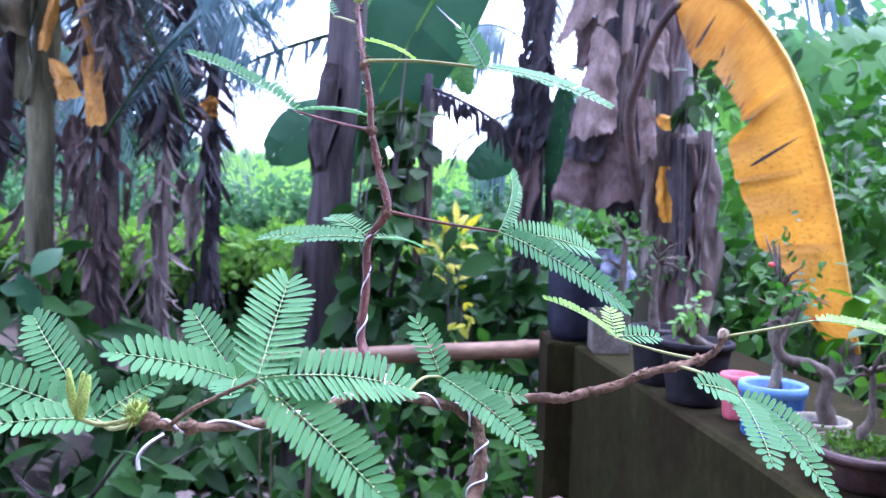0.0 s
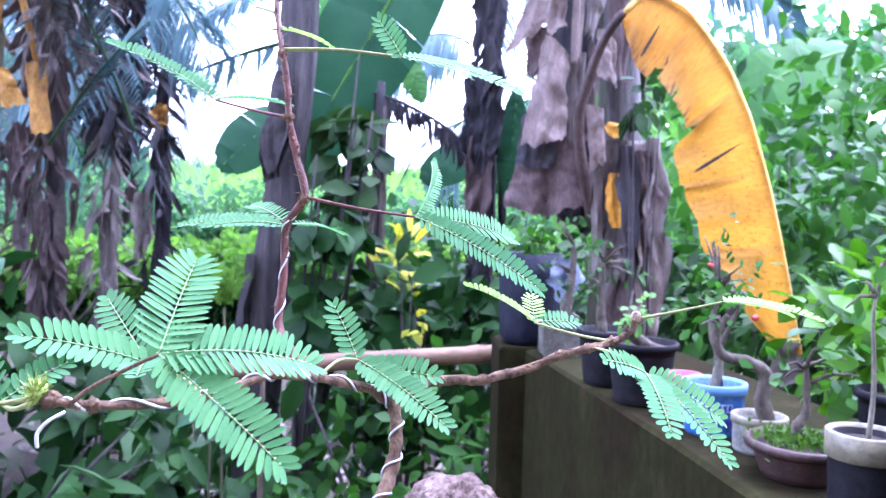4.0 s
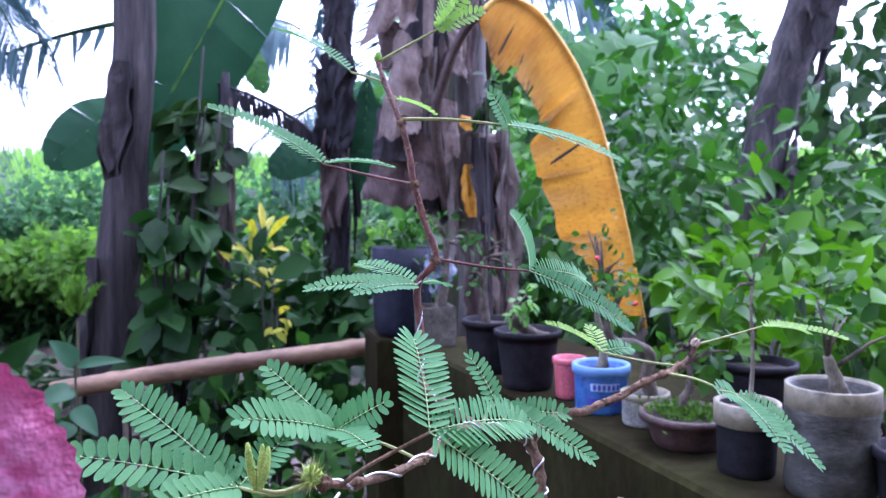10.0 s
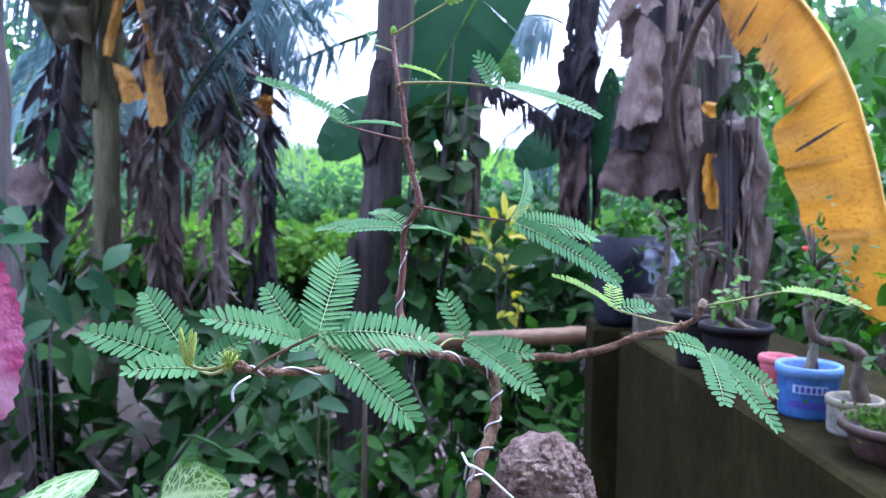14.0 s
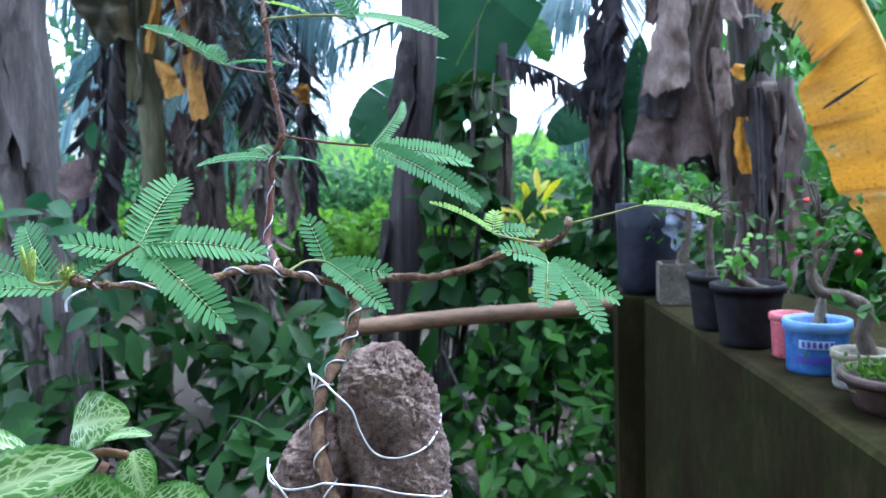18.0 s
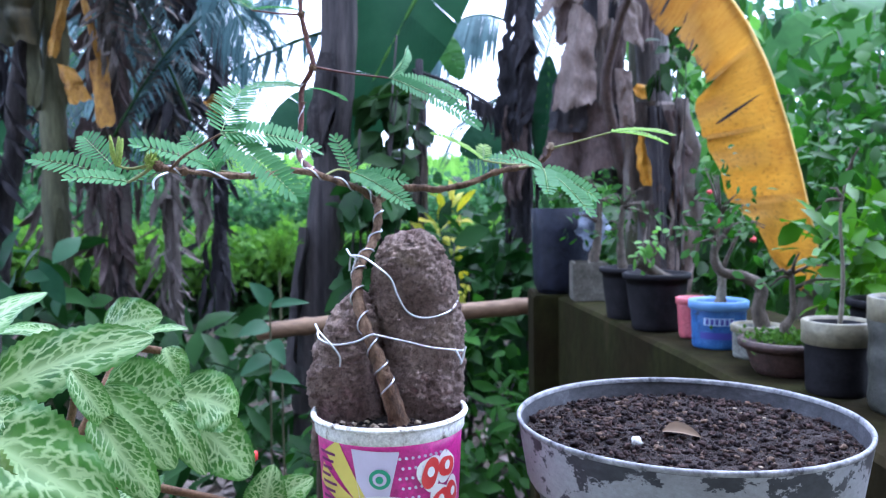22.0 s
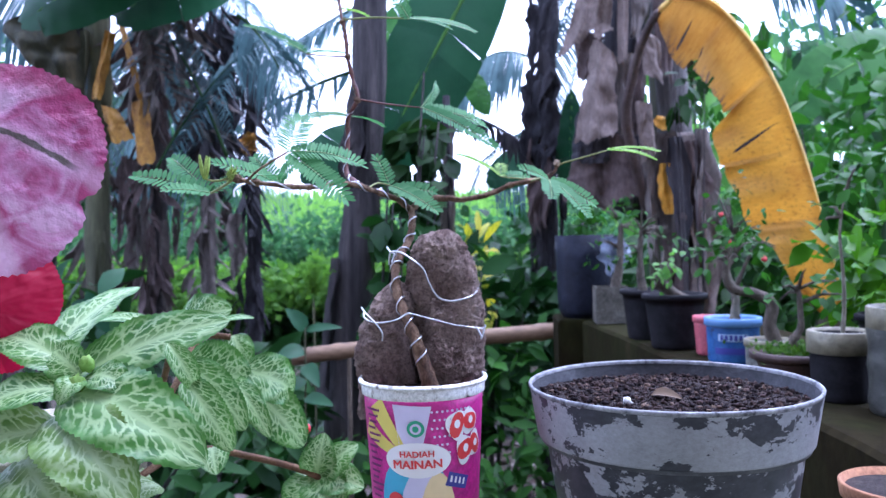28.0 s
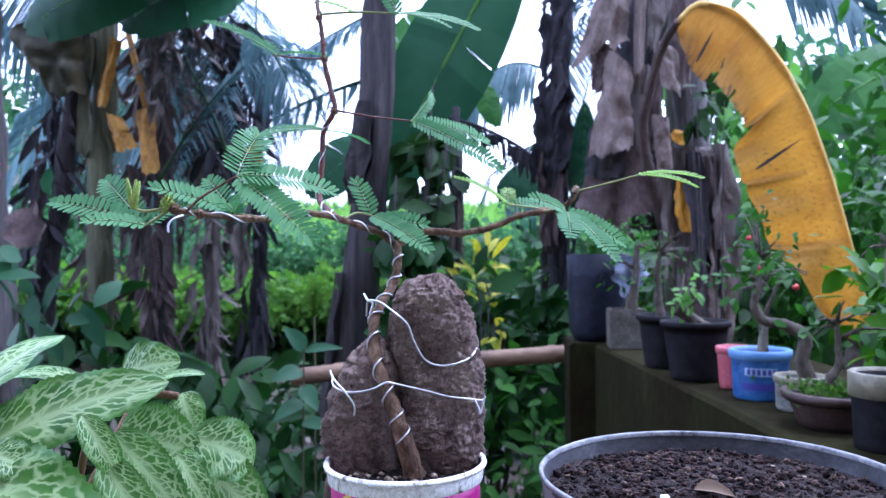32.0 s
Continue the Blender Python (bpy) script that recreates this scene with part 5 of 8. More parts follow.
cup = thing("paper_cup", "pink printed paper snack cup reused as plant pot, soiled rim", "cup", at=tuple(CUP))
magenta = surface("pink_print", [(0.3, (0.50, 0.016, 0.22)), (0.7, (0.66, 0.04, 0.32))], 60.0, rough=0.4, fine=6, bumps=0.05, spec=0.5)
white = surface("soiled_white_card", [(0.37, (0.05, 0.032, 0.024)), (0.42, (0.5, 0.46, 0.42)), (0.48, (0.80, 0.79, 0.77)), (0.7, (0.76, 0.75, 0.73))], 110.0, rough=0.55, fine=5, bumps=0.1)
cream = plain("cream_print", (0.80, 0.62, 0.33), 0.4, var=0.1)
yellow_p = plain("yellow_print", (0.72, 0.60, 0.12), 0.4, var=0.1)
cyan_p = plain("cyan_print", (0.10, 0.45, 0.66), 0.4, var=0.15)
pale_p = plain("pale_lilac_print", (0.66, 0.60, 0.78), 0.4, var=0.1)
white_p = plain("white_print", (0.84, 0.82, 0.82), 0.4, var=0.05)
green_p = plain("green_print", (0.05, 0.36, 0.2), 0.4, var=0.1)
red_p = plain("red_print", (0.66, 0.05, 0.05), 0.4, var=0.1)
navy_p = plain("navy_print", (0.06, 0.06, 0.30), 0.4, var=0.1)
plum_p = plain("plum_print", (0.16, 0.02, 0.12), 0.5, var=0.1)
part("body", Geo().lathe([(0.0, 0.002), (0.024, 0.002), (0.0258, 0.0), (cup_r(0.05), 0.05), (cup_r(0.1), 0.1), (0.0319, 0.106), (0.0312, 0.106), (0.03, 0.09), (0.0, 0.088)], CUP, 64), magenta, cup)
part("collar", Geo().lathe([(0.0324, 0.1045), (0.0329, 0.1048), (0.0331, 0.1095), (0.0325, 0.110)], CUP, 64, 0.006), white, cup, "white paper collar smeared with soil")
ring = [(0.0334 + 0.0013 * math.cos(a), 0.1112 + 0.0013 * math.sin(a)) for a in np.linspace(0, 2 * math.pi, 9)]
part("rim", Geo().lathe(ring, CUP, 64, 0.012), white, cup, "rolled white rim, scuffed and dirty")


def disc(ca, cz, ra, rz, material, name, out=0.0005, n=28, rings=7, squash=None, turn=0.0):
    """A printed shape wrapped round the cup; squash(angle) scales its outline."""
    g = Geo()
    verts, faces = [], []
    for i in range(rings + 1):
        for k in range(n):
            t = 2 * math.pi * k / n
            q = i / rings * (squash(t) if squash else 1)
            x, z = q * ra * math.cos(t), q * rz * math.sin(t)
            x, z = x * math.cos(turn) - z * math.sin(turn) * ra / rz, z * math.cos(turn) + x * math.sin(turn) * rz / ra
            verts.append(on_cup(ca + x, cz + z, out))
    for i in range(rings):
        for k in range(n):
            faces.append((i * n + k, i * n + (k + 1) % n, (i + 1) * n + (k + 1) % n, (i + 1) * n + k))
    return part(name, g.add(verts, faces), material, cup)


def strip(p, q, w0, w1, material, name, out=0.0004, n=14, bend=0.0):
    """A printed band from p to q, (angle, height), widening from w0 to w1."""
    g = Geo()
    verts, faces = [], []
    for i in range(n + 1):
        u = i / n
        a, z = p[0] + (q[0] - p[0]) * u + bend * math.sin(math.pi * u), p[1] + (q[1] - p[1]) * u
        w = w0 + (w1 - w0) * u
        dx, dz = (q[0] - p[0]) * 0.03, q[1] - p[1]
        ln = math.hypot(dx, dz)
        nx, nz = -dz / ln, dx / ln
        for s in (-1, -0.5, 0, 0.5, 1):
            verts.append(on_cup(a + s * w * nx / 0.03, z + s * w * nz, out))
    for i in range(n):
        for j in range(4):
            a = i * 5 + j
            faces.append((a, a + 1, a + 6, a + 5))
    return part(name, g.add(verts, faces), material, cup)


disc(-0.12, 0.0445, 0.62, 0.034, cyan_p, "printed_patch", 0.0003, squash=lambda t: 1 + 0.08 * math.sin(3 * t))
disc(0.10, 0.0365, 0.52, 0.036, pale_p, "printed_patch", 0.0005)
disc(0.30, 0.0345, 0.36, 0.034, cream, "printed_patch", 0.0007)
strip((-0.30, 0.0805), (-0.80, 0.1025), 0.002, 0.0055, yellow_p, "printed_ray")
strip((-0.30, 0.0765), (-1.10, 0.0895), 0.002, 0.005, yellow_p, "printed_ray")
strip((-0.15, 0.0825), (-0.12, 0.1025), 0.006, 0.0095, pale_p, "printed_ray")
disc(-0.045, 0.0750, 0.56, 0.0090, white_p, "printed_oval", 0.0009, turn=0.06)
disc(-0.06, 0.0910, 0.14, 0.0042, green_p, "printed_seal", 0.0009)
disc(-0.06, 0.0910, 0.09, 0.0027, pale_p, "printed_seal", 0.0012)
disc(-0.06, 0.0910, 0.05, 0.0016, green_p, "printed_seal", 0.0015)
disc(-0.45, 0.0535, 0.15, 0.0048, red_p, "printed_ball", 0.0009)
for a, z, s in ((0.62, 0.0915, 1.1), (0.90, 0.0925, 1.0), (0.80, 0.0785, 1.1), (1.04, 0.080, 1.0)):
    disc(a, z, 0.17 * s, 0.0068 * s, white_p, "printed_blob", 0.0007, squash=lambda t: 1 + 0.12 * math.sin(3 * t + a * 9))
    disc(a, z, 0.13 * s, 0.0052 * s, red_p, "printed_blob", 0.0010, squash=lambda t: 1 + 0.2 * math.sin(2 * t + a * 9))
    disc(a, z + 0.0006, 0.05 * s, 0.002 * s, white_p, "printed_blob", 0.0013)
strip((0.45, 0.0650), (0.85, 0.0610), 0.0036, 0.0034, navy_p, "printed_band", 0.0009, bend=0.0)
for i in range(4):
    strip((0.50 + 0.08 * i, 0.0647 - i * 0.0008), (0.54 + 0.08 * i, 0.0645 - i * 0.0008), 0.0016, 0.0016, white_p, "printed_bar", 0.0012, 3)
for i in range(18):
    strip((-1.04 + 0.02 * (i % 3), 0.099 - i * 0.0032), (-0.70 - 0.04 * (i % 4), 0.099 - i * 0.0032), 0.0006, 0.0006, plum_p, "printed_bar", 0.0009, 5)
pdots = Geo()
for i in range(9):
    for j in range(7):
        a, z = 0.20 + 0.085 * i + 0.04 * (j % 2), 0.074 + 0.0042 * j
        if a < 0.5 or j > 4:
            c = on_cup(a, z, 0.0006)
            r = 0.0007
            pdots.add([c + Vector((r * math.cos(k), 0, r * math.sin(k))) for k in np.linspace(0, 5.24, 6)], [tuple(range(6))])
pd = part("printed_dot", pdots, pale_p, cup)
tagged(pd, kind="stuff")


def lettering(text, ca, cz, size, material, out=0.0018, tilt=0.03):
    cu = bpy.data.curves.new("word", "FONT")
    cu.body, cu.size, cu.align_x, cu.align_y = text, 1.0, "CENTER", "CENTER"
    cu.resolution_u = 3
    ob = bpy.data.objects.new("word", cu)
    me = bpy.data.meshes.new_from_object(ob)
    me.calc_loop_triangles()
    g = Geo()
    for k, (sx, sz) in enumerate([(0, 0), (0.035, 0), (-0.035, 0), (0, 0.02), (0, -0.02)]):     # overprinted for a bold face
        verts = []
        for v in me.vertices:
            x, z = (v.co.x + sx) * size, (v.co.y + sz) * size
            x, z = x * math.cos(tilt) - z * math.sin(tilt), z * math.cos(tilt) + x * math.sin(tilt)
            verts.append(on_cup(ca + x / 0.029, cz + z, out + 0.00004 * k))
        g.add(verts, [tuple(t.vertices) for t in me.loop_triangles])
    bpy.data.objects.remove(ob)
    return part("lettering", g, material, cup, "red printed word")


lettering("MAINAN", -0.045, 0.0730, 0.0060, red_p)
lettering("HADIAH", -0.05, 0.0782, 0.0043, red_p)

# soil and grit in the cup
cs = thing("cup_soil", "dark potting soil with pale grit filling the cup", "soil", at=(CUP.x, CUP.y, WALL + 0.1))
g = Geo()
g.lathe([(0.0008, 0.1065), (0.008, 0.107), (0.016, 0.1062), (0.024, 0.1056), (0.0303, 0.104)], CUP, 40, 0.05)
part("surface", g, M["soil"], cs)
r5 = np.random.default_rng(33)
g, g2 = Geo(), Geo()
for i in range(260):
    a, q = r5.uniform(0, 2 * math.pi), 0.030 * math.sqrt(r5.uniform(0.05, 1))
    s = r5.uniform(0.0006, 0.0019)
    p = CUP + Vector((q * math.cos(a), q * math.sin(a), 0.1062 + s * 0.4))
    (g2 if i % 4 == 0 else g).blob(p, (s, s * r5.uniform(0.6, 1), s * 0.8), 0.3, 2, 1, i)
tagged(part("crumb", g, M["crumb"], cs), kind="stuff")
tagged(part("grit", g2, M["pebble"], cs), kind="stuff")

# ---- stone ----
rock = thing("stone", "rough grey-brown volcanic stone standing in the cup", "stone", at=(0.088, 0.275, 0.98))


def boulder(rows, seed, seg=190, n=200, amp=0.0024):
    """A stone lofted through sections (z, x, y, half width, half depth), pitted all over."""
    verts, faces = [], []
    zs = [r[0] for r in rows]
    for i in range(n + 1):
        u = i / n
        z = zs[0] + (zs[-1] - zs[0]) * u
        c = [float(np.interp(z, zs, [r[k] for r in rows])) for k in range(1, 5)]
        for k in range(seg):
            a = 2 * math.pi * k / seg
            ca, sa = math.cos(a), math.sin(a)
            q = 1 / (abs(ca) ** 3 + abs(sa) ** 3) ** (1 / 3)
            x, y = q * ca * c[2], q * sa * c[3]
            p = Vector((c[0] + x, c[1] + y, z))
            d = Vector((ca, sa, 0.3 * (u - 0.5)))
            q = p * 90 + Vector((seed, 0, 0))
            h = noise.noise(q * 0.38) * 1.9 + noise.noise(q * 0.8) * 0.8 - abs(noise.noise(q * 1.6)) * 0.6 + 0.2 + noise.noise(q * 3.4) * 0.45 - abs(noise.noise(q * 5.3)) * 0.6 + noise.noise(q * 9) * 0.5 + noise.noise(q * 17) * 0.35 + noise.noise(q * 33) * 0.2
            p.z += 0.0012 * noise.noise(q * 2.1 + Vector((0, 9, 0))) + 0.0008 * noise.noise(q * 6)
            verts.append(p + d * h * amp)
    for i in range(n):
        for k in range(seg):
            k2 = (k + 1) % seg
            faces.append((i * seg + k, i * seg + k2, (i + 1) * seg + k2, (i + 1) * seg + k))
    faces.append(tuple(n * seg + k for k in range(seg)))
    faces.append(tuple(range(seg))[::-1])
    return verts, faces


g = Geo()
g.add(*boulder([(0.975, 0.0925, 0.277, 0.0150, 0.017), (0.995, 0.0928, 0.277, 0.0160, 0.0175), (1.02, 0.0920, 0.277, 0.0165, 0.0165), (1.033, 0.0895, 0.277, 0.0178, 0.0160), (1.043, 0.0878, 0.277, 0.0186, 0.0155), (1.055, 0.0872, 0.277, 0.0180, 0.0150),
               (1.066, 0.0872, 0.277, 0.0155, 0.013), (1.0715, 0.0875, 0.277, 0.0120, 0.010), (1.0745, 0.088, 0.277, 0.0075, 0.0065), (1.0758, 0.088, 0.277, 0.002, 0.002)], 3.0))
part("tall_block", g, M["stone"], rock)
g = Geo()
g.add(*boulder([(0.975, 0.0555, 0.272, 0.0150, 0.017), (0.995, 0.0550, 0.272, 0.0172, 0.018), (1.01, 0.0555, 0.272, 0.0172, 0.0165), (1.025, 0.0590, 0.274, 0.0145, 0.014), (1.038, 0.0615, 0.277, 0.0105, 0.010),
               (1.045, 0.0615, 0.279, 0.0062, 0.006), (1.0485, 0.0615, 0.28, 0.002, 0.002)], 11.0, 120, 120))
part("low_block", g, M["stone"], rock)
g = Geo()
g.add(*boulder([(0.975, 0.0745, 0.287, 0.0130, 0.009), (1.03, 0.0745, 0.287, 0.0120, 0.009), (1.048, 0.0755, 0.287, 0.0080, 0.006)], 7.0, 60, 60))
part("inner_block", g, M["stone"], rock)

# ---- mimosa trained over the stone ----
mim = thing("mimosa_bonsai", "small mimosa trained with wire, feathery green leaves, reddish stem", "plant", at=(0.082, 0.258, 0.99))


def smooth(pts, n):
    return [along(pts, u) for u in np.linspace(0, 1, n)]


TRUNK = [(0.0825, 0.2535, 0.984), (0.0805, 0.2525, 0.996), (0.0765, 0.2525, 1.010), (0.0738, 0.2535, 1.018), (0.069, 0.2575, 1.029), (0.0635, 0.2665, 1.041), (0.0612, 0.277, 1.053), (0.0633, 0.286, 1.062), (0.0672, 0.297, 1.0705), (0.0688, 0.303, 1.081), (0.0675, 0.309, 1.0885)]
LEFT = [(0.0675, 0.309, 1.0885), (0.0600, 0.3055, 1.0945), (0.0500, 0.299, 1.0985), (0.0385, 0.289, 1.1025), (0.0290, 0.281, 1.1035), (0.0200, 0.2715, 1.1010), (0.0090, 0.261, 1.1005), (-0.0050, 0.2495, 1.1020), (-0.0140, 0.2455, 1.1035), (-0.0200, 0.2455, 1.1055)]
UP = [(0.0420, 0.292, 1.1015), (0.0345, 0.304, 1.1060), (0.0275, 0.3150, 1.1130), (0.0280, 0.3200, 1.1300), (0.0282, 0.3240, 1.1480), (0.0345, 0.3210, 1.1580), (0.0310, 0.3250, 1.1720), (0.0278, 0.3275, 1.1860), (0.0262, 0.3310, 1.2000), (0.0235, 0.3345, 1.2120), (0.0200, 0.3450, 1.2270), (0.0187, 0.3510, 1.2357)]
RIGHT = [(0.0675, 0.309, 1.0885), (0.0740, 0.3130, 1.0935), (0.0836, 0.3179, 1.0955), (0.0960, 0.3235, 1.0945), (0.1067, 0.3277, 1.0958), (0.1170, 0.3295, 1.0985), (0.1278, 0.3302, 1.1030), (0.1380, 0.3330, 1.1050), (0.1480, 0.3365, 1.1070), (0.1550, 0.3385, 1.1110), (0.1570, 0.3390, 1.1150)]
part("trunk", Geo().tube(smooth(TRUNK, 70), [0.0046 - 0.0019 * min(1, i / 26) - 0.0008 * max(0, i - 26) / 44 + 0.00025 * math.sin(i * 1.7) for i in range(70)], 16, True, 0.35), M["bark"], mim, "rough brown trunk")
part("branch", Geo().tube(smooth(LEFT, 60), [0.0017 - 0.0007 * i / 60 + 0.0003 * (i % 9 == 4) for i in range(60)], 10, True, 0.5), M["bark"], mim)
part("branch", Geo().tube(smooth(RIGHT, 60), [0.0018 - 0.0007 * i / 60 + 0.0003 * (i % 8 == 3) for i in range(60)], 10, True, 0.55), M["bark"], mim)
stem = part("leader", Geo().tube(smooth(UP, 80), [0.0016 - 0.0006 * i / 80 + 0.00018 * (i % 9 == 0) for i in range(80)], 10, True, 0.45), M["stem"], mim, "upright reddish bristly shoot")

# bristles and thorns
r6 = np.random.default_rng(12)
g = Geo()
for i in range(900):
    u = r6.uniform(0.3, 1.0)
    p = along(UP, u)
    a, e = r6.uniform(0, 6.28), r6.uniform(-0.5, 0.5)
    d = Vector((math.cos(a), math.sin(a), e)).normalized()
    o = p + d * 0.0009
    s = d.cross(Vector((0, 0, 1))).normalized() * 0.00006
    g.add([o - s, o + s, o + d * r6.uniform(0.0010, 0.0032)], [(0, 1, 2)])
tagged(part("bristle", g, M["knot"], mim), kind="stuff")
for path, u, sd in [(UP, 0.86, 0), (UP, 0.72, 1), (UP, 0.62, 2), (UP, 0.56, 3), (UP, 0.46, 4), (UP, 0.41, 5), (UP, 0.36, 6), (RIGHT, 0.58, 7), (RIGHT, 0.63, 8), (RIGHT, 0.70, 9), (RIGHT, 0.78, 10), (RIGHT, 0.9, 11), (RIGHT, 0.3, 12), (LEFT, 0.55, 13), (LEFT, 0.68, 14), (LEFT, 0.82, 15), (UP, 0.3, 16), (UP, 0.22, 17)] + [(UP, 0.32 + 0.045 * k, 18 + 1.7 * k) for k in range(15)] + [(RIGHT, 0.28 + 0.06 * k, 40 + 2.1 * k) for k in range(12)]:
    p = along(path, u)
    a = sd * 2.4
    d = Vector((math.cos(a), -0.4, 0.45 + 0.5 * math.sin(a))).normalized()
    part("thorn", Geo().tube([p, p + d * 0.0018, p + d * 0.0036 + Vector((0, 0, -0.0006))], [0.0007, 0.00045, 0.00008], 5), M["bark"], mim)


for path, u, sz in [(UP, 0.45, 0.0021), (UP, 0.635, 0.0019), (UP, 0.80, 0.0018), (RIGHT, 0.60, 0.0021), (RIGHT, 0.70, 0.0020), (RIGHT, 0.80, 0.0022), (RIGHT, 0.42, 0.0019), (LEFT, 0.60, 0.0019), (LEFT, 0.8, 0.0021), (LEFT, 0.93, 0.0024)]:
    part("joint", Geo().blob(along(path, u), (sz, sz, sz * 0.9), 0.5, 3, 3, u * 9), M["bark"], mim)


# leaflet: a slim oval with rounded end, shared by all leaflets that can be told apart
def leaflet_rows():
    rows = [(0.0, 0.10), (0.06, 0.48), (0.18, 0.82), (0.4, 1.0), (0.65, 1.0), (0.84, 0.82), (0.95, 0.5), (1.0, 0.12)]
    v = []
    for u, w in rows:
        v += [(u, -w, 0.03 * w + 0.05 * u * (1 - u)), (u, 0.0, 0.05 * u * (1 - u)), (u, w * 0.9, 0.03 * w + 0.05 * u * (1 - u))]
    f = []
    for i in range(len(rows) - 1):
        f += [(3 * i, 3 * i + 1, 3 * i + 4, 3 * i + 3), (3 * i + 1, 3 * i + 2, 3 * i + 5, 3 * i + 4)]
    return v, f


LV, LF = leaflet_rows()
LEAFLET = {}


def leaflet_mesh(material):
    if material.name not in LEAFLET:
        me = bpy.data.meshes.new("leaflet")
        me.from_pydata(LV, [], LF)
        me.materials.append(material)
        me.polygons.foreach_set("use_smooth", [True] * len(me.polygons))
        LEAFLET[material.name] = me
    return LEAFLET[material.name]


def pinna(base, tip, width, facing, pairs=None, sag=0.05, close=0.0, material=None, parent=mim, ahead=0.34, seed=0, single=False):
    """One feather of a mimosa leaf: a thin rachis with pairs of oval leaflets."""
    r = np.random.default_rng(seed)
    material = material or M["mimosa"]
    b, t = Vector(base), Vector(tip)
    ax = t - b
    ln = ax.length
    d = ax.normalized()
    s = d.cross(Vector(facing)).normalized()
    n = s.cross(d).normalized()
    pairs = int(pairs * 1.3) if pairs else max(9, int(ln / 0.00195))
    pts = [b + ax * u * 0.97 + n * (sag * ln * 4 * u * (1 - u)) for u in np.linspace(0, 1, 14)]
    tl = [tuple(p) for p in pts]
    pts = [p + n * 0.0002 for p in pts]
    rachis = part("pinna", Geo().tube(pts, [0.00022 * (1 - 0.5 * i / 13) for i in range(14)], 5), M["rachis"], parent)
    nodes = Geo()
    g = Geo()
    for k in range(pairs):
        u = 0.05 + 0.95 * k / (pairs - 1)
        o = along(tl, u)
        end = max(0.0, (u - 0.78) / 0.22)
        half = width * 0.5 * min(1.0, 0.62 + 2.2 * u) * (1 - 0.38 * end)
        nodes.blob(o + n * 0.0004, (0.00036, 0.00036, 0.00030), 0.2, 3, 1, k)
        for sg in (-1, 1):
            lf = half * r.uniform(0.94, 1.05)
            tilt = 0.16 + close + r.uniform(-0.05, 0.05)
            dirv = (s * sg * math.cos(tilt) + n * math.sin(tilt) * 0.9 + d * (ahead + 1.1 * end ** 1.5 + r.uniform(-0.04, 0.04))).normalized()
            w = min(0.0020, ln / pairs * 0.50) * r.uniform(0.88, 1.06)
            wv = (d - dirv * d.dot(dirv)).normalized()
            wv = (wv - n * 0.14 * r.uniform(0.5, 1.4)).normalized()
            nv = dirv.cross(wv)
            if nv.dot(n) < 0:
                nv = -nv
            if single:
                ob = new("leaflet", leaflet_mesh(material))
                ob.parent = rachis
                m = Matrix((dirv * lf, wv * w, nv * lf)).transposed().to_4x4()
                m.translation = o
                ob.matrix_basis = m
            else:
                g.add([o + dirv * (a * lf) + wv * (q * w) + nv * (c * lf) for a, q, c in LV], LF)
    knots = nodes.make("knot", M["knot"], rachis)
    tagged(knots, kind="stuff")
    if not single:
        q = g.make("leaflet", material)
        tagged(q, kind="stuff")
        q.parent = rachis
    return rachis


def petiole(pts, r=0.0005, material=None):
    return part("petiole", Geo().tube(smooth(pts, 20), [r * (1.25 - 0.4 * i / 20) for i in range(20)], 7), material or M["greenstem"], mim)


# leaf at the left branch, five feathers
A = (0.0115, 0.2405, 1.1170)
petiole([(-0.012, 0.2455, 1.1030), (-0.004, 0.243, 1.109), A], 0.00055, M["bark"])
pinna(A, (0.0130, 0.2660, 1.1383), 0.0188, (0.25, -0.9, 0.45), seed=1, single=True)
pinna(A, (0.0466, 0.2608, 1.1111), 0.0175, (0.1, -0.65, 0.75), sag=0.08, seed=2, single=True)
pinna(A, (0.0429, 0.2358, 1.0910), 0.0170, (0.45, -0.75, 0.5), sag=0.04, seed=3, single=True)
# leaf behind it on the same branch
A2 = (-0.0074, 0.2905, 1.1046)
petiole([(0.0150, 0.2665, 1.1005), (0.006, 0.280, 1.1025), A2], 0.0005, M["greenstem"])
pinna(A2, (-0.0385, 0.2728, 1.1157), 0.0165, (-0.1, -0.65, 0.75), pairs=12, sag=0.05, seed=4, single=True)
pinna(A2, (-0.0277, 0.3093, 1.1227), 0.0135, (-0.1, -0.8, 0.55), pairs=10, sag=0.05, seed=5, single=True)
pinna(A2, (0.0067, 0.2779, 1.1165), 0.0135, (0.1, -0.8, 0.55), pairs=8, sag=0.05, seed=6, single=True)
pinna(A2, (-0.0010, 0.2611, 1.1070), 0.0130, (0.0, -0.5, 0.85), pairs=9, sag=0.05, seed=61)
# leaf at the end of the left branch
B = (-0.0385, 0.2640, 1.0985)
petiole([(-0.0195, 0.2455, 1.1040), (-0.029, 0.2520, 1.1000), B], 0.0006, M["greenstem"])
pinna(B, (-0.0722, 0.2928, 1.1220), 0.0150, (-0.1, -0.8, 0.6), pairs=14, seed=7, single=True)
pinna(B, (-0.0847, 0.2708, 1.1099), 0.0150, (-0.1, -0.65, 0.75), pairs=13, seed=8, single=True)
pinna(B, (-0.0590, 0.2520, 1.1000), 0.0135, (-0.2, -0.6, 0.7), pairs=8, seed=9)
pinna(B, (-0.0250, 0.275, 1.1080), 0.0130, (0.0, -0.6, 0.8), pairs=8, seed=10)
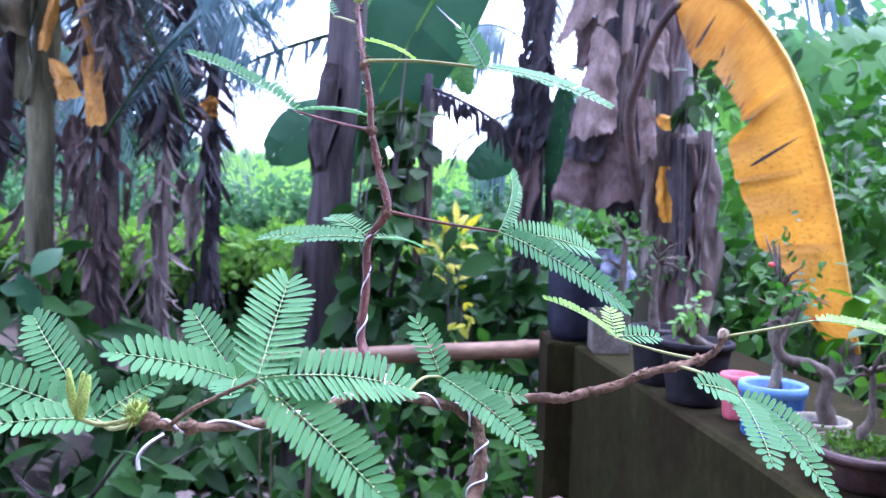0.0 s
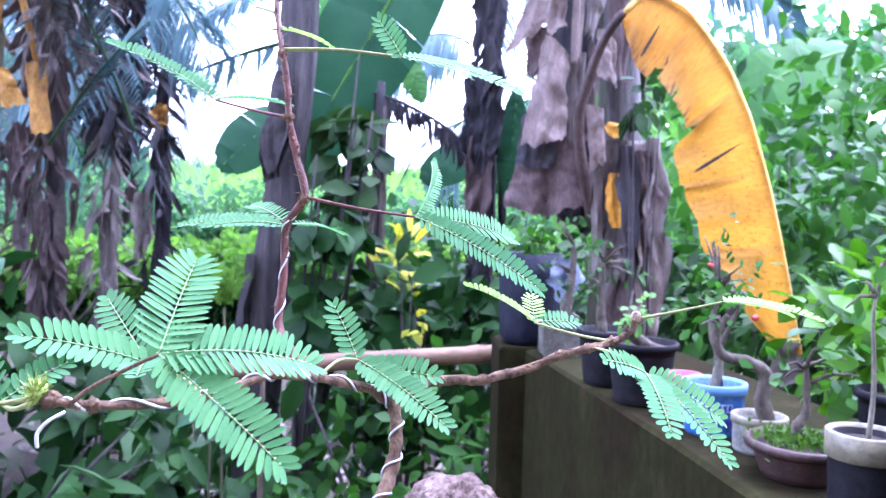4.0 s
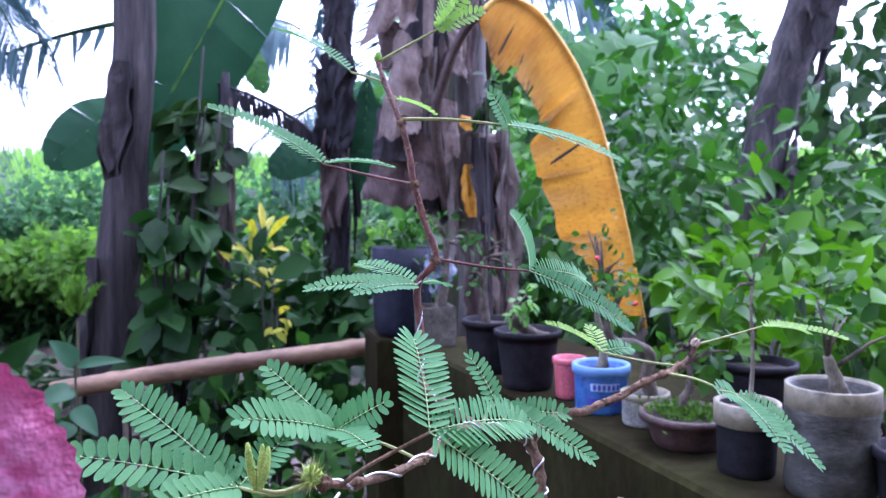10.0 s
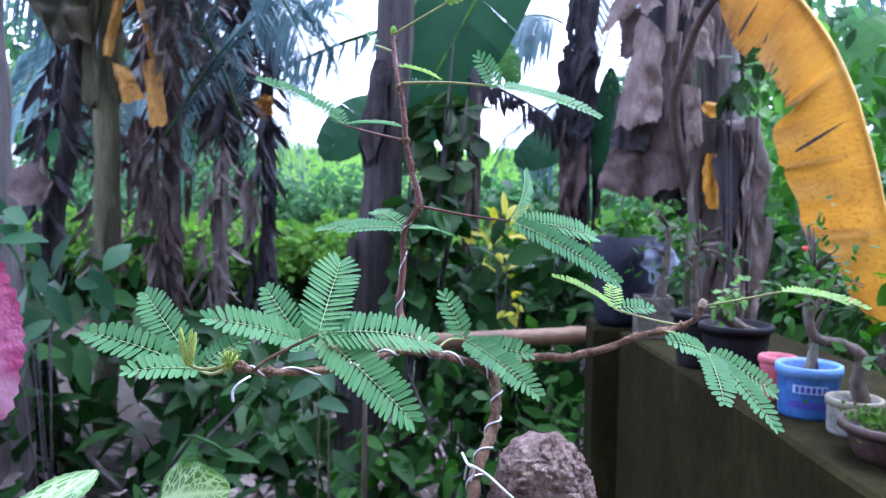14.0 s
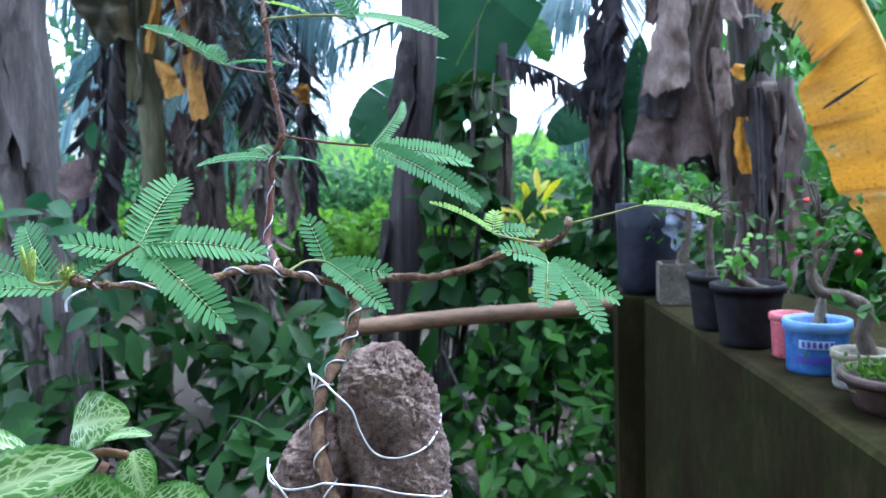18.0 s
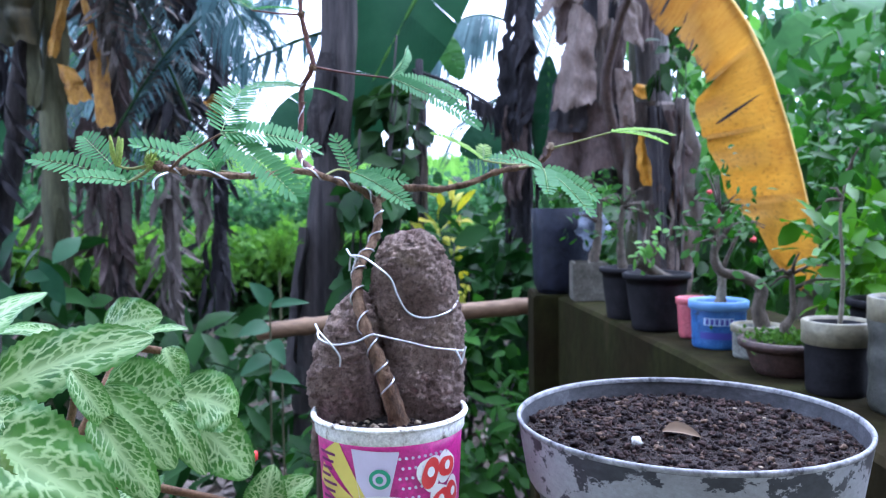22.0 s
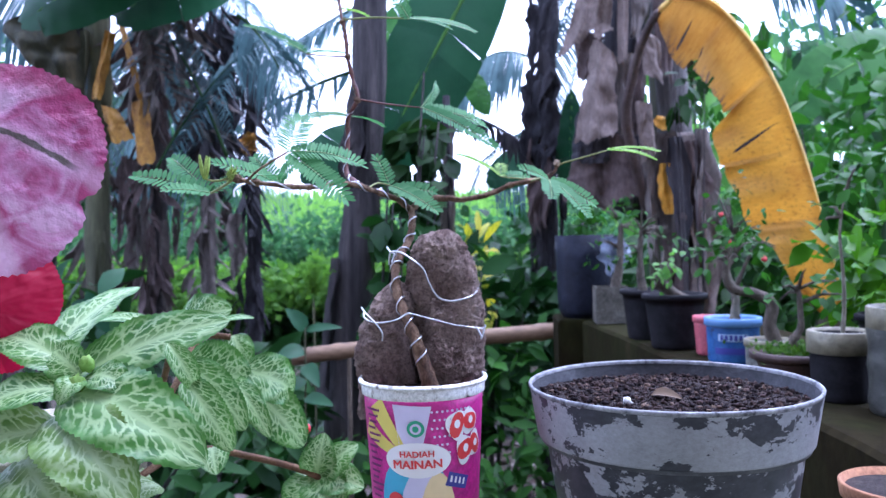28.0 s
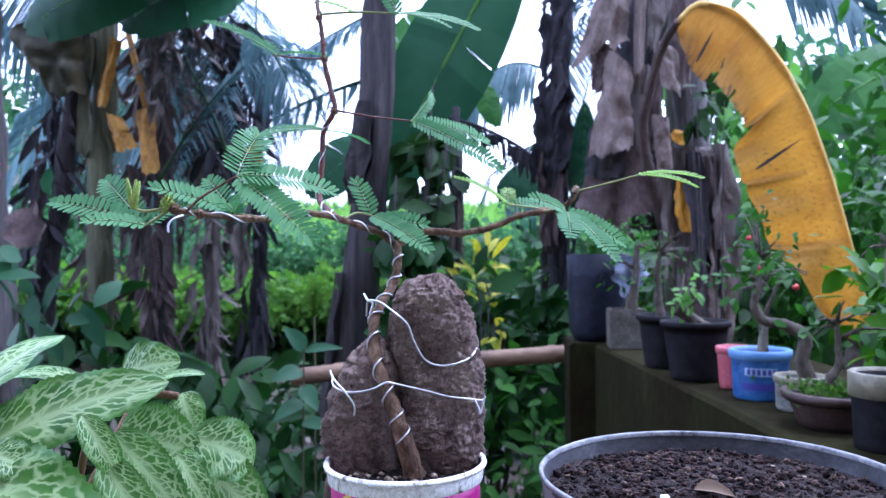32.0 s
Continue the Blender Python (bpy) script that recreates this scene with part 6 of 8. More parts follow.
# folded young leaf and the fuzzy bud
petiole([(-0.0195, 0.2450, 1.1050), (-0.028, 0.2438, 1.1035), (-0.0338, 0.2440, 1.1048)], 0.0006)
M["folded"] = surface("young_leaf_fold", [(0.3, (0.17, 0.29, 0.04)), (0.55, (0.33, 0.46, 0.08)), (0.75, (0.52, 0.60, 0.16))], 500.0, rough=0.6, fine=4, bumps=0.4, dist=0.0004)
for i, dx in enumerate((-0.0012, 0.0013, 0.0023)):
    fold = smooth([(-0.0338 + dx * 0.3, 0.2440, 1.1045), (-0.0341 + dx * 1.1, 0.2436 - 0.0006 * i, 1.1105), (-0.0343 + dx * 1.5, 0.2432, 1.1175 - 0.0007 * i)], 22)
    part("folded_pinna", Geo().tube(fold, [0.0003 + 0.00075 * math.sin(math.pi * min(1, k / 21 * 0.95 + 0.05)) ** 0.9 + 0.00014 * (k % 2) for k in range(22)], 8, True, 0.2), M["folded"], mim, "folded yellow-green young leaf")
c = Vector((-0.0195, 0.2445, 1.1065))
bud = part("flower_bud", Geo().blob(c, (0.0026, 0.0024, 0.0025), 0.6, 5, 3), M["folded"], mim, "fuzzy yellow-green bud")
bract_m = surface("brownish_bud_hair", [(0.3, (0.13, 0.10, 0.03)), (0.5, (0.27, 0.25, 0.06)), (0.7, (0.46, 0.45, 0.16))], 700.0, rough=0.7, fine=3, bumps=0.2, dist=0.0002)
for count, reach, broad, material, name in ((46, (0.0038, 0.0066), 0.00042, M["folded"], "bract"), (150, (0.0030, 0.0058), 0.00016, bract_m, "hair")):
    g = Geo()
    for i in range(count):
        d = (Vector(r6.normal(size=3)) + Vector((-0.25, -0.1, 0.25))).normalized()
        s = d.cross(Vector((0.3, 0.2, 1))).normalized() * broad
        lift = d.cross(s).normalized() * broad * 0.8
        m = c + d * reach[0] * 0.6
        g.add([c + d * 0.0014 - s * 0.6, c + d * 0.0014 + s * 0.6, m + s + lift, m - s + lift, c + d * r6.uniform(*reach) - lift], [(0, 1, 2, 3), (3, 2, 4)])
    tagged(part(name, g, material, bud), kind="stuff")
g = Geo()
c = Vector((0.1572, 0.339, 1.1165))
for i in range(110):
    d = Vector(r6.normal(size=3)).normalized()
    s = d.cross(Vector((0.3, 0.2, 1))).normalized() * 0.0003
    g.add([c + d * 0.0008 - s, c + d * 0.0008 + s, c + d * r6.uniform(0.002, 0.0038)], [(0, 1, 2)])
g.blob(c, (0.002, 0.002, 0.0022), 0.3, 3, 2)
part("leaf_bud", g, M["pebble"], mim, "pale scaly bud at the branch end")
# leaf above the fork
C0 = (0.0546, 0.3109, 1.1035)
petiole([(0.0440, 0.294, 1.1010), (0.049, 0.303, 1.1045), C0], 0.0005)
pinna(C0, (0.0460, 0.3156, 1.1210), 0.0125, (0.5, -0.85, 0.2), seed=15, single=True)
pinna(C0, (0.0847, 0.2926, 1.0859), 0.0140, (0.45, -0.75, 0.5), seed=16, single=True)
pinna((0.058, 0.308, 1.101), (0.0811, 0.3090, 1.0985), 0.0130, (0.2, -0.75, 0.65), seed=17, single=True)
# leaf on the leader to the right
D0 = (0.0730, 0.3240, 1.1520)
petiole([(0.0345, 0.3212, 1.1580), (0.053, 0.3225, 1.1545), D0], 0.0005, M["stem"])
pinna(D0, (0.1190, 0.3269, 1.1263), 0.0135, (0.45, -0.7, 0.55), seed=18)
pinna((0.076, 0.326, 1.1515), (0.1117, 0.3544, 1.1440), 0.0150, (0.2, -0.7, 0.7), seed=19)
pinna(D0, (0.0790, 0.3626, 1.1743), 0.0100, (0.9, -0.4, 0.1), close=0.7, seed=20)
# leaf below the right branch
E0 = (0.1490, 0.2980, 1.1030)
petiole([(0.1400, 0.3338, 1.1052), (0.145, 0.318, 1.1055), E0], 0.0005)
pinna(E0, (0.1684, 0.2758, 1.0808), 0.0125, (0.5, -0.7, 0.45), seed=21)
pinna(E0, (0.1747, 0.2989, 1.0883), 0.0125, (0.5, -0.7, 0.5), seed=22)
pinna(E0, (0.1330, 0.2872, 1.1090), 0.0110, (0.1, -0.7, 0.7), seed=23)
pinna(E0, (0.1486, 0.2698, 1.0909), 0.0120, (0.1, -0.8, 0.5), seed=24)
# leaf beyond the end bud
F0 = (0.1880, 0.3350, 1.1230)
petiole([(0.1572, 0.339, 1.1155), (0.172, 0.337, 1.1190), F0], 0.0005, M["greenstem"])
pinna(F0, (0.2150, 0.3150, 1.1190), 0.0090, (0.2, -0.35, 0.9), close=0.2, material=M["mimosa_young"], seed=25)
pinna(F0, (0.2190, 0.3420, 1.1170), 0.0090, (0.2, -0.35, 0.9), close=0.2, material=M["mimosa_young"], seed=26)
# leaf behind the right branch
G0 = (0.1218, 0.3585, 1.1108)
petiole([(0.1480, 0.3365, 1.1072), (0.136, 0.348, 1.1080), G0], 0.0005)
pinna(G0, (0.0935, 0.3547, 1.1255), 0.0080, (0.2, -0.3, 0.95), close=0.3, material=M["mimosa_young"], seed=27)
pinna(G0, (0.1400, 0.3662, 1.1102), 0.0110, (0.1, -0.6, 0.8), seed=28)
pinna(G0, (0.122, 0.372, 1.120), 0.0100, (0.1, -0.6, 0.8), material=M["mimosa_young"], seed=29)
# leaf on the leader above the wire
pinna((0.0265, 0.324, 1.1482), (-0.0120, 0.3346, 1.1465), 0.0120, (-0.05, -0.4, 0.9), seed=30)
pinna((0.0295, 0.326, 1.1482), (0.0458, 0.3476, 1.1444), 0.0100, (0.05, -0.3, 0.95), seed=31)
pinna((0.0275, 0.326, 1.1485), (0.010, 0.350, 1.1545), 0.0110, (0.0, -0.5, 0.85), seed=32)
pinna((0.0275, 0.322, 1.1480), (0.003, 0.312, 1.1470), 0.0100, (0.0, -0.4, 0.9), seed=33)
# upper leaves
I0 = (-0.0040, 0.3500, 1.1945)
petiole([(0.0280, 0.3272, 1.1858), (0.013, 0.338, 1.1895), I0], 0.0005, M["stem"])
pinna(I0, (-0.0467, 0.3554, 1.2160), 0.0110, (0.3, -0.5, 0.8), close=0.2, seed=34)
pinna(I0, (0.0244, 0.3515, 1.1932), 0.0080, (0, -0.2, 0.95), close=0.2, seed=35)
pinna(I0, (-0.022, 0.370, 1.207), 0.0110, (0, -0.5, 0.85), close=0.1, seed=36)
J0 = (0.0666, 0.3318, 1.2092)
petiole([(0.0240, 0.3338, 1.2110), (0.045, 0.332, 1.2110), J0], 0.0006)
pinna(J0, (0.1078, 0.3158, 1.1946), 0.0115, (0.35, -0.5, 0.75), seed=37)
pinna(J0, (0.0584, 0.3281, 1.2209), 0.0115, (0.3, -0.8, 0.3), seed=38)
pinna(J0, (0.092, 0.345, 1.205), 0.0105, (0.2, -0.5, 0.8), seed=39)
petiole([(0.0205, 0.344, 1.2260), (0.0130, 0.352, 1.2300), (0.0090, 0.358, 1.2320)], 0.0005)
pinna((0.0090, 0.358, 1.2320), (-0.0195, 0.3966, 1.2560), 0.0100, (0.3, -0.5, 0.8), close=0.2, seed=40)
pinna((0.0225, 0.338, 1.2190), (0.040, 0.345, 1.2145), 0.0070, (0, -0.3, 0.95), close=0.3, material=M["mimosa_young"], seed=41)
petiole([(0.0190, 0.350, 1.2355), (0.031, 0.3505, 1.2425), (0.0427, 0.3504, 1.2491)], 0.0005)
for i, q in enumerate([(0.056, 0.345, 1.266), (0.062, 0.352, 1.258), (0.050, 0.36, 1.266)]):
    pinna((0.0427, 0.3504, 1.2491), q, 0.0090, (0.3, -0.8, 0.3), close=0.3, material=M["mimosa_young"], seed=42 + i)
g = Geo().blob((0.0187, 0.351, 1.237), (0.0016, 0.0016, 0.0022), 0.4, 3, 2)
part("shoot_tip", g, M["mimosa_young"], mim)

# ---- training wire ----
wires = thing("training_wire", "silvery aluminium wire wound round branches and stone", "wire", at=(0.07, 0.26, 1.0))


def coil(path, u0, u1, turns, gap, name="coil", r=0.0005, base=0.0, material=None, slim=0.35):
    r *= 0.82
    pts = []
    n = int(turns * 14)
    for i in range(n + 1):
        f = i / n
        u = u0 + (u1 - u0) * f
        p = along(path, u)
        d = (along(path, min(1, u + 0.01)) - along(path, max(0, u - 0.01))).normalized()
        s = d.cross(Vector((0.2, 1, 0.1))).normalized()
        w = d.cross(s)
        a = 2 * math.pi * turns * f + base
        pts.append(p + (s * math.cos(a) + w * math.sin(a)) * (gap * (1 - slim * f)))
    part(name, Geo().tube(pts, r, 7), material or M["wire"], wires)


coil(TRUNK, 0.16, 0.97, 9.0, 0.0040, slim=0.44)
coil(LEFT, 0.02, 0.93, 7, 0.0020)
coil(UP, 0.02, 0.40, 4.6, 0.0018, r=0.00045)


coil(RIGHT, 0.25, 0.78, 7, 0.0017, r=0.00042, material=M["bark"])


def strand(pts, r=0.00046):
    part("strand", Geo().tube(smooth(pts, 60), r, 8), M["wire"], wires)


strand([(0.0575, 0.279, 1.0565), (0.0585, 0.276, 1.0625), (0.0605, 0.273, 1.0640), (0.066, 0.266, 1.0635), (0.072, 0.2615, 1.0600), (0.0785, 0.2600, 1.0545), (0.0815, 0.2592, 1.0470), (0.0860, 0.2590, 1.0395), (0.0920, 0.2595, 1.0370), (0.0985, 0.2605, 1.0375), (0.1045, 0.265, 1.0395), (0.1075, 0.274, 1.0430), (0.107, 0.285, 1.046)])
strand([(0.0455, 0.262, 1.0325), (0.0470, 0.2572, 1.0285), (0.0545, 0.2535, 1.0265), (0.0640, 0.2525, 1.0280), (0.0705, 0.2478, 1.0315), (0.0735, 0.2478, 1.0315), (0.0800, 0.2530, 1.0290), (0.0870, 0.2575, 1.0265), (0.0950, 0.2595, 1.0240), (0.1040, 0.2615, 1.0225), (0.1095, 0.2640, 1.0215), (0.111, 0.268, 1.022)])
strand([(0.0440, 0.264, 1.034), (0.0475, 0.2560, 1.0315), (0.0530, 0.2530, 1.0265), (0.0565, 0.2525, 1.0215), (0.0565, 0.2530, 1.0170)])
strand([(0.1065, 0.2615, 1.0225), (0.1085, 0.2600, 1.0185), (0.1088, 0.2605, 1.0165), (0.1100, 0.2620, 1.0200), (0.111, 0.263, 1.0235)], 0.0005)
strand([(0.0565, 0.279, 1.0665), (0.0590, 0.274, 1.0640), (0.0615, 0.2725, 1.0625), (0.0600, 0.2730, 1.0580)], 0.0005)
strand([(-0.0125, 0.2440, 1.1015), (-0.0150, 0.2405, 1.1000), (-0.0165, 0.2385, 1.0975), (-0.0160, 0.2375, 1.0945)], 0.0005)

# ---- large grey plant pot ----
POT = Vector((0.209, 0.268, WALL))


def peeling():
    m, nt, b = mat("peeling_grey_paint", 0.5, 0, 0.4)
    v = coords(nt, (1, 1, 1.5))
    big = noise_tex(nt, v, 46.0, 12, 0.68, 0.15)
    t = nt.nodes.new("ShaderNodeTexCoord")
    sep = nt.nodes.new("ShaderNodeSeparateXYZ")
    nt.links.new(t.outputs["Object"], sep.inputs[0])
    hz = node(nt, "ShaderNodeMapRange")
    nt.links.new(sep.outputs[2], hz.inputs[0])
    hz.inputs[1].default_value, hz.inputs[2].default_value = WALL, WALL + 0.106
    zone = ramp(nt, hz.outputs[0], [(0.0, (0.14, 0.14, 0.14)), (0.45, (0.125, 0.125, 0.125)), (0.69, (0.10, 0.10, 0.10)), (0.715, (0.10, 0.10, 0.10)), (0.74, (0.01, 0.01, 0.01)), (0.84, (0.0, 0.0, 0.0)), (0.92, (0.085, 0.085, 0.085)), (0.97, (0.09, 0.09, 0.09)), (1.0, (0.02, 0.02, 0.02))])
    ad = node(nt, "ShaderNodeMath")
    nt.links.new(big, ad.inputs[0]), nt.links.new(zone, ad.inputs[1])
    edge = ramp(nt, ad.outputs[0], [(0.575, (0, 0, 0)), (0.583, (1, 1, 1))])
    streak = noise_tex(nt, coords(nt, (1, 1, 0.6)), 22.0, 6, 0.6)
    paint = ramp(nt, streak, [(0.25, (0.21, 0.212, 0.23)), (0.5, (0.29, 0.295, 0.32)), (0.75, (0.37, 0.375, 0.405))])
    under = ramp(nt, noise_tex(nt, v, 80.0, 6), [(0.3, (0.012, 0.013, 0.02)), (0.7, (0.05, 0.05, 0.062))])
    dust = ramp(nt, noise_tex(nt, v, 300.0, 6, 0.8), [(0.35, (0.8, 0.78, 0.76)), (0.65, (1.1, 1.1, 1.1))])
    nt.links.new(mixc(nt, 1.0, mixc(nt, edge, paint, under), dust, "MULTIPLY"), b.inputs["Base Color"])
    bump(nt, b, edge, -0.5, 0.0008)
    return m


pot = thing("plant_pot", "large grey plastic plant pot with peeling paint, on the ledge", "plant pot", at=tuple(POT))
PZ = 0.106
paint_m = peeling()
part("body", Geo().lathe([(0.0, 0.0), (0.053, 0.0), (0.055, 0.003), (0.0662, PZ - 0.0300), (0.0668, PZ - 0.0285), (0.0700, PZ - 0.0280), (0.0708, PZ - 0.0268), (0.0747, PZ - 0.0024)], POT, 96, 0.004), paint_m, pot)
part("inner_wall", Geo().lathe([(0.0740, PZ - 0.0024), (0.0725, PZ - 0.010), (0.0690, PZ - 0.030), (0.0, PZ - 0.032)], POT, 96, 0.004), surface("bare_dark_plastic", [(0.3, (0.035, 0.035, 0.042)), (0.55, (0.075, 0.075, 0.085)), (0.75, (0.16, 0.16, 0.175))], 60.0, (1, 1, 1.6), rough=0.5, fine=6, bumps=0.2, dist=0.001), pot, "bare dark grey inside")
part("rim", Geo().lathe([(0.0746, PZ - 0.0023), (0.0752, PZ - 0.0016), (0.0753, PZ - 0.0006), (0.0748, PZ), (0.0740, PZ), (0.0734, PZ - 0.0007), (0.0733, PZ - 0.0023)], POT, 96, 0.006), surface("scuffed_grey_rim", [(0.36, (0.04, 0.04, 0.05)), (0.46, (0.22, 0.22, 0.235)), (0.7, (0.40, 0.40, 0.42))], 90.0, rough=0.5, fine=6, bumps=0.3, dist=0.001), pot, "thin scuffed grey rim")
ps = thing("pot_soil", "dark crumbly potting soil in the large pot", "soil", at=(POT.x, POT.y, WALL + 0.09))
g = Geo()
verts, faces = [], []
n = 90
for i in range(n + 1):
    for k in range(120):
        a, q = 2 * math.pi * k / 120, 0.0722 * i / n
        p = Vector((q * math.cos(a), q * math.sin(a), 0))
        h = 0.0018 * noise.noise(p * 60) + 0.0013 * noise.noise(p * 200) + 0.0009 * noise.noise(p * 480)
        verts.append(POT + p + Vector((0, 0, PZ - 0.0095 + h)))
for i in range(n):
    for k in range(120):
        faces.append((i * 120 + k, i * 120 + (k + 1) % 120, (i + 1) * 120 + (k + 1) % 120, (i + 1) * 120 + k))
part("surface", g.add(verts, faces), M["soil"], ps)
g, g2 = Geo(), Geo()
for i in range(6500):
    a, q = r5.uniform(0, 2 * math.pi), 0.071 * math.sqrt(r5.uniform(0, 1))
    s = 0.00025 + 0.0014 * r5.uniform(0, 1) ** 5
    p = POT + Vector((q * math.cos(a), q * math.sin(a), PZ - 0.0088 + s * 0.3))
    (g2 if i % 160 == 0 else g).blob(p, (s, s * r5.uniform(0.6, 1), s * r5.uniform(0.45, 0.95)), 1.1, 1.9, 1 if s < 0.0012 else 2, i)
tagged(part("crumb", g, M["crumb"], ps), kind="stuff")
tagged(part("grit", g2, M["pebble"], ps), kind="stuff")
chip = thing("wood_chip", "small pale chip lying on the soil", "chip", at=(0.183, 0.250, 0.9825))
part("chip", Geo().box((0.1815, 0.2485, 0.9822), (0.1850, 0.2520, 0.9862), 0.0004).blob((0.184, 0.2515, 0.9832), (0.0026, 0.0012, 0.0012), 0.3, 3, 2), white, chip)
chip = thing("leaf_scrap", "yellow-brown dry leaf scrap lying on the soil", "leaf scrap", at=(0.207, 0.262, 0.983))
part("scrap", Geo().blade((0.1985, 0.268, 0.9835), (0.213, 0.2575, 0.9835), 0.0085, (0, -0.4, 0.9), 0.08, 0.5, 8), plain("ochre_scrap", (0.085, 0.048, 0.018), 0.7, var=0.4), chip)

# ---- small clay pot at the side ----
clay = thing("clay_pot", "small terracotta pot with a little soil", "plant pot", at=(0.345, 0.30, WALL))
part("body", Geo().lathe([(0.0, 0), (0.024, 0), (0.031, 0.03), (0.033, 0.032), (0.034, 0.040), (0.0325, 0.041), (0.030, 0.036), (0.0, 0.035)], (0.345, 0.30, WALL), 40), surface("terracotta", [(0.3, (0.28, 0.12, 0.06)), (0.7, (0.45, 0.22, 0.11))], 60.0, rough=0.8), clay)
part("soil", Geo().lathe([(0.0, 0.037), (0.015, 0.038), (0.0305, 0.0365)], (0.345, 0.30, WALL), 30, 0.05), M["soil"], clay)

# ---- plant with white-veined leaves, in a pale pot ----
def veined(name, dark, light, vein):
    """Netted leaf: pale midrib, slanting side veins and a fine net between them."""
    m, nt, b = mat(name, 0.42, 0, 0.45)
    t = nt.nodes.new("ShaderNodeTexCoord")
    sep = nt.nodes.new("ShaderNodeSeparateXYZ")
    nt.links.new(t.outputs["UV"], sep.inputs[0])
    ab = node(nt, "ShaderNodeMath")
    ab.operation = "ABSOLUTE"
    nt.links.new(sep.outputs[1], ab.inputs[0])
    sl = node(nt, "ShaderNodeMath")
    sl.operation = "MULTIPLY_ADD"
    nt.links.new(ab.outputs[0], sl.inputs[0])
    sl.inputs[1].default_value = -0.2
    nt.links.new(sep.outputs[0], sl.inputs[2])
    wob = noise_tex(nt, t.outputs["UV"], 6.0, 3)
    ad = node(nt, "ShaderNodeMath")
    ad.operation = "MULTIPLY_ADD"
    nt.links.new(wob, ad.inputs[0])
    ad.inputs[1].default_value = 0.07
    nt.links.new(sl.outputs[0], ad.inputs[2])
    cmb = nt.nodes.new("ShaderNodeCombineXYZ")
    nt.links.new(ad.outputs[0], cmb.inputs[0]), nt.links.new(sep.outputs[1], cmb.inputs[1])
    mp = nt.nodes.new("ShaderNodeMapping")
    mp.inputs["Scale"].default_value = (12.5, 3.0, 1)
    nt.links.new(cmb.outputs[0], mp.inputs[0])
    vo = node(nt, "ShaderNodeTexVoronoi", Scale=1.0)
    vo.feature = "DISTANCE_TO_EDGE"
    nt.links.new(mp.outputs[0], vo.inputs["Vector"])
    fade = ramp(nt, ab.outputs[0], [(0.0, (1, 1, 1)), (0.55, (0.85, 0.85, 0.85)), (0.8, (0.45, 0.45, 0.45)), (0.95, (0.05, 0.05, 0.05))])
    cells = ramp(nt, vo.outputs["Distance"], [(0.04, (0.9, 0.9, 0.9)), (0.10, (0.5, 0.5, 0.5)), (0.17, (0, 0, 0))])
    side = mixc(nt, 1.0, cells, fade, "MULTIPLY")
    mid = ramp(nt, ab.outputs[0], [(0.02, (0.9, 0.9, 0.9)), (0.10, (0.5, 0.5, 0.5)), (0.30, (0.1, 0.1, 0.1)), (0.45, (0, 0, 0))])
    lines = mixc(nt, 1.0, side, mid, "LIGHTEN")
    g = nt.nodes.new("ShaderNodeNewGeometry")
    n1 = noise_tex(nt, t.outputs["Object"], 60.0, 4)
    base = mixc(nt, ramp(nt, n1, [(0.35, (0, 0, 0)), (0.65, (1, 1, 1))]), dark, light)
    col = mixc(nt, lines, base, vein)
    sp = ramp(nt, noise_tex(nt, t.outputs["Object"], 45.0, 5, 0.7), [(0.74, (0, 0, 0)), (0.78, (1, 1, 1))])
    col = mixc(nt, sp, col, (0.16, 0.08, 0.04))
    nt.links.new(col, b.inputs["Base Color"])
    hgt = mixc(nt, 1.0, lines, (-1.0, -1.0, -1.0), "MULTIPLY")
    bump(nt, b, hgt, 0.9, 0.0022)
    tr = nt.nodes.new("ShaderNodeBsdfTranslucent")
    nt.links.new(col, tr.inputs[0])
    sh = node(nt, "ShaderNodeMixShader", Fac=0.3)
    nt.links.new(b.outputs[0], sh.inputs[1]), nt.links.new(tr.outputs[0], sh.inputs[2])
    nt.links.new(sh.outputs[0], nt.nodes["Material Output"].inputs[0])
    return m


M["net"] = veined("white_netted_leaf", (0.035, 0.125, 0.013), (0.085, 0.225, 0.028), (0.42, 0.57, 0.26))
M["net_old"] = veined("old_netted_leaf", (0.07, 0.16, 0.02), (0.16, 0.26, 0.05), (0.42, 0.52, 0.28))
M["brownstem"] = surface("brown_creeping_stem", [(0.3, (0.12, 0.06, 0.03)), (0.7, (0.26, 0.14, 0.07))], 120.0, rough=0.7)
epi = thing("netted_leaf_plant", "creeping plant with toothed green leaves netted in white", "potted plant", at=(-0.11, 0.27, 0.96))


def netleaf(base, tip, width, up=(0.0, -0.45, 0.9), sag=0.12, fold=0.22, old=False, cup=0.05, seed=0, shape=1.3):
    part("leaf", Geo().blade(base, tip, width * 0.98, up, sag * 1.7, fold, 44, 1.12, 0.032, cup, 6, 0.03, seed, 0.52, True), M["net_old" if old else "net"], epi)


netleaf((-0.123, 0.245, 1.010), (-0.098, 0.300, 1.046), 0.036, (-0.3, -0.75, 0.55), 0.05, seed=1)
netleaf((-0.112, 0.255, 1.000), (-0.034, 0.276, 1.027), 0.036, (0.1, -0.75, 0.65), 0.05, seed=2)
netleaf((-0.087, 0.335, 1.020), (-0.050, 0.326, 1.029), 0.031, (0.0, -0.85, 0.5), 0.05, seed=3)
netleaf((-0.060, 0.320, 1.020), (-0.032, 0.3135, 1.0245), 0.009, (0.0, -0.4, 0.9), 0.05, seed=4)
netleaf((-0.067, 0.292, 0.999), (-0.032, 0.306, 0.987), 0.038, (0.2, -0.93, 0.25), 0.10, seed=5)
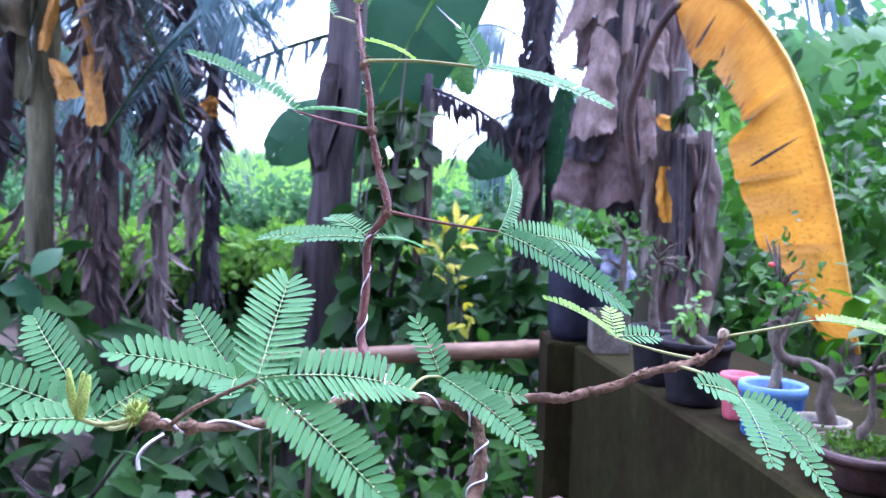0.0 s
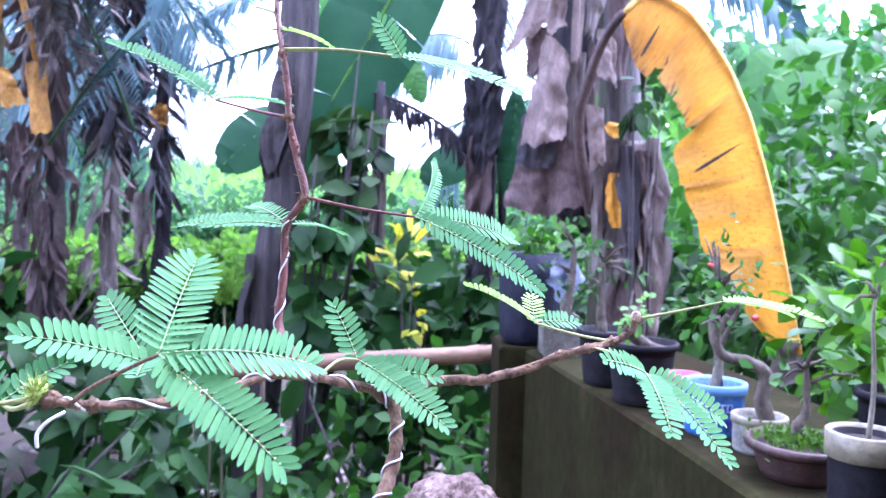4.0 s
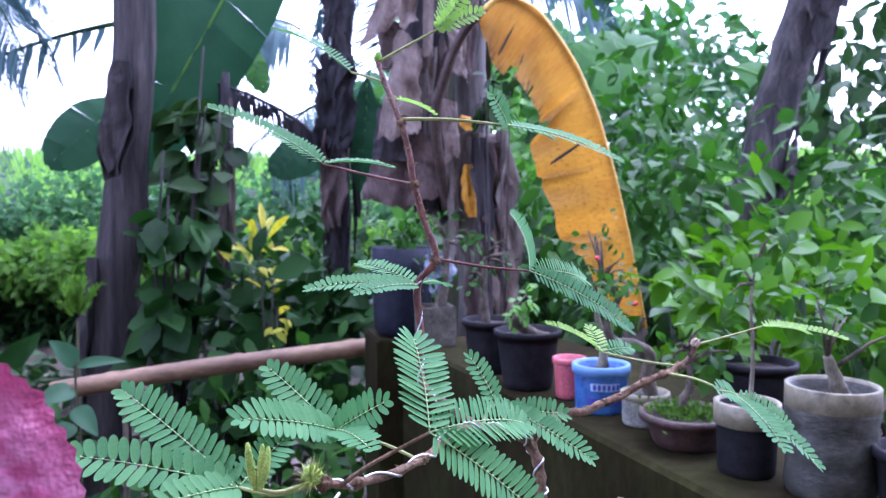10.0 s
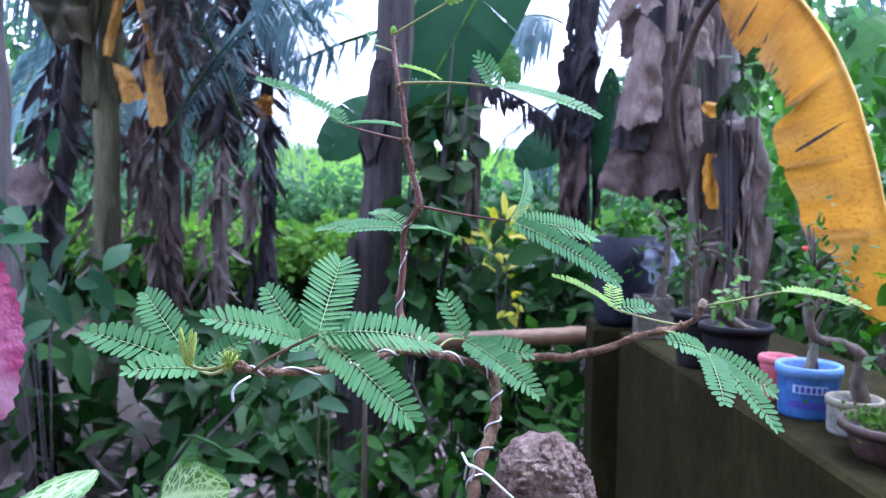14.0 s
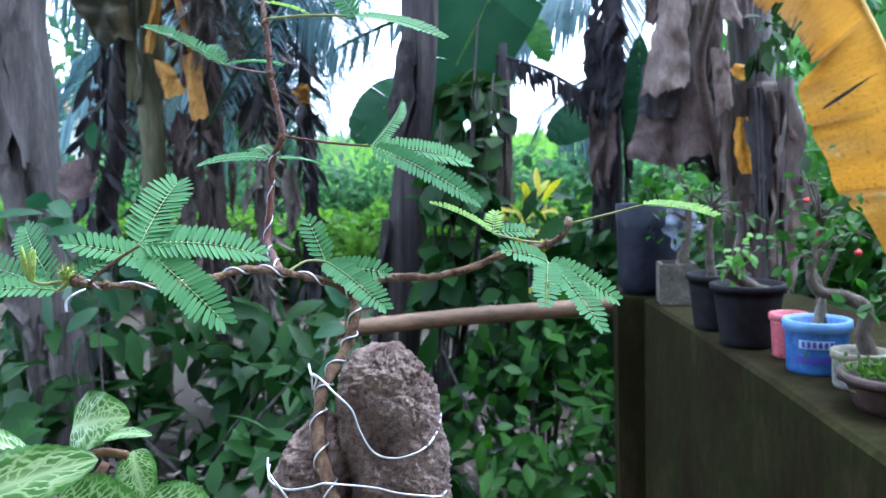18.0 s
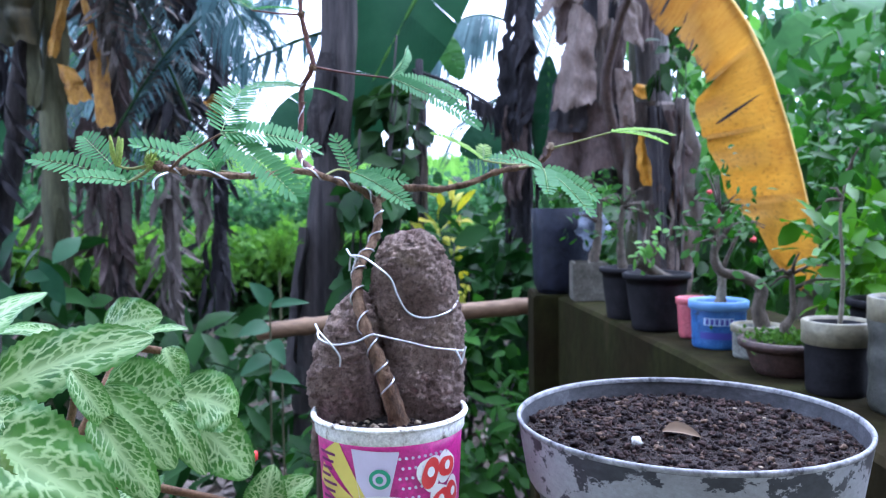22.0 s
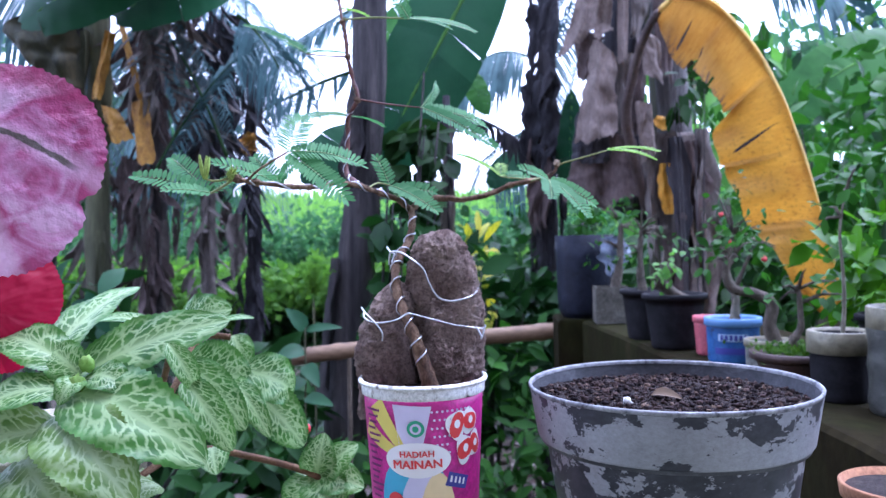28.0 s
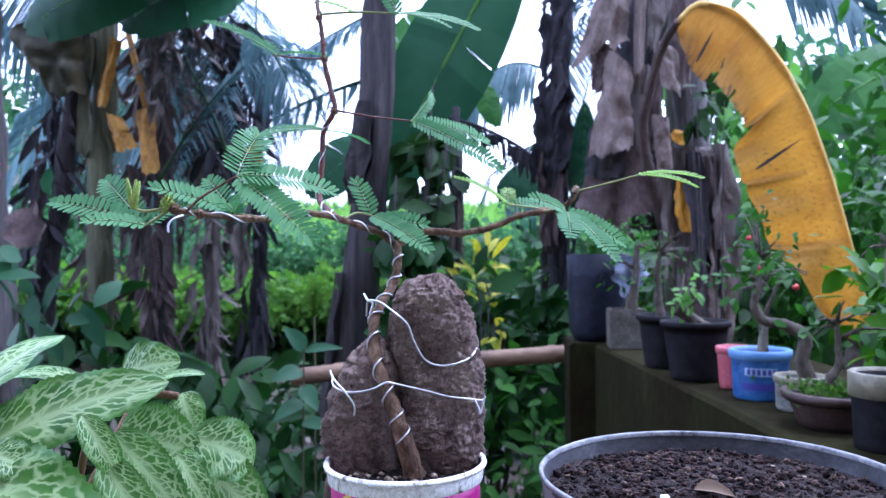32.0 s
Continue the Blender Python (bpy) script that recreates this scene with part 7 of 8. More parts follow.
netleaf((-0.049, 0.325, 1.013), (-0.038, 0.318, 0.989), 0.019, (0.3, -0.9, 0.2), 0.10, seed=6)
netleaf((-0.036, 0.305, 0.994), (-0.013, 0.330, 0.974), 0.032, (0.4, -0.8, 0.45), 0.12, seed=7)
netleaf((-0.042, 0.318, 0.987), (-0.008, 0.334, 0.940), 0.032, (0.35, -0.9, 0.3), 0.10, seed=8)
netleaf((-0.043, 0.300, 0.990), (-0.015, 0.285, 0.958), 0.017, (0.4, -0.85, 0.3), 0.10, seed=9)
netleaf((-0.057, 0.268, 1.005), (-0.026, 0.275, 0.965), 0.024, (0.3, -0.85, 0.4), 0.14, seed=10)
netleaf((-0.053, 0.236, 1.020), (-0.043, 0.246, 0.993), 0.013, (0.5, -0.8, 0.2), 0.12, 0.6, seed=11)
netleaf((-0.047, 0.243, 1.000), (-0.025, 0.250, 0.960), 0.020, (0.3, -0.9, 0.3), 0.15, 0.4, seed=12)
netleaf((-0.106, 0.235, 0.996), (-0.030, 0.225, 0.960), 0.046, (0.25, -0.75, 0.6), 0.10, seed=13)
netleaf((-0.110, 0.232, 0.985), (-0.058, 0.205, 0.945), 0.044, (0.25, -0.8, 0.5), 0.12, old=True, seed=14)
netleaf((-0.100, 0.236, 1.004), (-0.121, 0.245, 1.017), 0.022, (-0.2, -0.7, 0.6), 0.12, seed=15)
netleaf((-0.094, 0.236, 1.003), (-0.070, 0.232, 0.995), 0.020, (0.2, -0.7, 0.7), 0.15, seed=16)
netleaf((-0.098, 0.234, 1.002), (-0.104, 0.222, 0.991), 0.016, (0.0, -0.8, 0.6), 0.15, seed=17)
netleaf((-0.106, 0.232, 0.997), (-0.152, 0.220, 0.983), 0.026, (-0.1, -0.6, 0.8), 0.10, seed=18)
netleaf((-0.108, 0.240, 1.008), (-0.154, 0.245, 1.025), 0.028, (-0.1, -0.6, 0.8), 0.08, seed=19)
netleaf((-0.085, 0.300, 1.018), (-0.128, 0.300, 1.024), 0.013, (0.0, -0.4, 0.9), 0.10, seed=20)
netleaf((-0.110, 0.230, 0.976), (-0.165, 0.210, 0.958), 0.042, (-0.1, -0.65, 0.75), 0.10, old=True, seed=21)
netleaf((-0.125, 0.225, 0.965), (-0.085, 0.200, 0.935), 0.040, (0.1, -0.8, 0.6), 0.10, old=True, seed=22)
part("bud", Geo().blob((-0.0965, 0.236, 1.0095), (0.0038, 0.0038, 0.0042), 0.35, 2.5, 3, 4), M["mimosa_young"], epi)
part("bud", Geo().blob((-0.0995, 0.231, 1.0000), (0.0042, 0.004, 0.0045), 0.35, 2.5, 3, 7), M["mimosa_young"], epi)
part("runner", Geo().tube(smooth([(-0.09, 0.28, 0.95), (-0.075, 0.30, 0.99), (-0.068, 0.318, 1.012), (-0.050, 0.322, 1.012)], 20), 0.0020, 8), M["brownstem"], epi)
part("runner", Geo().tube(smooth([(-0.08, 0.27, 0.96), (-0.066, 0.262, 1.0), (-0.055, 0.245, 1.016)], 20), 0.0018, 8), M["brownstem"], epi)
# trailing shoot towards the cup
S3 = (0.004, 0.318, 0.925)
for i, (q, w, u) in enumerate([((0.010, 0.315, 0.953), 0.024, (0.1, -0.9, 0.3)), ((0.034, 0.312, 0.920), 0.026, (0.3, -0.75, 0.6)), ((0.020, 0.300, 0.905), 0.030, (0.2, -0.85, 0.4)), ((-0.012, 0.305, 0.902), 0.026, (-0.2, -0.85, 0.4)), ((0.030, 0.318, 0.945), 0.022, (0.3, -0.7, 0.6))]):
    netleaf(S3, q, w, u, 0.12, seed=20 + i)
part("runner", Geo().tube(smooth([(-0.100, 0.262, 0.93), (-0.075, 0.305, 0.945), (-0.035, 0.31, 0.940), (0.006, 0.316, 0.925), (0.016, 0.318, 0.905)], 24), 0.0022, 8), M["brownstem"], epi)
part("runner", Geo().tube(smooth([(-0.110, 0.262, 0.93), (-0.085, 0.30, 0.965), (-0.068, 0.332, 1.004)], 20), 0.0024, 8), M["brownstem"], epi)
part("runner", Geo().tube(smooth([(-0.115, 0.255, 0.92), (-0.106, 0.250, 0.96), (-0.102, 0.242, 0.994)], 20), 0.0026, 8), M["brownstem"], epi)
for i in range(8):
    r7 = np.random.default_rng(200 + i)
    b0 = Vector((r7.uniform(-0.18, -0.05), r7.uniform(0.25, 0.33), r7.uniform(0.93, 0.965)))
    a = r7.uniform(-2.6, -0.4)
    netleaf(tuple(b0), tuple(b0 + Vector((math.cos(a) * 0.05, math.sin(a) * 0.035, r7.uniform(-0.035, 0.012)))), r7.uniform(0.024, 0.032), (0.3 * math.cos(a), -0.6, 0.7), 0.14, old=i % 3 == 0, seed=40 + i)
part("flower", Geo().blob((-0.006, 0.335, 0.951), (0.0022, 0.002, 0.003), 0.4, 3, 3, 2), M["red"], epi, "small red flower")
part("flower", Geo().blob((-0.009, 0.332, 0.949), (0.0016, 0.0015, 0.002), 0.4, 3, 3, 5), M["red"], epi, "small red flower")
epot = thing("plant_pot", "round pale stained concrete plant pot", "plant pot", at=(-0.165, 0.295, WALL))
part("body", Geo().lathe([(0.0, 0), (0.060, 0), (0.066, 0.062), (0.072, 0.063), (0.073, 0.073), (0.070, 0.075), (0.064, 0.071), (0.0, 0.07)], (-0.165, 0.295, WALL), 64, 0.01), surface("stained_cream_pot", [(0.3, (0.16, 0.15, 0.08)), (0.5, (0.42, 0.38, 0.27)), (0.75, (0.62, 0.56, 0.44))], 30.0, rough=0.8), epot)

lich = thing("lichen_stone", "pale lichen-covered stone lying on the ledge", "stone", at=(0.012, 0.322, WALL))
part("block", Geo().blob((0.006, 0.322, WALL + 0.004), (0.034, 0.018, 0.014), 0.22, 2.5, 5, 3, 0.7), surface("lichen_crust", [(0.3, (0.12, 0.14, 0.09)), (0.5, (0.33, 0.36, 0.28)), (0.7, (0.52, 0.55, 0.46))], 140.0, rough=0.95, fine=4, bumps=0.8, dist=0.002), lich)
g = Geo()
rl = np.random.default_rng(61)
n = 2200
q = np.stack([rl.uniform(0.095, 0.2, n), rl.uniform(0.315, 0.345, n), WALL + rl.uniform(-0.001, 0.003, n)], 1)
leaves(g, q, rl.normal(size=(n, 3)) * 0.5 + (0, 0, 0.7), rl.normal(size=(n, 3)) + (0, -0.5, 0.5), rl.uniform(0.002, 0.006, n), 0.0012, True)
tagged(g.make("moss_cushion", leafy("bright_moss", (0.12, 0.24, 0.02), (0.26, 0.42, 0.05), 0.7, 0.3)), "bright green moss along the edge of the ledge", "moss", kind="stuff")

# ---- begonia ----
def begonia_mat():
    m, nt, b = mat("pink_begonia_leaf", 0.45, 0, 0.4)
    t = nt.nodes.new("ShaderNodeTexCoord")
    sep = nt.nodes.new("ShaderNodeSeparateXYZ")
    nt.links.new(t.outputs["UV"], sep.inputs[0])
    def calc(op, x, y):
        k = nt.nodes.new("ShaderNodeMath")
        k.operation = op
        for i, q in enumerate((x, y)):
            if isinstance(q, (int, float)):
                k.inputs[i].default_value = q
            else:
                nt.links.new(q, k.inputs[i])
        return k.outputs[0]

    place = nt.nodes.new("ShaderNodeSeparateXYZ")
    nt.links.new(t.outputs["Object"], place.inputs[0])
    out, turn = sep.outputs[0], sep.outputs[1]
    rough_edge = noise_tex(nt, t.outputs["Object"], 130.0, 4, 0.6)
    # distance from the nearest main vein
    apart = calc("MULTIPLY", calc("PINGPONG", calc("ADD", turn, 9 * 0.74 + 0.523), 0.37), out)
    apart = calc("ADD", apart, calc("MULTIPLY", calc("SUBTRACT", rough_edge, 0.5), 0.075))
    n1 = noise_tex(nt, t.outputs["Object"], 30.0, 4, 0.55, 1.4)
    col = ramp(nt, n1, [(0.38, (0.30, 0.05, 0.13)), (0.48, (0.43, 0.17, 0.29)), (0.58, (0.56, 0.33, 0.45))])
    sheen = ramp(nt, calc("ADD", apart, calc("MULTIPLY", n1, 0.12)), [(0.10, (0.5, 0.5, 0.5)), (0.17, (0, 0, 0))])
    col = mixc(nt, sheen, col, (0.56, 0.37, 0.47))
    # crimson towards the margin, broadest above
    high = calc("MULTIPLY", calc("SUBTRACT", place.outputs[2], 1.1125), 5.2)
    dx = calc("MULTIPLY", calc("ADD", place.outputs[0], 0.1255), 19.4)
    dz = calc("MULTIPLY", calc("SUBTRACT", place.outputs[2], 1.1125), 19.4)
    rad = calc("SQRT", calc("ADD", calc("MULTIPLY", dx, dx), calc("MULTIPLY", dz, dz)), 0.0)
    rimd = calc("ADD", calc("ADD", calc("MULTIPLY", rad, 0.58), high), calc("MULTIPLY", n1, 0.35))
    col = mixc(nt, ramp(nt, rimd, [(0.74, (0, 0, 0)), (0.90, (0.85, 0.85, 0.85))]), col, (0.27, 0.03, 0.09))
    vn = ramp(nt, apart, [(0.016, (1, 1, 1)), (0.028, (0, 0, 0))])
    brk = ramp(nt, noise_tex(nt, t.outputs["Object"], 55.0, 3), [(0.33, (0, 0, 0)), (0.38, (1, 1, 1))])
    inner = ramp(nt, calc("MULTIPLY", out, 0.6), [(0.62, (1, 1, 1)), (0.72, (0, 0, 0))])
    lower = ramp(nt, calc("ADD", turn, 1.0), [(0.75, (1, 1, 1)), (0.95, (0, 0, 0))])
    vn = mixc(nt, 1.0, mixc(nt, 1.0, mixc(nt, 1.0, vn, brk, "MULTIPLY"), inner, "MULTIPLY"), lower, "MULTIPLY")
    col = mixc(nt, vn, col, (0.11, 0.085, 0.075))
    nt.links.new(col, b.inputs["Base Color"])
    bump(nt, b, noise_tex(nt, t.outputs["Object"], 70.0, 4), 0.8, 0.006)
    tr = nt.nodes.new("ShaderNodeBsdfTranslucent")
    nt.links.new(col, tr.inputs[0])
    sh = node(nt, "ShaderNodeMixShader", Fac=0.25)
    nt.links.new(b.outputs[0], sh.inputs[1]), nt.links.new(tr.outputs[0], sh.inputs[2])
    nt.links.new(sh.outputs[0], nt.nodes["Material Output"].inputs[0])
    return m


beg = thing("begonia", "begonia with large round silvery-pink toothed leaf, red beneath", "plant", at=(-0.14, 0.22, 0.97))


def round_leaf(centre, radius, facing, material, spin=0.0, seed=0, bowl=0.12, name="leaf", notch=True, teeth=84):
    f = Vector(facing).normalized()
    s = f.cross(Vector((0, 0, 1))).normalized()
    w = s.cross(f) * -1
    w = Vector((0, 0, 1)) - f * f.z
    w.normalize()
    g = Geo()
    verts, uvs, faces = [], [], []
    n, rings = teeth * 4, 22
    for i in range(rings + 1):
        q = i / rings
        for k in range(n):
            a = 2 * math.pi * k / n
            r = radius * (1 + 0.10 * math.cos(a - spin) + 0.04 * math.cos(3 * (a - spin) + 1) + 0.10 * math.exp(-((a - 4.1) / 0.45) ** 2) - 0.13 * math.exp(-((a - 3.54) / 0.09) ** 2))
            tooth = (abs((k % 4) - 2) / 2 - 0.5) * 0.018 + 0.016 * noise.noise(Vector((math.cos(a) * 9, math.sin(a) * 9, seed)))
            rr2 = r * q * (1 + tooth * q ** 6)
            dep = -bowl * radius * q * q + 0.015 * radius * q * math.cos(7 * (a - spin)) + 0.045 * radius * noise.noise(Vector((math.cos(a) * q * 5, math.sin(a) * q * 5, seed))) + 0.02 * radius * noise.noise(Vector((math.cos(a) * q * 13, math.sin(a) * q * 13, seed)))
            verts.append(Vector(centre) + s * (math.cos(a) * rr2) + w * (math.sin(a) * rr2) + f * dep)
            hx, hy = 0.207 - math.cos(a) * q, math.sin(a) * q - 0.50
            uvs.append((math.hypot(hx, hy), math.atan2(hy, hx)))
    for i in range(rings):
        for k in range(n):
            faces.append((i * n + k, i * n + (k + 1) % n, (i + 1) * n + (k + 1) % n, (i + 1) * n + k))
    g.add(verts, faces, uvs)
    return part(name, g, material, beg)


round_leaf((-0.1255, 0.196, 1.1125), 0.0515, (0.12, -0.98, 0.12), begonia_mat(), spin=math.pi, seed=2)
redb = leafy("red_leaf_underside", (0.22, 0.012, 0.03), (0.36, 0.03, 0.06), 0.5, 0.3, var=0.2)
round_leaf((-0.152, 0.236, 1.040), 0.0370, (0.2, -0.95, 0.1), redb, spin=1.0, seed=6, bowl=0.3, name="leaf")
part("stalk", Geo().tube(smooth([(-0.16, 0.25, 0.93), (-0.16, 0.24, 1.02), (-0.138, 0.213, 1.105)], 20), 0.003, 8), redb, beg)
part("stalk", Geo().tube(smooth([(-0.16, 0.25, 0.93), (-0.158, 0.25, 0.99), (-0.152, 0.242, 1.045)], 20), 0.003, 8), redb, beg)

# ---- row of pots on the side wall ----
black_pl = surface("black_plastic", [(0.3, (0.007, 0.007, 0.008)), (0.7, (0.022, 0.02, 0.023))], 40.0, rough=0.65, fine=6, bumps=0.1, dist=0.001, spec=0.12)
polybag_m = surface("black_polybag", [(0.3, (0.006, 0.007, 0.013)), (0.7, (0.02, 0.023, 0.04))], 16.0, rough=0.5, fine=5, bumps=0.5, dist=0.006, spec=0.2)
grey_m = surface("weathered_grey_pot", [(0.3, (0.08, 0.08, 0.065)), (0.5, (0.20, 0.2, 0.17)), (0.75, (0.33, 0.33, 0.29))], 30.0, rough=0.85)
cream_m = surface("dirty_cream_rim", [(0.28, (0.06, 0.05, 0.028)), (0.42, (0.18, 0.16, 0.10)), (0.75, (0.27, 0.25, 0.17))], 30.0, rough=0.45, fine=3, bumps=0.1)
clear_m = surface("cloudy_cut_bottle", [(0.3, (0.02, 0.02, 0.015)), (0.5, (0.055, 0.055, 0.045)), (0.75, (0.14, 0.14, 0.115))], 24.0, (1, 1, 2.0), rough=0.35, fine=6)
brown_m = surface("brown_glazed_bowl", [(0.3, (0.03, 0.018, 0.015)), (0.7, (0.09, 0.05, 0.04))], 30.0, rough=0.45)
blue_m = surface("blue_tin_paint", [(0.30, (0.03, 0.035, 0.05)), (0.40, (0.03, 0.10, 0.30)), (0.7, (0.075, 0.20, 0.46))], 60.0, rough=0.4, bumps=0.1)
paleblue_m = plain("pale_blue_lid_rim", (0.13, 0.27, 0.52), 0.4)
pink_m = surface("pink_plastic", [(0.3, (0.36, 0.06, 0.085)), (0.7, (0.55, 0.14, 0.16))], 30.0, rough=0.45, bumps=0.05)
moss_m = leafy("moss", (0.02, 0.055, 0.008), (0.085, 0.17, 0.022), 0.7, 0.3)


def planter(name, label, x, y, r, h, material, taper=0.82, lip=0.004, lip_mat=None, soil=0.01, lip_h=None, bulge=(), lip_label=""):
    e = thing(name, label, "plant pot", at=(x, y, WTOP))
    prof = [(0.0, 0.0), (r * taper - 0.002, 0.0), (r * taper, 0.003)]
    for i in range(1, 9):
        u = i / 9
        prof.append((r * (taper + (1 - taper) * u) + (bulge[i % len(bulge)] if bulge else 0), h * u))
    prof += [(r - 0.001, h - 0.012), (r - 0.001, h - 0.003), (r - 0.004, h - 0.004), (r - 0.005, h - soil - 0.004), (0.0, h - soil - 0.004)]
    part("body", Geo().lathe(prof, (x, y, WTOP), 44, 0.012), material, e)
    lh = lip_h or 0.010
    part("rim", Geo().lathe([(r + 0.0005, h - lh), (r + lip, h - lh + 0.001), (r + lip, h - 0.001), (r + lip * 0.4, h), (r - 0.002, h), (r - 0.004, h - 0.006)], (x, y, WTOP), 44, 0.012), lip_mat or material, e, lip_label)
    part("soil", Geo().lathe([(0.0, h - soil + 0.003), (r * 0.5, h - soil + 0.002), (r - 0.003, h - soil - 0.001)], (x, y, WTOP), 30, 0.06), M["soil"], e)
    return e


def trained_tree(name, label, x, y, z, path, r0, crown, n, leaf_len, material, seed=0, flowers=0, extra=(), twigs=4, trunk_mat=None):
    """A small pot tree: bent trunk, a few twigs, small leaves."""
    r = np.random.default_rng(seed + 500)
    e = thing(name, label, "bonsai", at=(x, y, z))
    pts = smooth([(x + a, y + b, z + c) for a, b, c in path], 30)
    part("trunk", Geo().tube(pts, [r0 * (1 - 0.6 * i / 29) for i in range(30)], 9, True, 0.3), trunk_mat or M["greybark"], e)
    for q in extra:
        part("trunk", Geo().tube(smooth([(x + a, y + b, z + c) for a, b, c in q], 20), [r0 * 0.7 * (1 - 0.6 * i / 19) for i in range(20)], 8, True, 0.3), M["greybark"], e)
    g = Geo()
    for (cx, cy, cz, rx, rz), k in zip(crown, n):
        c = (x + cx, y + cy, z + cz)
        cloud(r, c, (rx, rx, rz), max(10, int(k * 0.65)), leaf_len, leaf_len * 0.3, 0.9, False, 0.1, g)
        start = min(pts, key=lambda p: (p - Vector(c)).length)
        for _ in range(twigs):
            qv = Vector(c) + Vector((r.uniform(-1, 1) * rx, r.uniform(-1, 1) * rx, r.uniform(-.8, .8) * rz)) * 0.7
            part("twig", Geo().tube([start, start.lerp(qv, 0.5) + Vector((0, 0, 0.006)), qv], [0.0026, 0.0018, 0.0008], 5), M["greybark"], e)
    part("foliage", g, material, e)
    for i in range(flowers):
        cx, cy, cz, rx, rz = crown[i % len(crown)]
        p = (x + cx + r.uniform(-1, 1) * rx, y + cy - rx * 0.8, z + cz + r.uniform(-1, 1) * rz)
        part("flower", Geo().blob(p, (0.0038, 0.0036, 0.0034), 0.9, 3, 2, i), M["red"], e, "small red flower")
    return e


M["greybark"] = surface("grey_brown_bark", [(0.3, (0.04, 0.032, 0.024)), (0.55, (0.11, 0.088, 0.066)), (0.75, (0.22, 0.185, 0.145))], 110.0, (1, 1, 0.5), rough=0.85, fine=5, bumps=0.7, dist=0.0012)
M["palebark"] = surface("pale_grey_bark", [(0.3, (0.09, 0.08, 0.055)), (0.55, (0.2, 0.18, 0.13)), (0.75, (0.33, 0.3, 0.23))], 90.0, (1, 1, 0.5), rough=0.85, fine=5, bumps=0.6, dist=0.001)
# black bag with a clear torn film
bag = thing("polybag_planter", "black plastic grow bag with a torn clear film", "plant pot", at=(0.338, 1.80, WTOP))
part("bag", Geo().lathe([(0.0, 0.0), (0.055, 0.0), (0.066, 0.02), (0.068, 0.08), (0.071, 0.15), (0.074, 0.205), (0.071, 0.203), (0.068, 0.18), (0.0, 0.178)], (0.338, 1.80, WTOP), 40, 0.10), polybag_m, bag)
film = surface("cloudy_film", [(0.3, (0.12, 0.15, 0.22)), (0.7, (0.38, 0.42, 0.52))], 30.0, rough=0.25, bumps=0.6, dist=0.004)
part("film", flap(Geo(), (0.390, 1.715, 1.07), (0.400, 1.70, 0.98), 0.075, r2, 0.5, 10, 6, 0.2), film, bag, "crumpled clear plastic film")
part("soil", Geo().lathe([(0.0, 0.186), (0.068, 0.182)], (0.338, 1.80, WTOP), 24, 0.05), M["soil"], bag)
shrub("potted_shrub", "small green shrub growing from the grow bag", (0.345, 1.80, 1.10), (0.06, 0.05, 0.03), 46, 0.032, 0.009, M["leaf_mid"], (0.338, 1.80, 1.06), seed=300, lump=1.0, droop=-0.1, category="potted plant")
sq = thing("square_pot", "small weathered grey cement box used as a pot", "plant pot", at=(0.379, 1.66, WTOP))
boxy = surface("weathered_cement", [(0.3, (0.05, 0.045, 0.034)), (0.5, (0.11, 0.10, 0.078)), (0.75, (0.20, 0.185, 0.15))], 30.0, rough=0.9)
for lo, hi in (((0.342, 1.622, 0.0), (0.416, 1.630, 0.085)), ((0.342, 1.690, 0.0), (0.416, 1.698, 0.085)), ((0.342, 1.6305, 0.0), (0.350, 1.6895, 0.085)), ((0.408, 1.6305, 0.0), (0.416, 1.6895, 0.085)), ((0.3505, 1.6305, 0.001), (0.4075, 1.6895, 0.012))):
    part("side", Geo().box((lo[0], lo[1], WTOP + lo[2]), (hi[0], hi[1], WTOP + hi[2]), 0.0015), boxy, sq, smooth=False)
part("soil", Geo().box((0.3505, 1.6305, WTOP + 0.0125), (0.4075, 1.6895, WTOP + 0.072), 0.002, 6), M["soil"], sq)
trained_tree("bonsai_tree", "small bonsai with a pale trunk and sparse leaves", 0.386, 1.66, WTOP + 0.07, [(0.0, 0, 0), (0.012, 0, 0.05), (0.018, 0, 0.10), (0.02, 0, 0.16)], 0.013, [(-0.02, 0, 0.10, 0.04, 0.05), (0.0, 0, 0.20, 0.045, 0.035), (0.055, 0, 0.15, 0.03, 0.04)], [24, 34, 18], 0.02, M["leaf_mid"], 1)
planter("black_pot", "black plastic nursery pot with soil", 0.410, 1.372, 0.050, 0.096, black_pl, 0.78)
planter("black_pot", "black plastic nursery pot with a gnarled root", 0.431, 1.243, 0.0530, 0.096, black_pl, 0.76)
trained_tree("bonsai_tree", "gnarled bonsai stump with young green shoots", 0.428, 1.243, WTOP + 0.082, [(-0.03, -0.01, 0.035), (-0.018, -0.01, 0.028), (0.002, -0.01, 0.012), (0.02, -0.01, 0.006), (0.045, -0.01, 0.0)], 0.013, [(-0.02, 0, 0.06, 0.04, 0.03), (0.0, 0, 0.075, 0.035, 0.03)], [34, 26], 0.018, M["leaf_light"], 2)
trained_tree("bonsai_tree", "upright bonsai with grey trunk", 0.405, 1.372, WTOP + 0.08, [(-0.005, 0, 0.0), (-0.01, 0, 0.06), (-0.006, 0, 0.13)], 0.010, [(-0.03, 0, 0.09, 0.03, 0.035), (0.0, 0, 0.155, 0.04, 0.03), (0.03, 0, 0.12, 0.03, 0.03)], [22, 28, 22], 0.018, M["leaf_mid"], 3)
planter("pink_cup", "pink plastic cup used as a pot", 0.467, 1.155, 0.025, 0.064, pink_m, 0.85, 0.002)
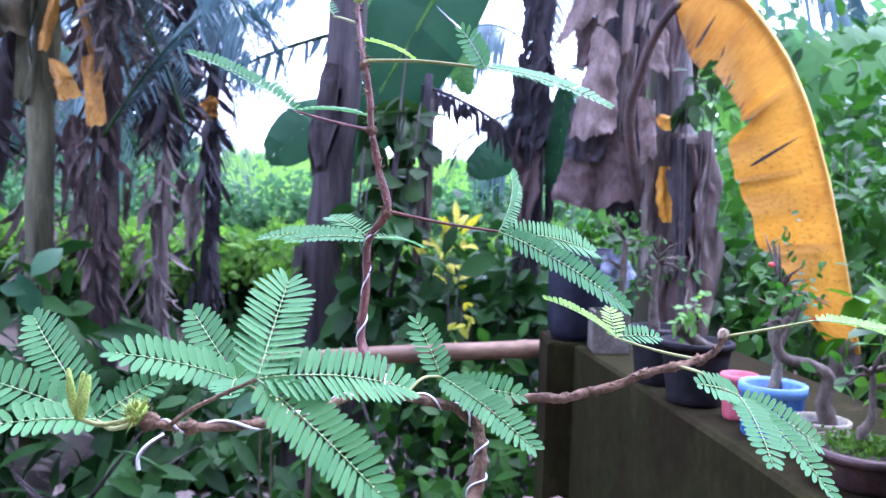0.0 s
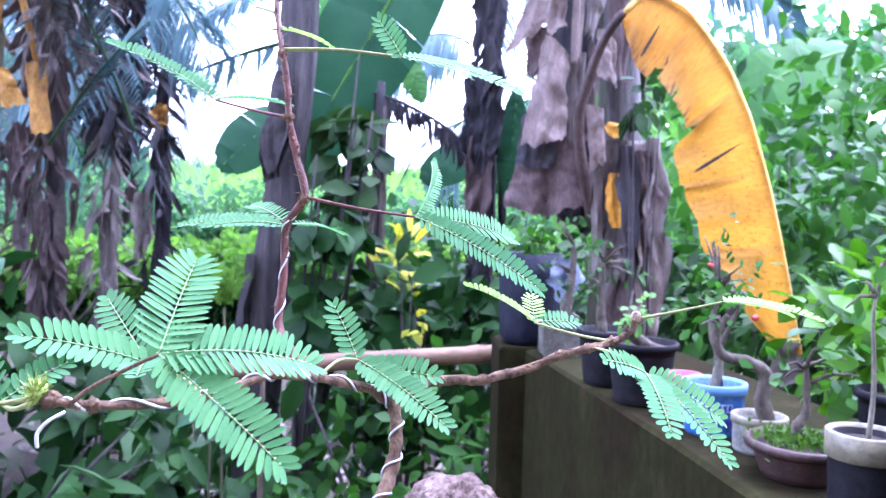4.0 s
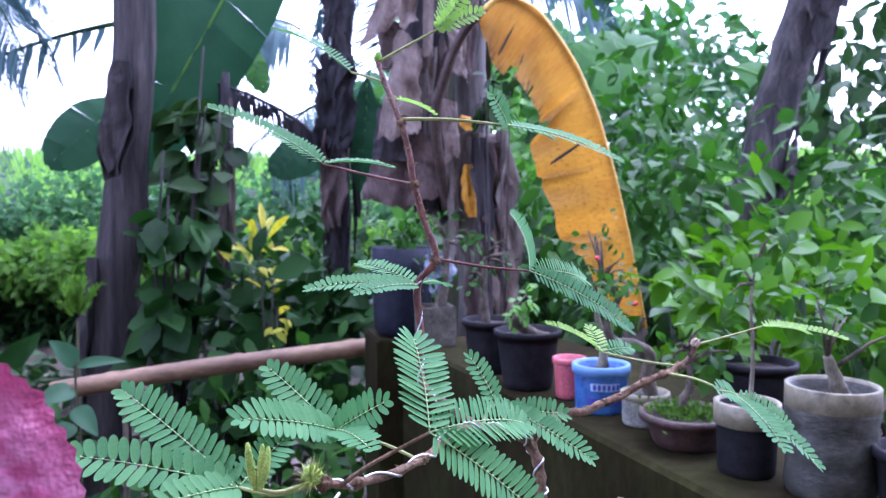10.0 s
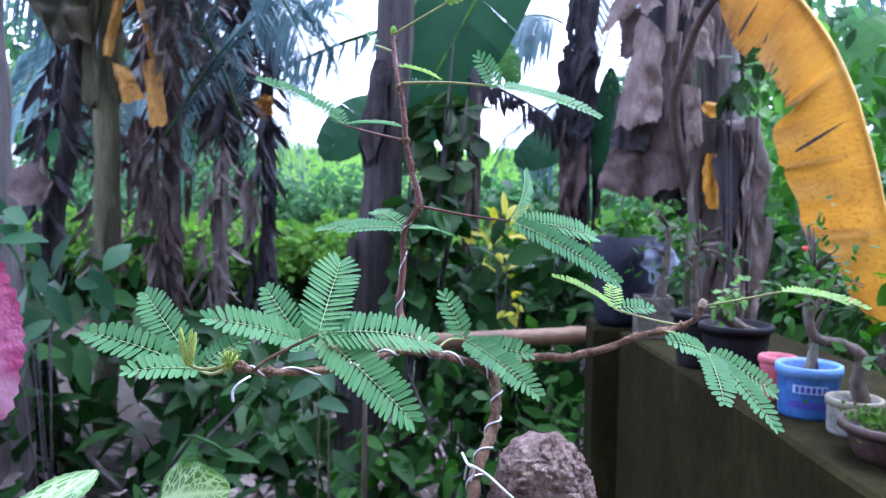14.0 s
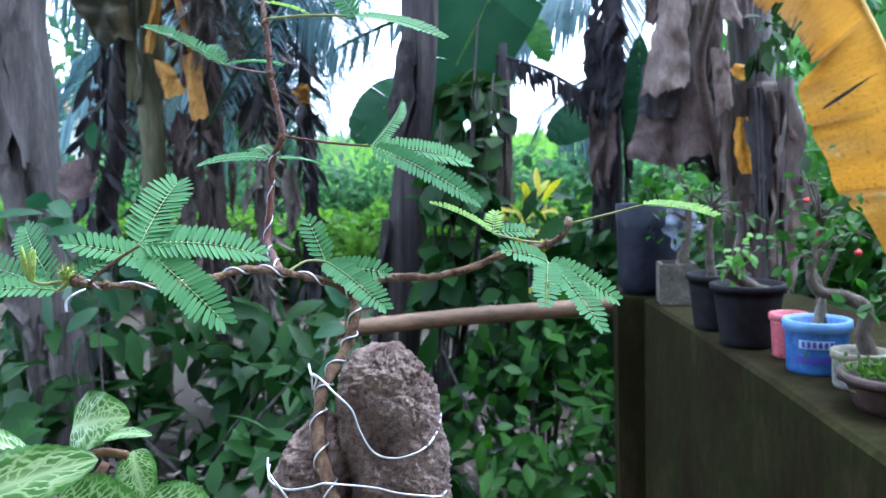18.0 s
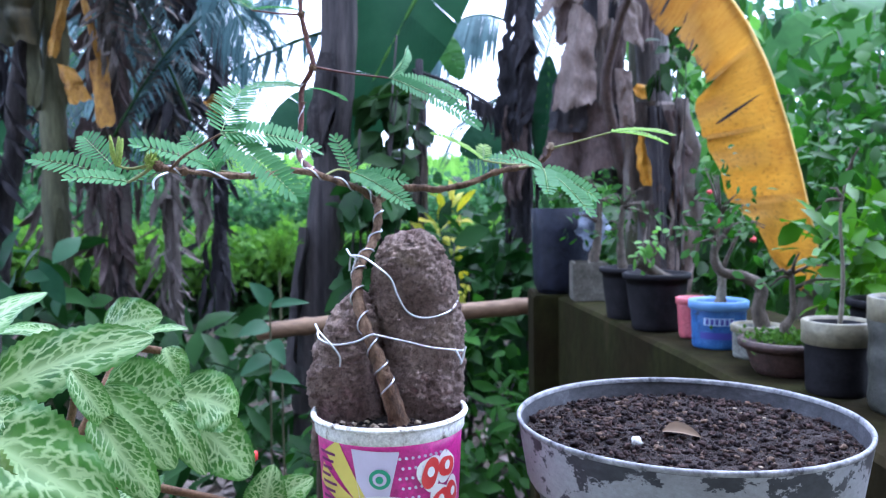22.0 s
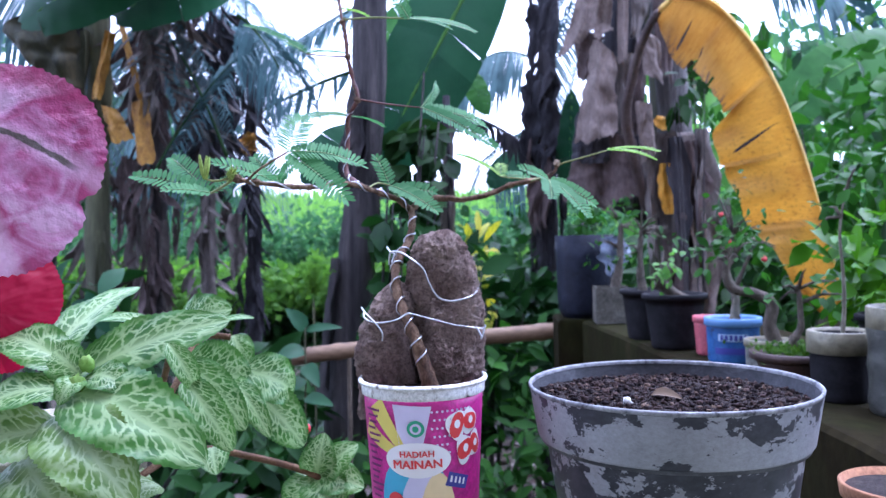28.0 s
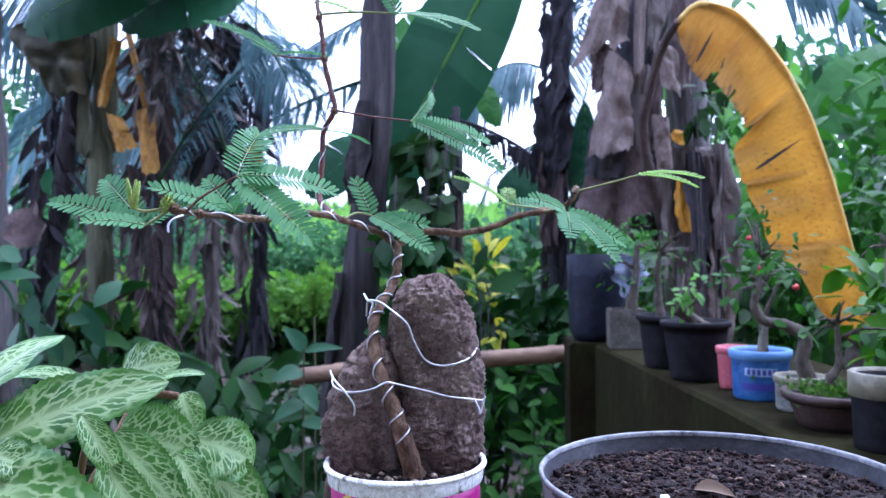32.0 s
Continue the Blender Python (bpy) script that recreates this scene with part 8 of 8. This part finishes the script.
# blue tin
TUB = (0.481, 1.074)
tin = planter("blue_tin", "blue printed plastic tub with pale rim", TUB[0], TUB[1], 0.0400, 0.070, blue_m, 0.93, 0.003, paleblue_m, 0.012, 0.013, lip_label="pale blue rim")


def tin_patch(a0, a1, z0, z1, material, name="printed_band", out=0.0012):
    g = Geo()
    verts, faces = [], []
    for i in range(15):
        a = a0 + (a1 - a0) * i / 14
        for z in (z0, z1):
            r = 0.0400 * (0.93 + 0.07 * z / 0.070) + out
            verts.append((TUB[0] + math.sin(a - 0.25) * r, TUB[1] - math.cos(a - 0.25) * r, WTOP + z))
    for i in range(14):
        faces.append((2 * i, 2 * i + 2, 2 * i + 3, 2 * i + 1))
    part(name, g.add(verts, faces), material, tin)


tin_patch(-0.75, 0.75, 0.016, 0.026, navy_p)
tin_patch(-0.6, 0.5, 0.036, 0.047, plain("tin_pale_print", (0.45, 0.6, 0.78), 0.4), out=0.0010)
for i in range(6):
    tin_patch(-0.50 + 0.17 * i, -0.39 + 0.17 * i, 0.0375, 0.0455, navy_p, "printed_bar", 0.0018)
trained_tree("bonsai_tree", "flowering bonsai with twisted pale trunk and red blooms", 0.483, 1.077, WTOP + 0.062, [(0.0, 0, 0.0), (0.004, 0, 0.04), (-0.008, 0, 0.08), (0.002, 0, 0.13)], 0.0075, [(-0.03, 0, 0.11, 0.035, 0.04), (0.01, 0, 0.17, 0.045, 0.05), (0.045, 0, 0.12, 0.03, 0.03), (-0.005, 0, 0.205, 0.03, 0.025)], [40, 55, 26, 26], 0.014, M["leaf_mid"], 4, flowers=3, trunk_mat=M["palebark"], extra=[[(0.006, 0, 0.0), (0.002, 0.0, 0.04), (0.016, 0, 0.08), (0.03, 0, 0.11)]])
planter("white_tin", "low grey-white tin can with soil", 0.506, 0.990, 0.032, 0.046, grey_m, 0.96, 0.002, cream_m)
trained_tree("bonsai_tree", "bonsai with a boldly bent grey-brown trunk", 0.514, 0.990, WTOP + 0.034, [(0.004, 0, 0.0), (-0.006, 0, 0.03), (-0.002, 0, 0.062), (-0.028, 0, 0.078), (-0.058, 0, 0.086), (-0.066, 0, 0.112), (-0.052, 0, 0.135)], 0.0105, [(-0.075, 0, 0.13, 0.03, 0.025), (-0.045, 0, 0.155, 0.035, 0.025)], [30, 40], 0.02, M["leaf_mid"], 5)
bowl = planter("bonsai_bowl", "shallow brown glazed bowl with moss", 0.510, 0.893, 0.056, 0.043, brown_m, 0.72, 0.004, soil=0.006)
g = Geo()
rm = np.random.default_rng(77)
q = rm.normal(size=(700, 3)) * (0.021, 0.021, 0.003) + (0.510, 0.893, WTOP + 0.042)
leaves(g, q, rm.normal(size=(700, 3)) * 0.6 + (0, 0, 0.6), rm.normal(size=(700, 3)) + (0, -0.5, 1), rm.uniform(0.004, 0.009, 700), 0.0025, True)
tagged(part("moss", g, moss_m, bowl, "bright green moss and tiny herbs"), kind="stuff")
trained_tree("bonsai_tree", "dwarf bonsai with swollen base", 0.515, 0.899, WTOP + 0.038, [(0.0, 0, 0.0), (-0.008, 0, 0.018), (0.002, 0, 0.035), (0.0, 0, 0.085)], 0.0075, [(-0.03, 0, 0.08, 0.035, 0.025), (0.02, 0, 0.10, 0.04, 0.03), (0.045, 0, 0.07, 0.03, 0.025)], [16, 22, 16], 0.024, M["leaf_mid"], 6)
planter("tall_tub", "dark plastic tub with a dirty cream rim", 0.519, 0.787, 0.0340, 0.082, black_pl, 0.92, 0.0025, cream_m, 0.010, 0.026, lip_label="dirty cream rim")
trained_tree("potted_sapling", "thin leafy sapling in the tub", 0.521, 0.787, WTOP + 0.066, [(0.0, 0, 0.0), (0.004, 0, 0.06), (0.0, 0, 0.13), (0.006, 0, 0.17)], 0.0028, [(0.0, 0, 0.15, 0.05, 0.03), (0.03, 0, 0.19, 0.05, 0.03)], [14, 16], 0.024, M["leaf_mid"], 7, twigs=2, trunk_mat=M["palebark"])
planter("cut_bottle_pot", "cloudy ribbed cut bottle used as a pot", 0.563, 0.708, 0.0450, 0.116, clear_m, 0.97, 0.0015, cream_m, 0.028, 0.024, bulge=(0.0, 0.002, 0.0005), lip_label="clear dirty upper edge")
trained_tree("potted_sapling", "thick pale stump with fresh bright leaves", 0.571, 0.712, WTOP + 0.07, [(0.018, 0, 0.0), (0.004, 0, 0.04), (-0.012, 0, 0.075)], 0.012, [(-0.03, 0, 0.115, 0.05, 0.03), (0.03, 0, 0.12, 0.06, 0.035), (0.075, 0, 0.10, 0.05, 0.03), (0.0, 0.02, 0.15, 0.05, 0.03)], [16, 18, 16, 12], 0.026, M["leaf_mid"], 8, twigs=1, trunk_mat=M["palebark"])
planter("black_pot", "small black plastic pot", 0.608, 0.640, 0.040, 0.064, black_pl, 0.85)
shrub("potted_shrub", "bright green leafy shrub in a pot", (0.74, 1.05, 1.00), (0.13, 0.10, 0.07), 110, 0.055, 0.016, M["leaf_fresh"], (0.68, 0.98, WTOP), seed=301, lump=1.0, droop=0.1, category="potted plant")
shrub("leafy_bush", "bush of glossy fresh green pointed leaves behind the wall", (1.03, 1.42, 0.99), (0.34, 0.20, 0.14), 300, 0.070, 0.020, M["leaf_fresh"], (1.0, 1.45, 0), seed=302, lump=1.0, droop=0.15)
shrub("leafy_bush", "bush of glossy fresh green pointed leaves behind the wall", (1.45, 1.75, 0.95), (0.40, 0.22, 0.16), 260, 0.080, 0.023, M["leaf_fresh"], (1.45, 1.8, 0), seed=303, lump=1.0, droop=0.15)
planter("black_pot", "black plastic pot behind the bottle", 0.68, 0.98, 0.05, 0.08, black_pl, 0.85)

# ---- herbs by the pole and loose litter ----
herb = thing("wild_herb", "young herb with three broad grey-green leaves", "plant", at=(-0.36, 1.7, 0.0))
part("stem", Geo().tube(smooth([(-0.36, 1.7, 0.0), (-0.355, 1.69, 0.5), (-0.347, 1.68, 0.82), (-0.345, 1.68, 0.87)], 20), 0.0025, 6), M["trunkgreen"], herb)
M["herb"] = leafy("grey_green_leaf", (0.012, 0.045, 0.020), (0.042, 0.105, 0.048), 0.45, 0.25)
for b0, t0, w in [((-0.345, 1.68, 0.865), (-0.388, 1.66, 0.918), 0.042), ((-0.345, 1.68, 0.862), (-0.252, 1.67, 0.868), 0.026), ((-0.35, 1.68, 0.815), (-0.412, 1.64, 0.798), 0.048), ((-0.348, 1.68, 0.78), (-0.30, 1.62, 0.735), 0.04), ((-0.35, 1.68, 0.745), (-0.405, 1.63, 0.71), 0.042), ((-0.349, 1.68, 0.70), (-0.27, 1.63, 0.69), 0.036)]:
    part("leaf", Geo().blade(b0, t0, w, (0, -0.7, 0.7), 0.08, 0.2, 14), M["herb"], herb)
shrub("leafy_bush", "broad-leaved dull green herbs beside the pale trunk", (-1.38, 2.25, 0.86), (0.24, 0.18, 0.22), 34, 0.13, 0.034, M["herb"], (-1.36, 2.27, 0), seed=310, lump=1.2, droop=0.2)
fan = thing("feathery_herb", "slender bright green feathery herb with a fan of fine leaves", "plant", at=(-0.40, 1.98, 0.0))
part("stem", Geo().tube(smooth([(-0.40, 1.98, -0.01), (-0.398, 1.98, 0.5), (-0.395, 1.975, 0.80), (-0.395, 1.975, 0.915)], 20), 0.0028, 7), M["trunkgreen"], fan)
rf = np.random.default_rng(93)
g = Geo()
for i in range(26):
    a, e = rf.uniform(0, 6.28), rf.uniform(0.05, 0.75)
    d = Vector((math.sin(e) * math.cos(a), math.sin(e) * math.sin(a) * 0.7, math.cos(e)))
    o = Vector((-0.395, 1.975, 0.91))
    ln = rf.uniform(0.06, 0.115)
    k = 12
    org = np.array([tuple(o + d * ln * (0.25 + 0.75 * q / k)) for q in range(k) for _ in (0, 1)])
    way = rf.normal(size=(2 * k, 3)) * 0.45 + np.array(d)
    leaves(g, org, way, rf.normal(size=(2 * k, 3)) + (0, -0.6, 0.3), rf.uniform(0.012, 0.024, 2 * k), 0.0022, True)
tagged(part("foliage", g, M["grass"], fan), kind="stuff")
r8 = np.random.default_rng(90)
n = 1500
g = Geo()
q = np.stack([r8.normal(-0.5, 1.3, n), np.maximum(0.62 + 0.3 * r8.uniform(0, 1, n), r8.normal(2.4, 1.1, n)), r8.uniform(0.05, 0.10, n)], 1)
leaves(g, q, r8.normal(size=(n, 3)) * (1, 1, 0.15), r8.normal(size=(n, 3)) * 0.4 + (0, 0, 1), r8.uniform(0.05, 0.14, n), r8.uniform(0.015, 0.035, n))
litter = g.make("leaf_litter", M["dry"])
tagged(litter, "fallen brown dry leaves on the ground", "leaf litter", kind="stuff")
# far house roof glimpsed between trunks
roof = thing("far_house", "small house with a rusty red-yellow roof far off", "house", at=(-9.0, 15.0, 0.0))
part("wall", Geo().box((-10.2, 15.0, 0.0), (-7.8, 17.0, 2.9), 0.03), plain("limewash", (0.7, 0.68, 0.62), 0.8), roof)
part("roof", Geo().add([(-10.5, 14.6, 2.9), (-7.5, 14.6, 2.9), (-7.7, 16.2, 4.0), (-10.3, 16.2, 4.0), (-10.5, 14.6, 2.8), (-7.5, 14.6, 2.8), (-7.7, 16.2, 3.9), (-10.3, 16.2, 3.9)], [(0, 1, 2, 3), (4, 7, 6, 5), (0, 4, 5, 1), (1, 5, 6, 2), (2, 6, 7, 3), (3, 7, 4, 0)]), surface("clay_tiles", [(0.3, (0.45, 0.2, 0.06)), (0.7, (0.6, 0.36, 0.12))], 4.0), roof, smooth=False)
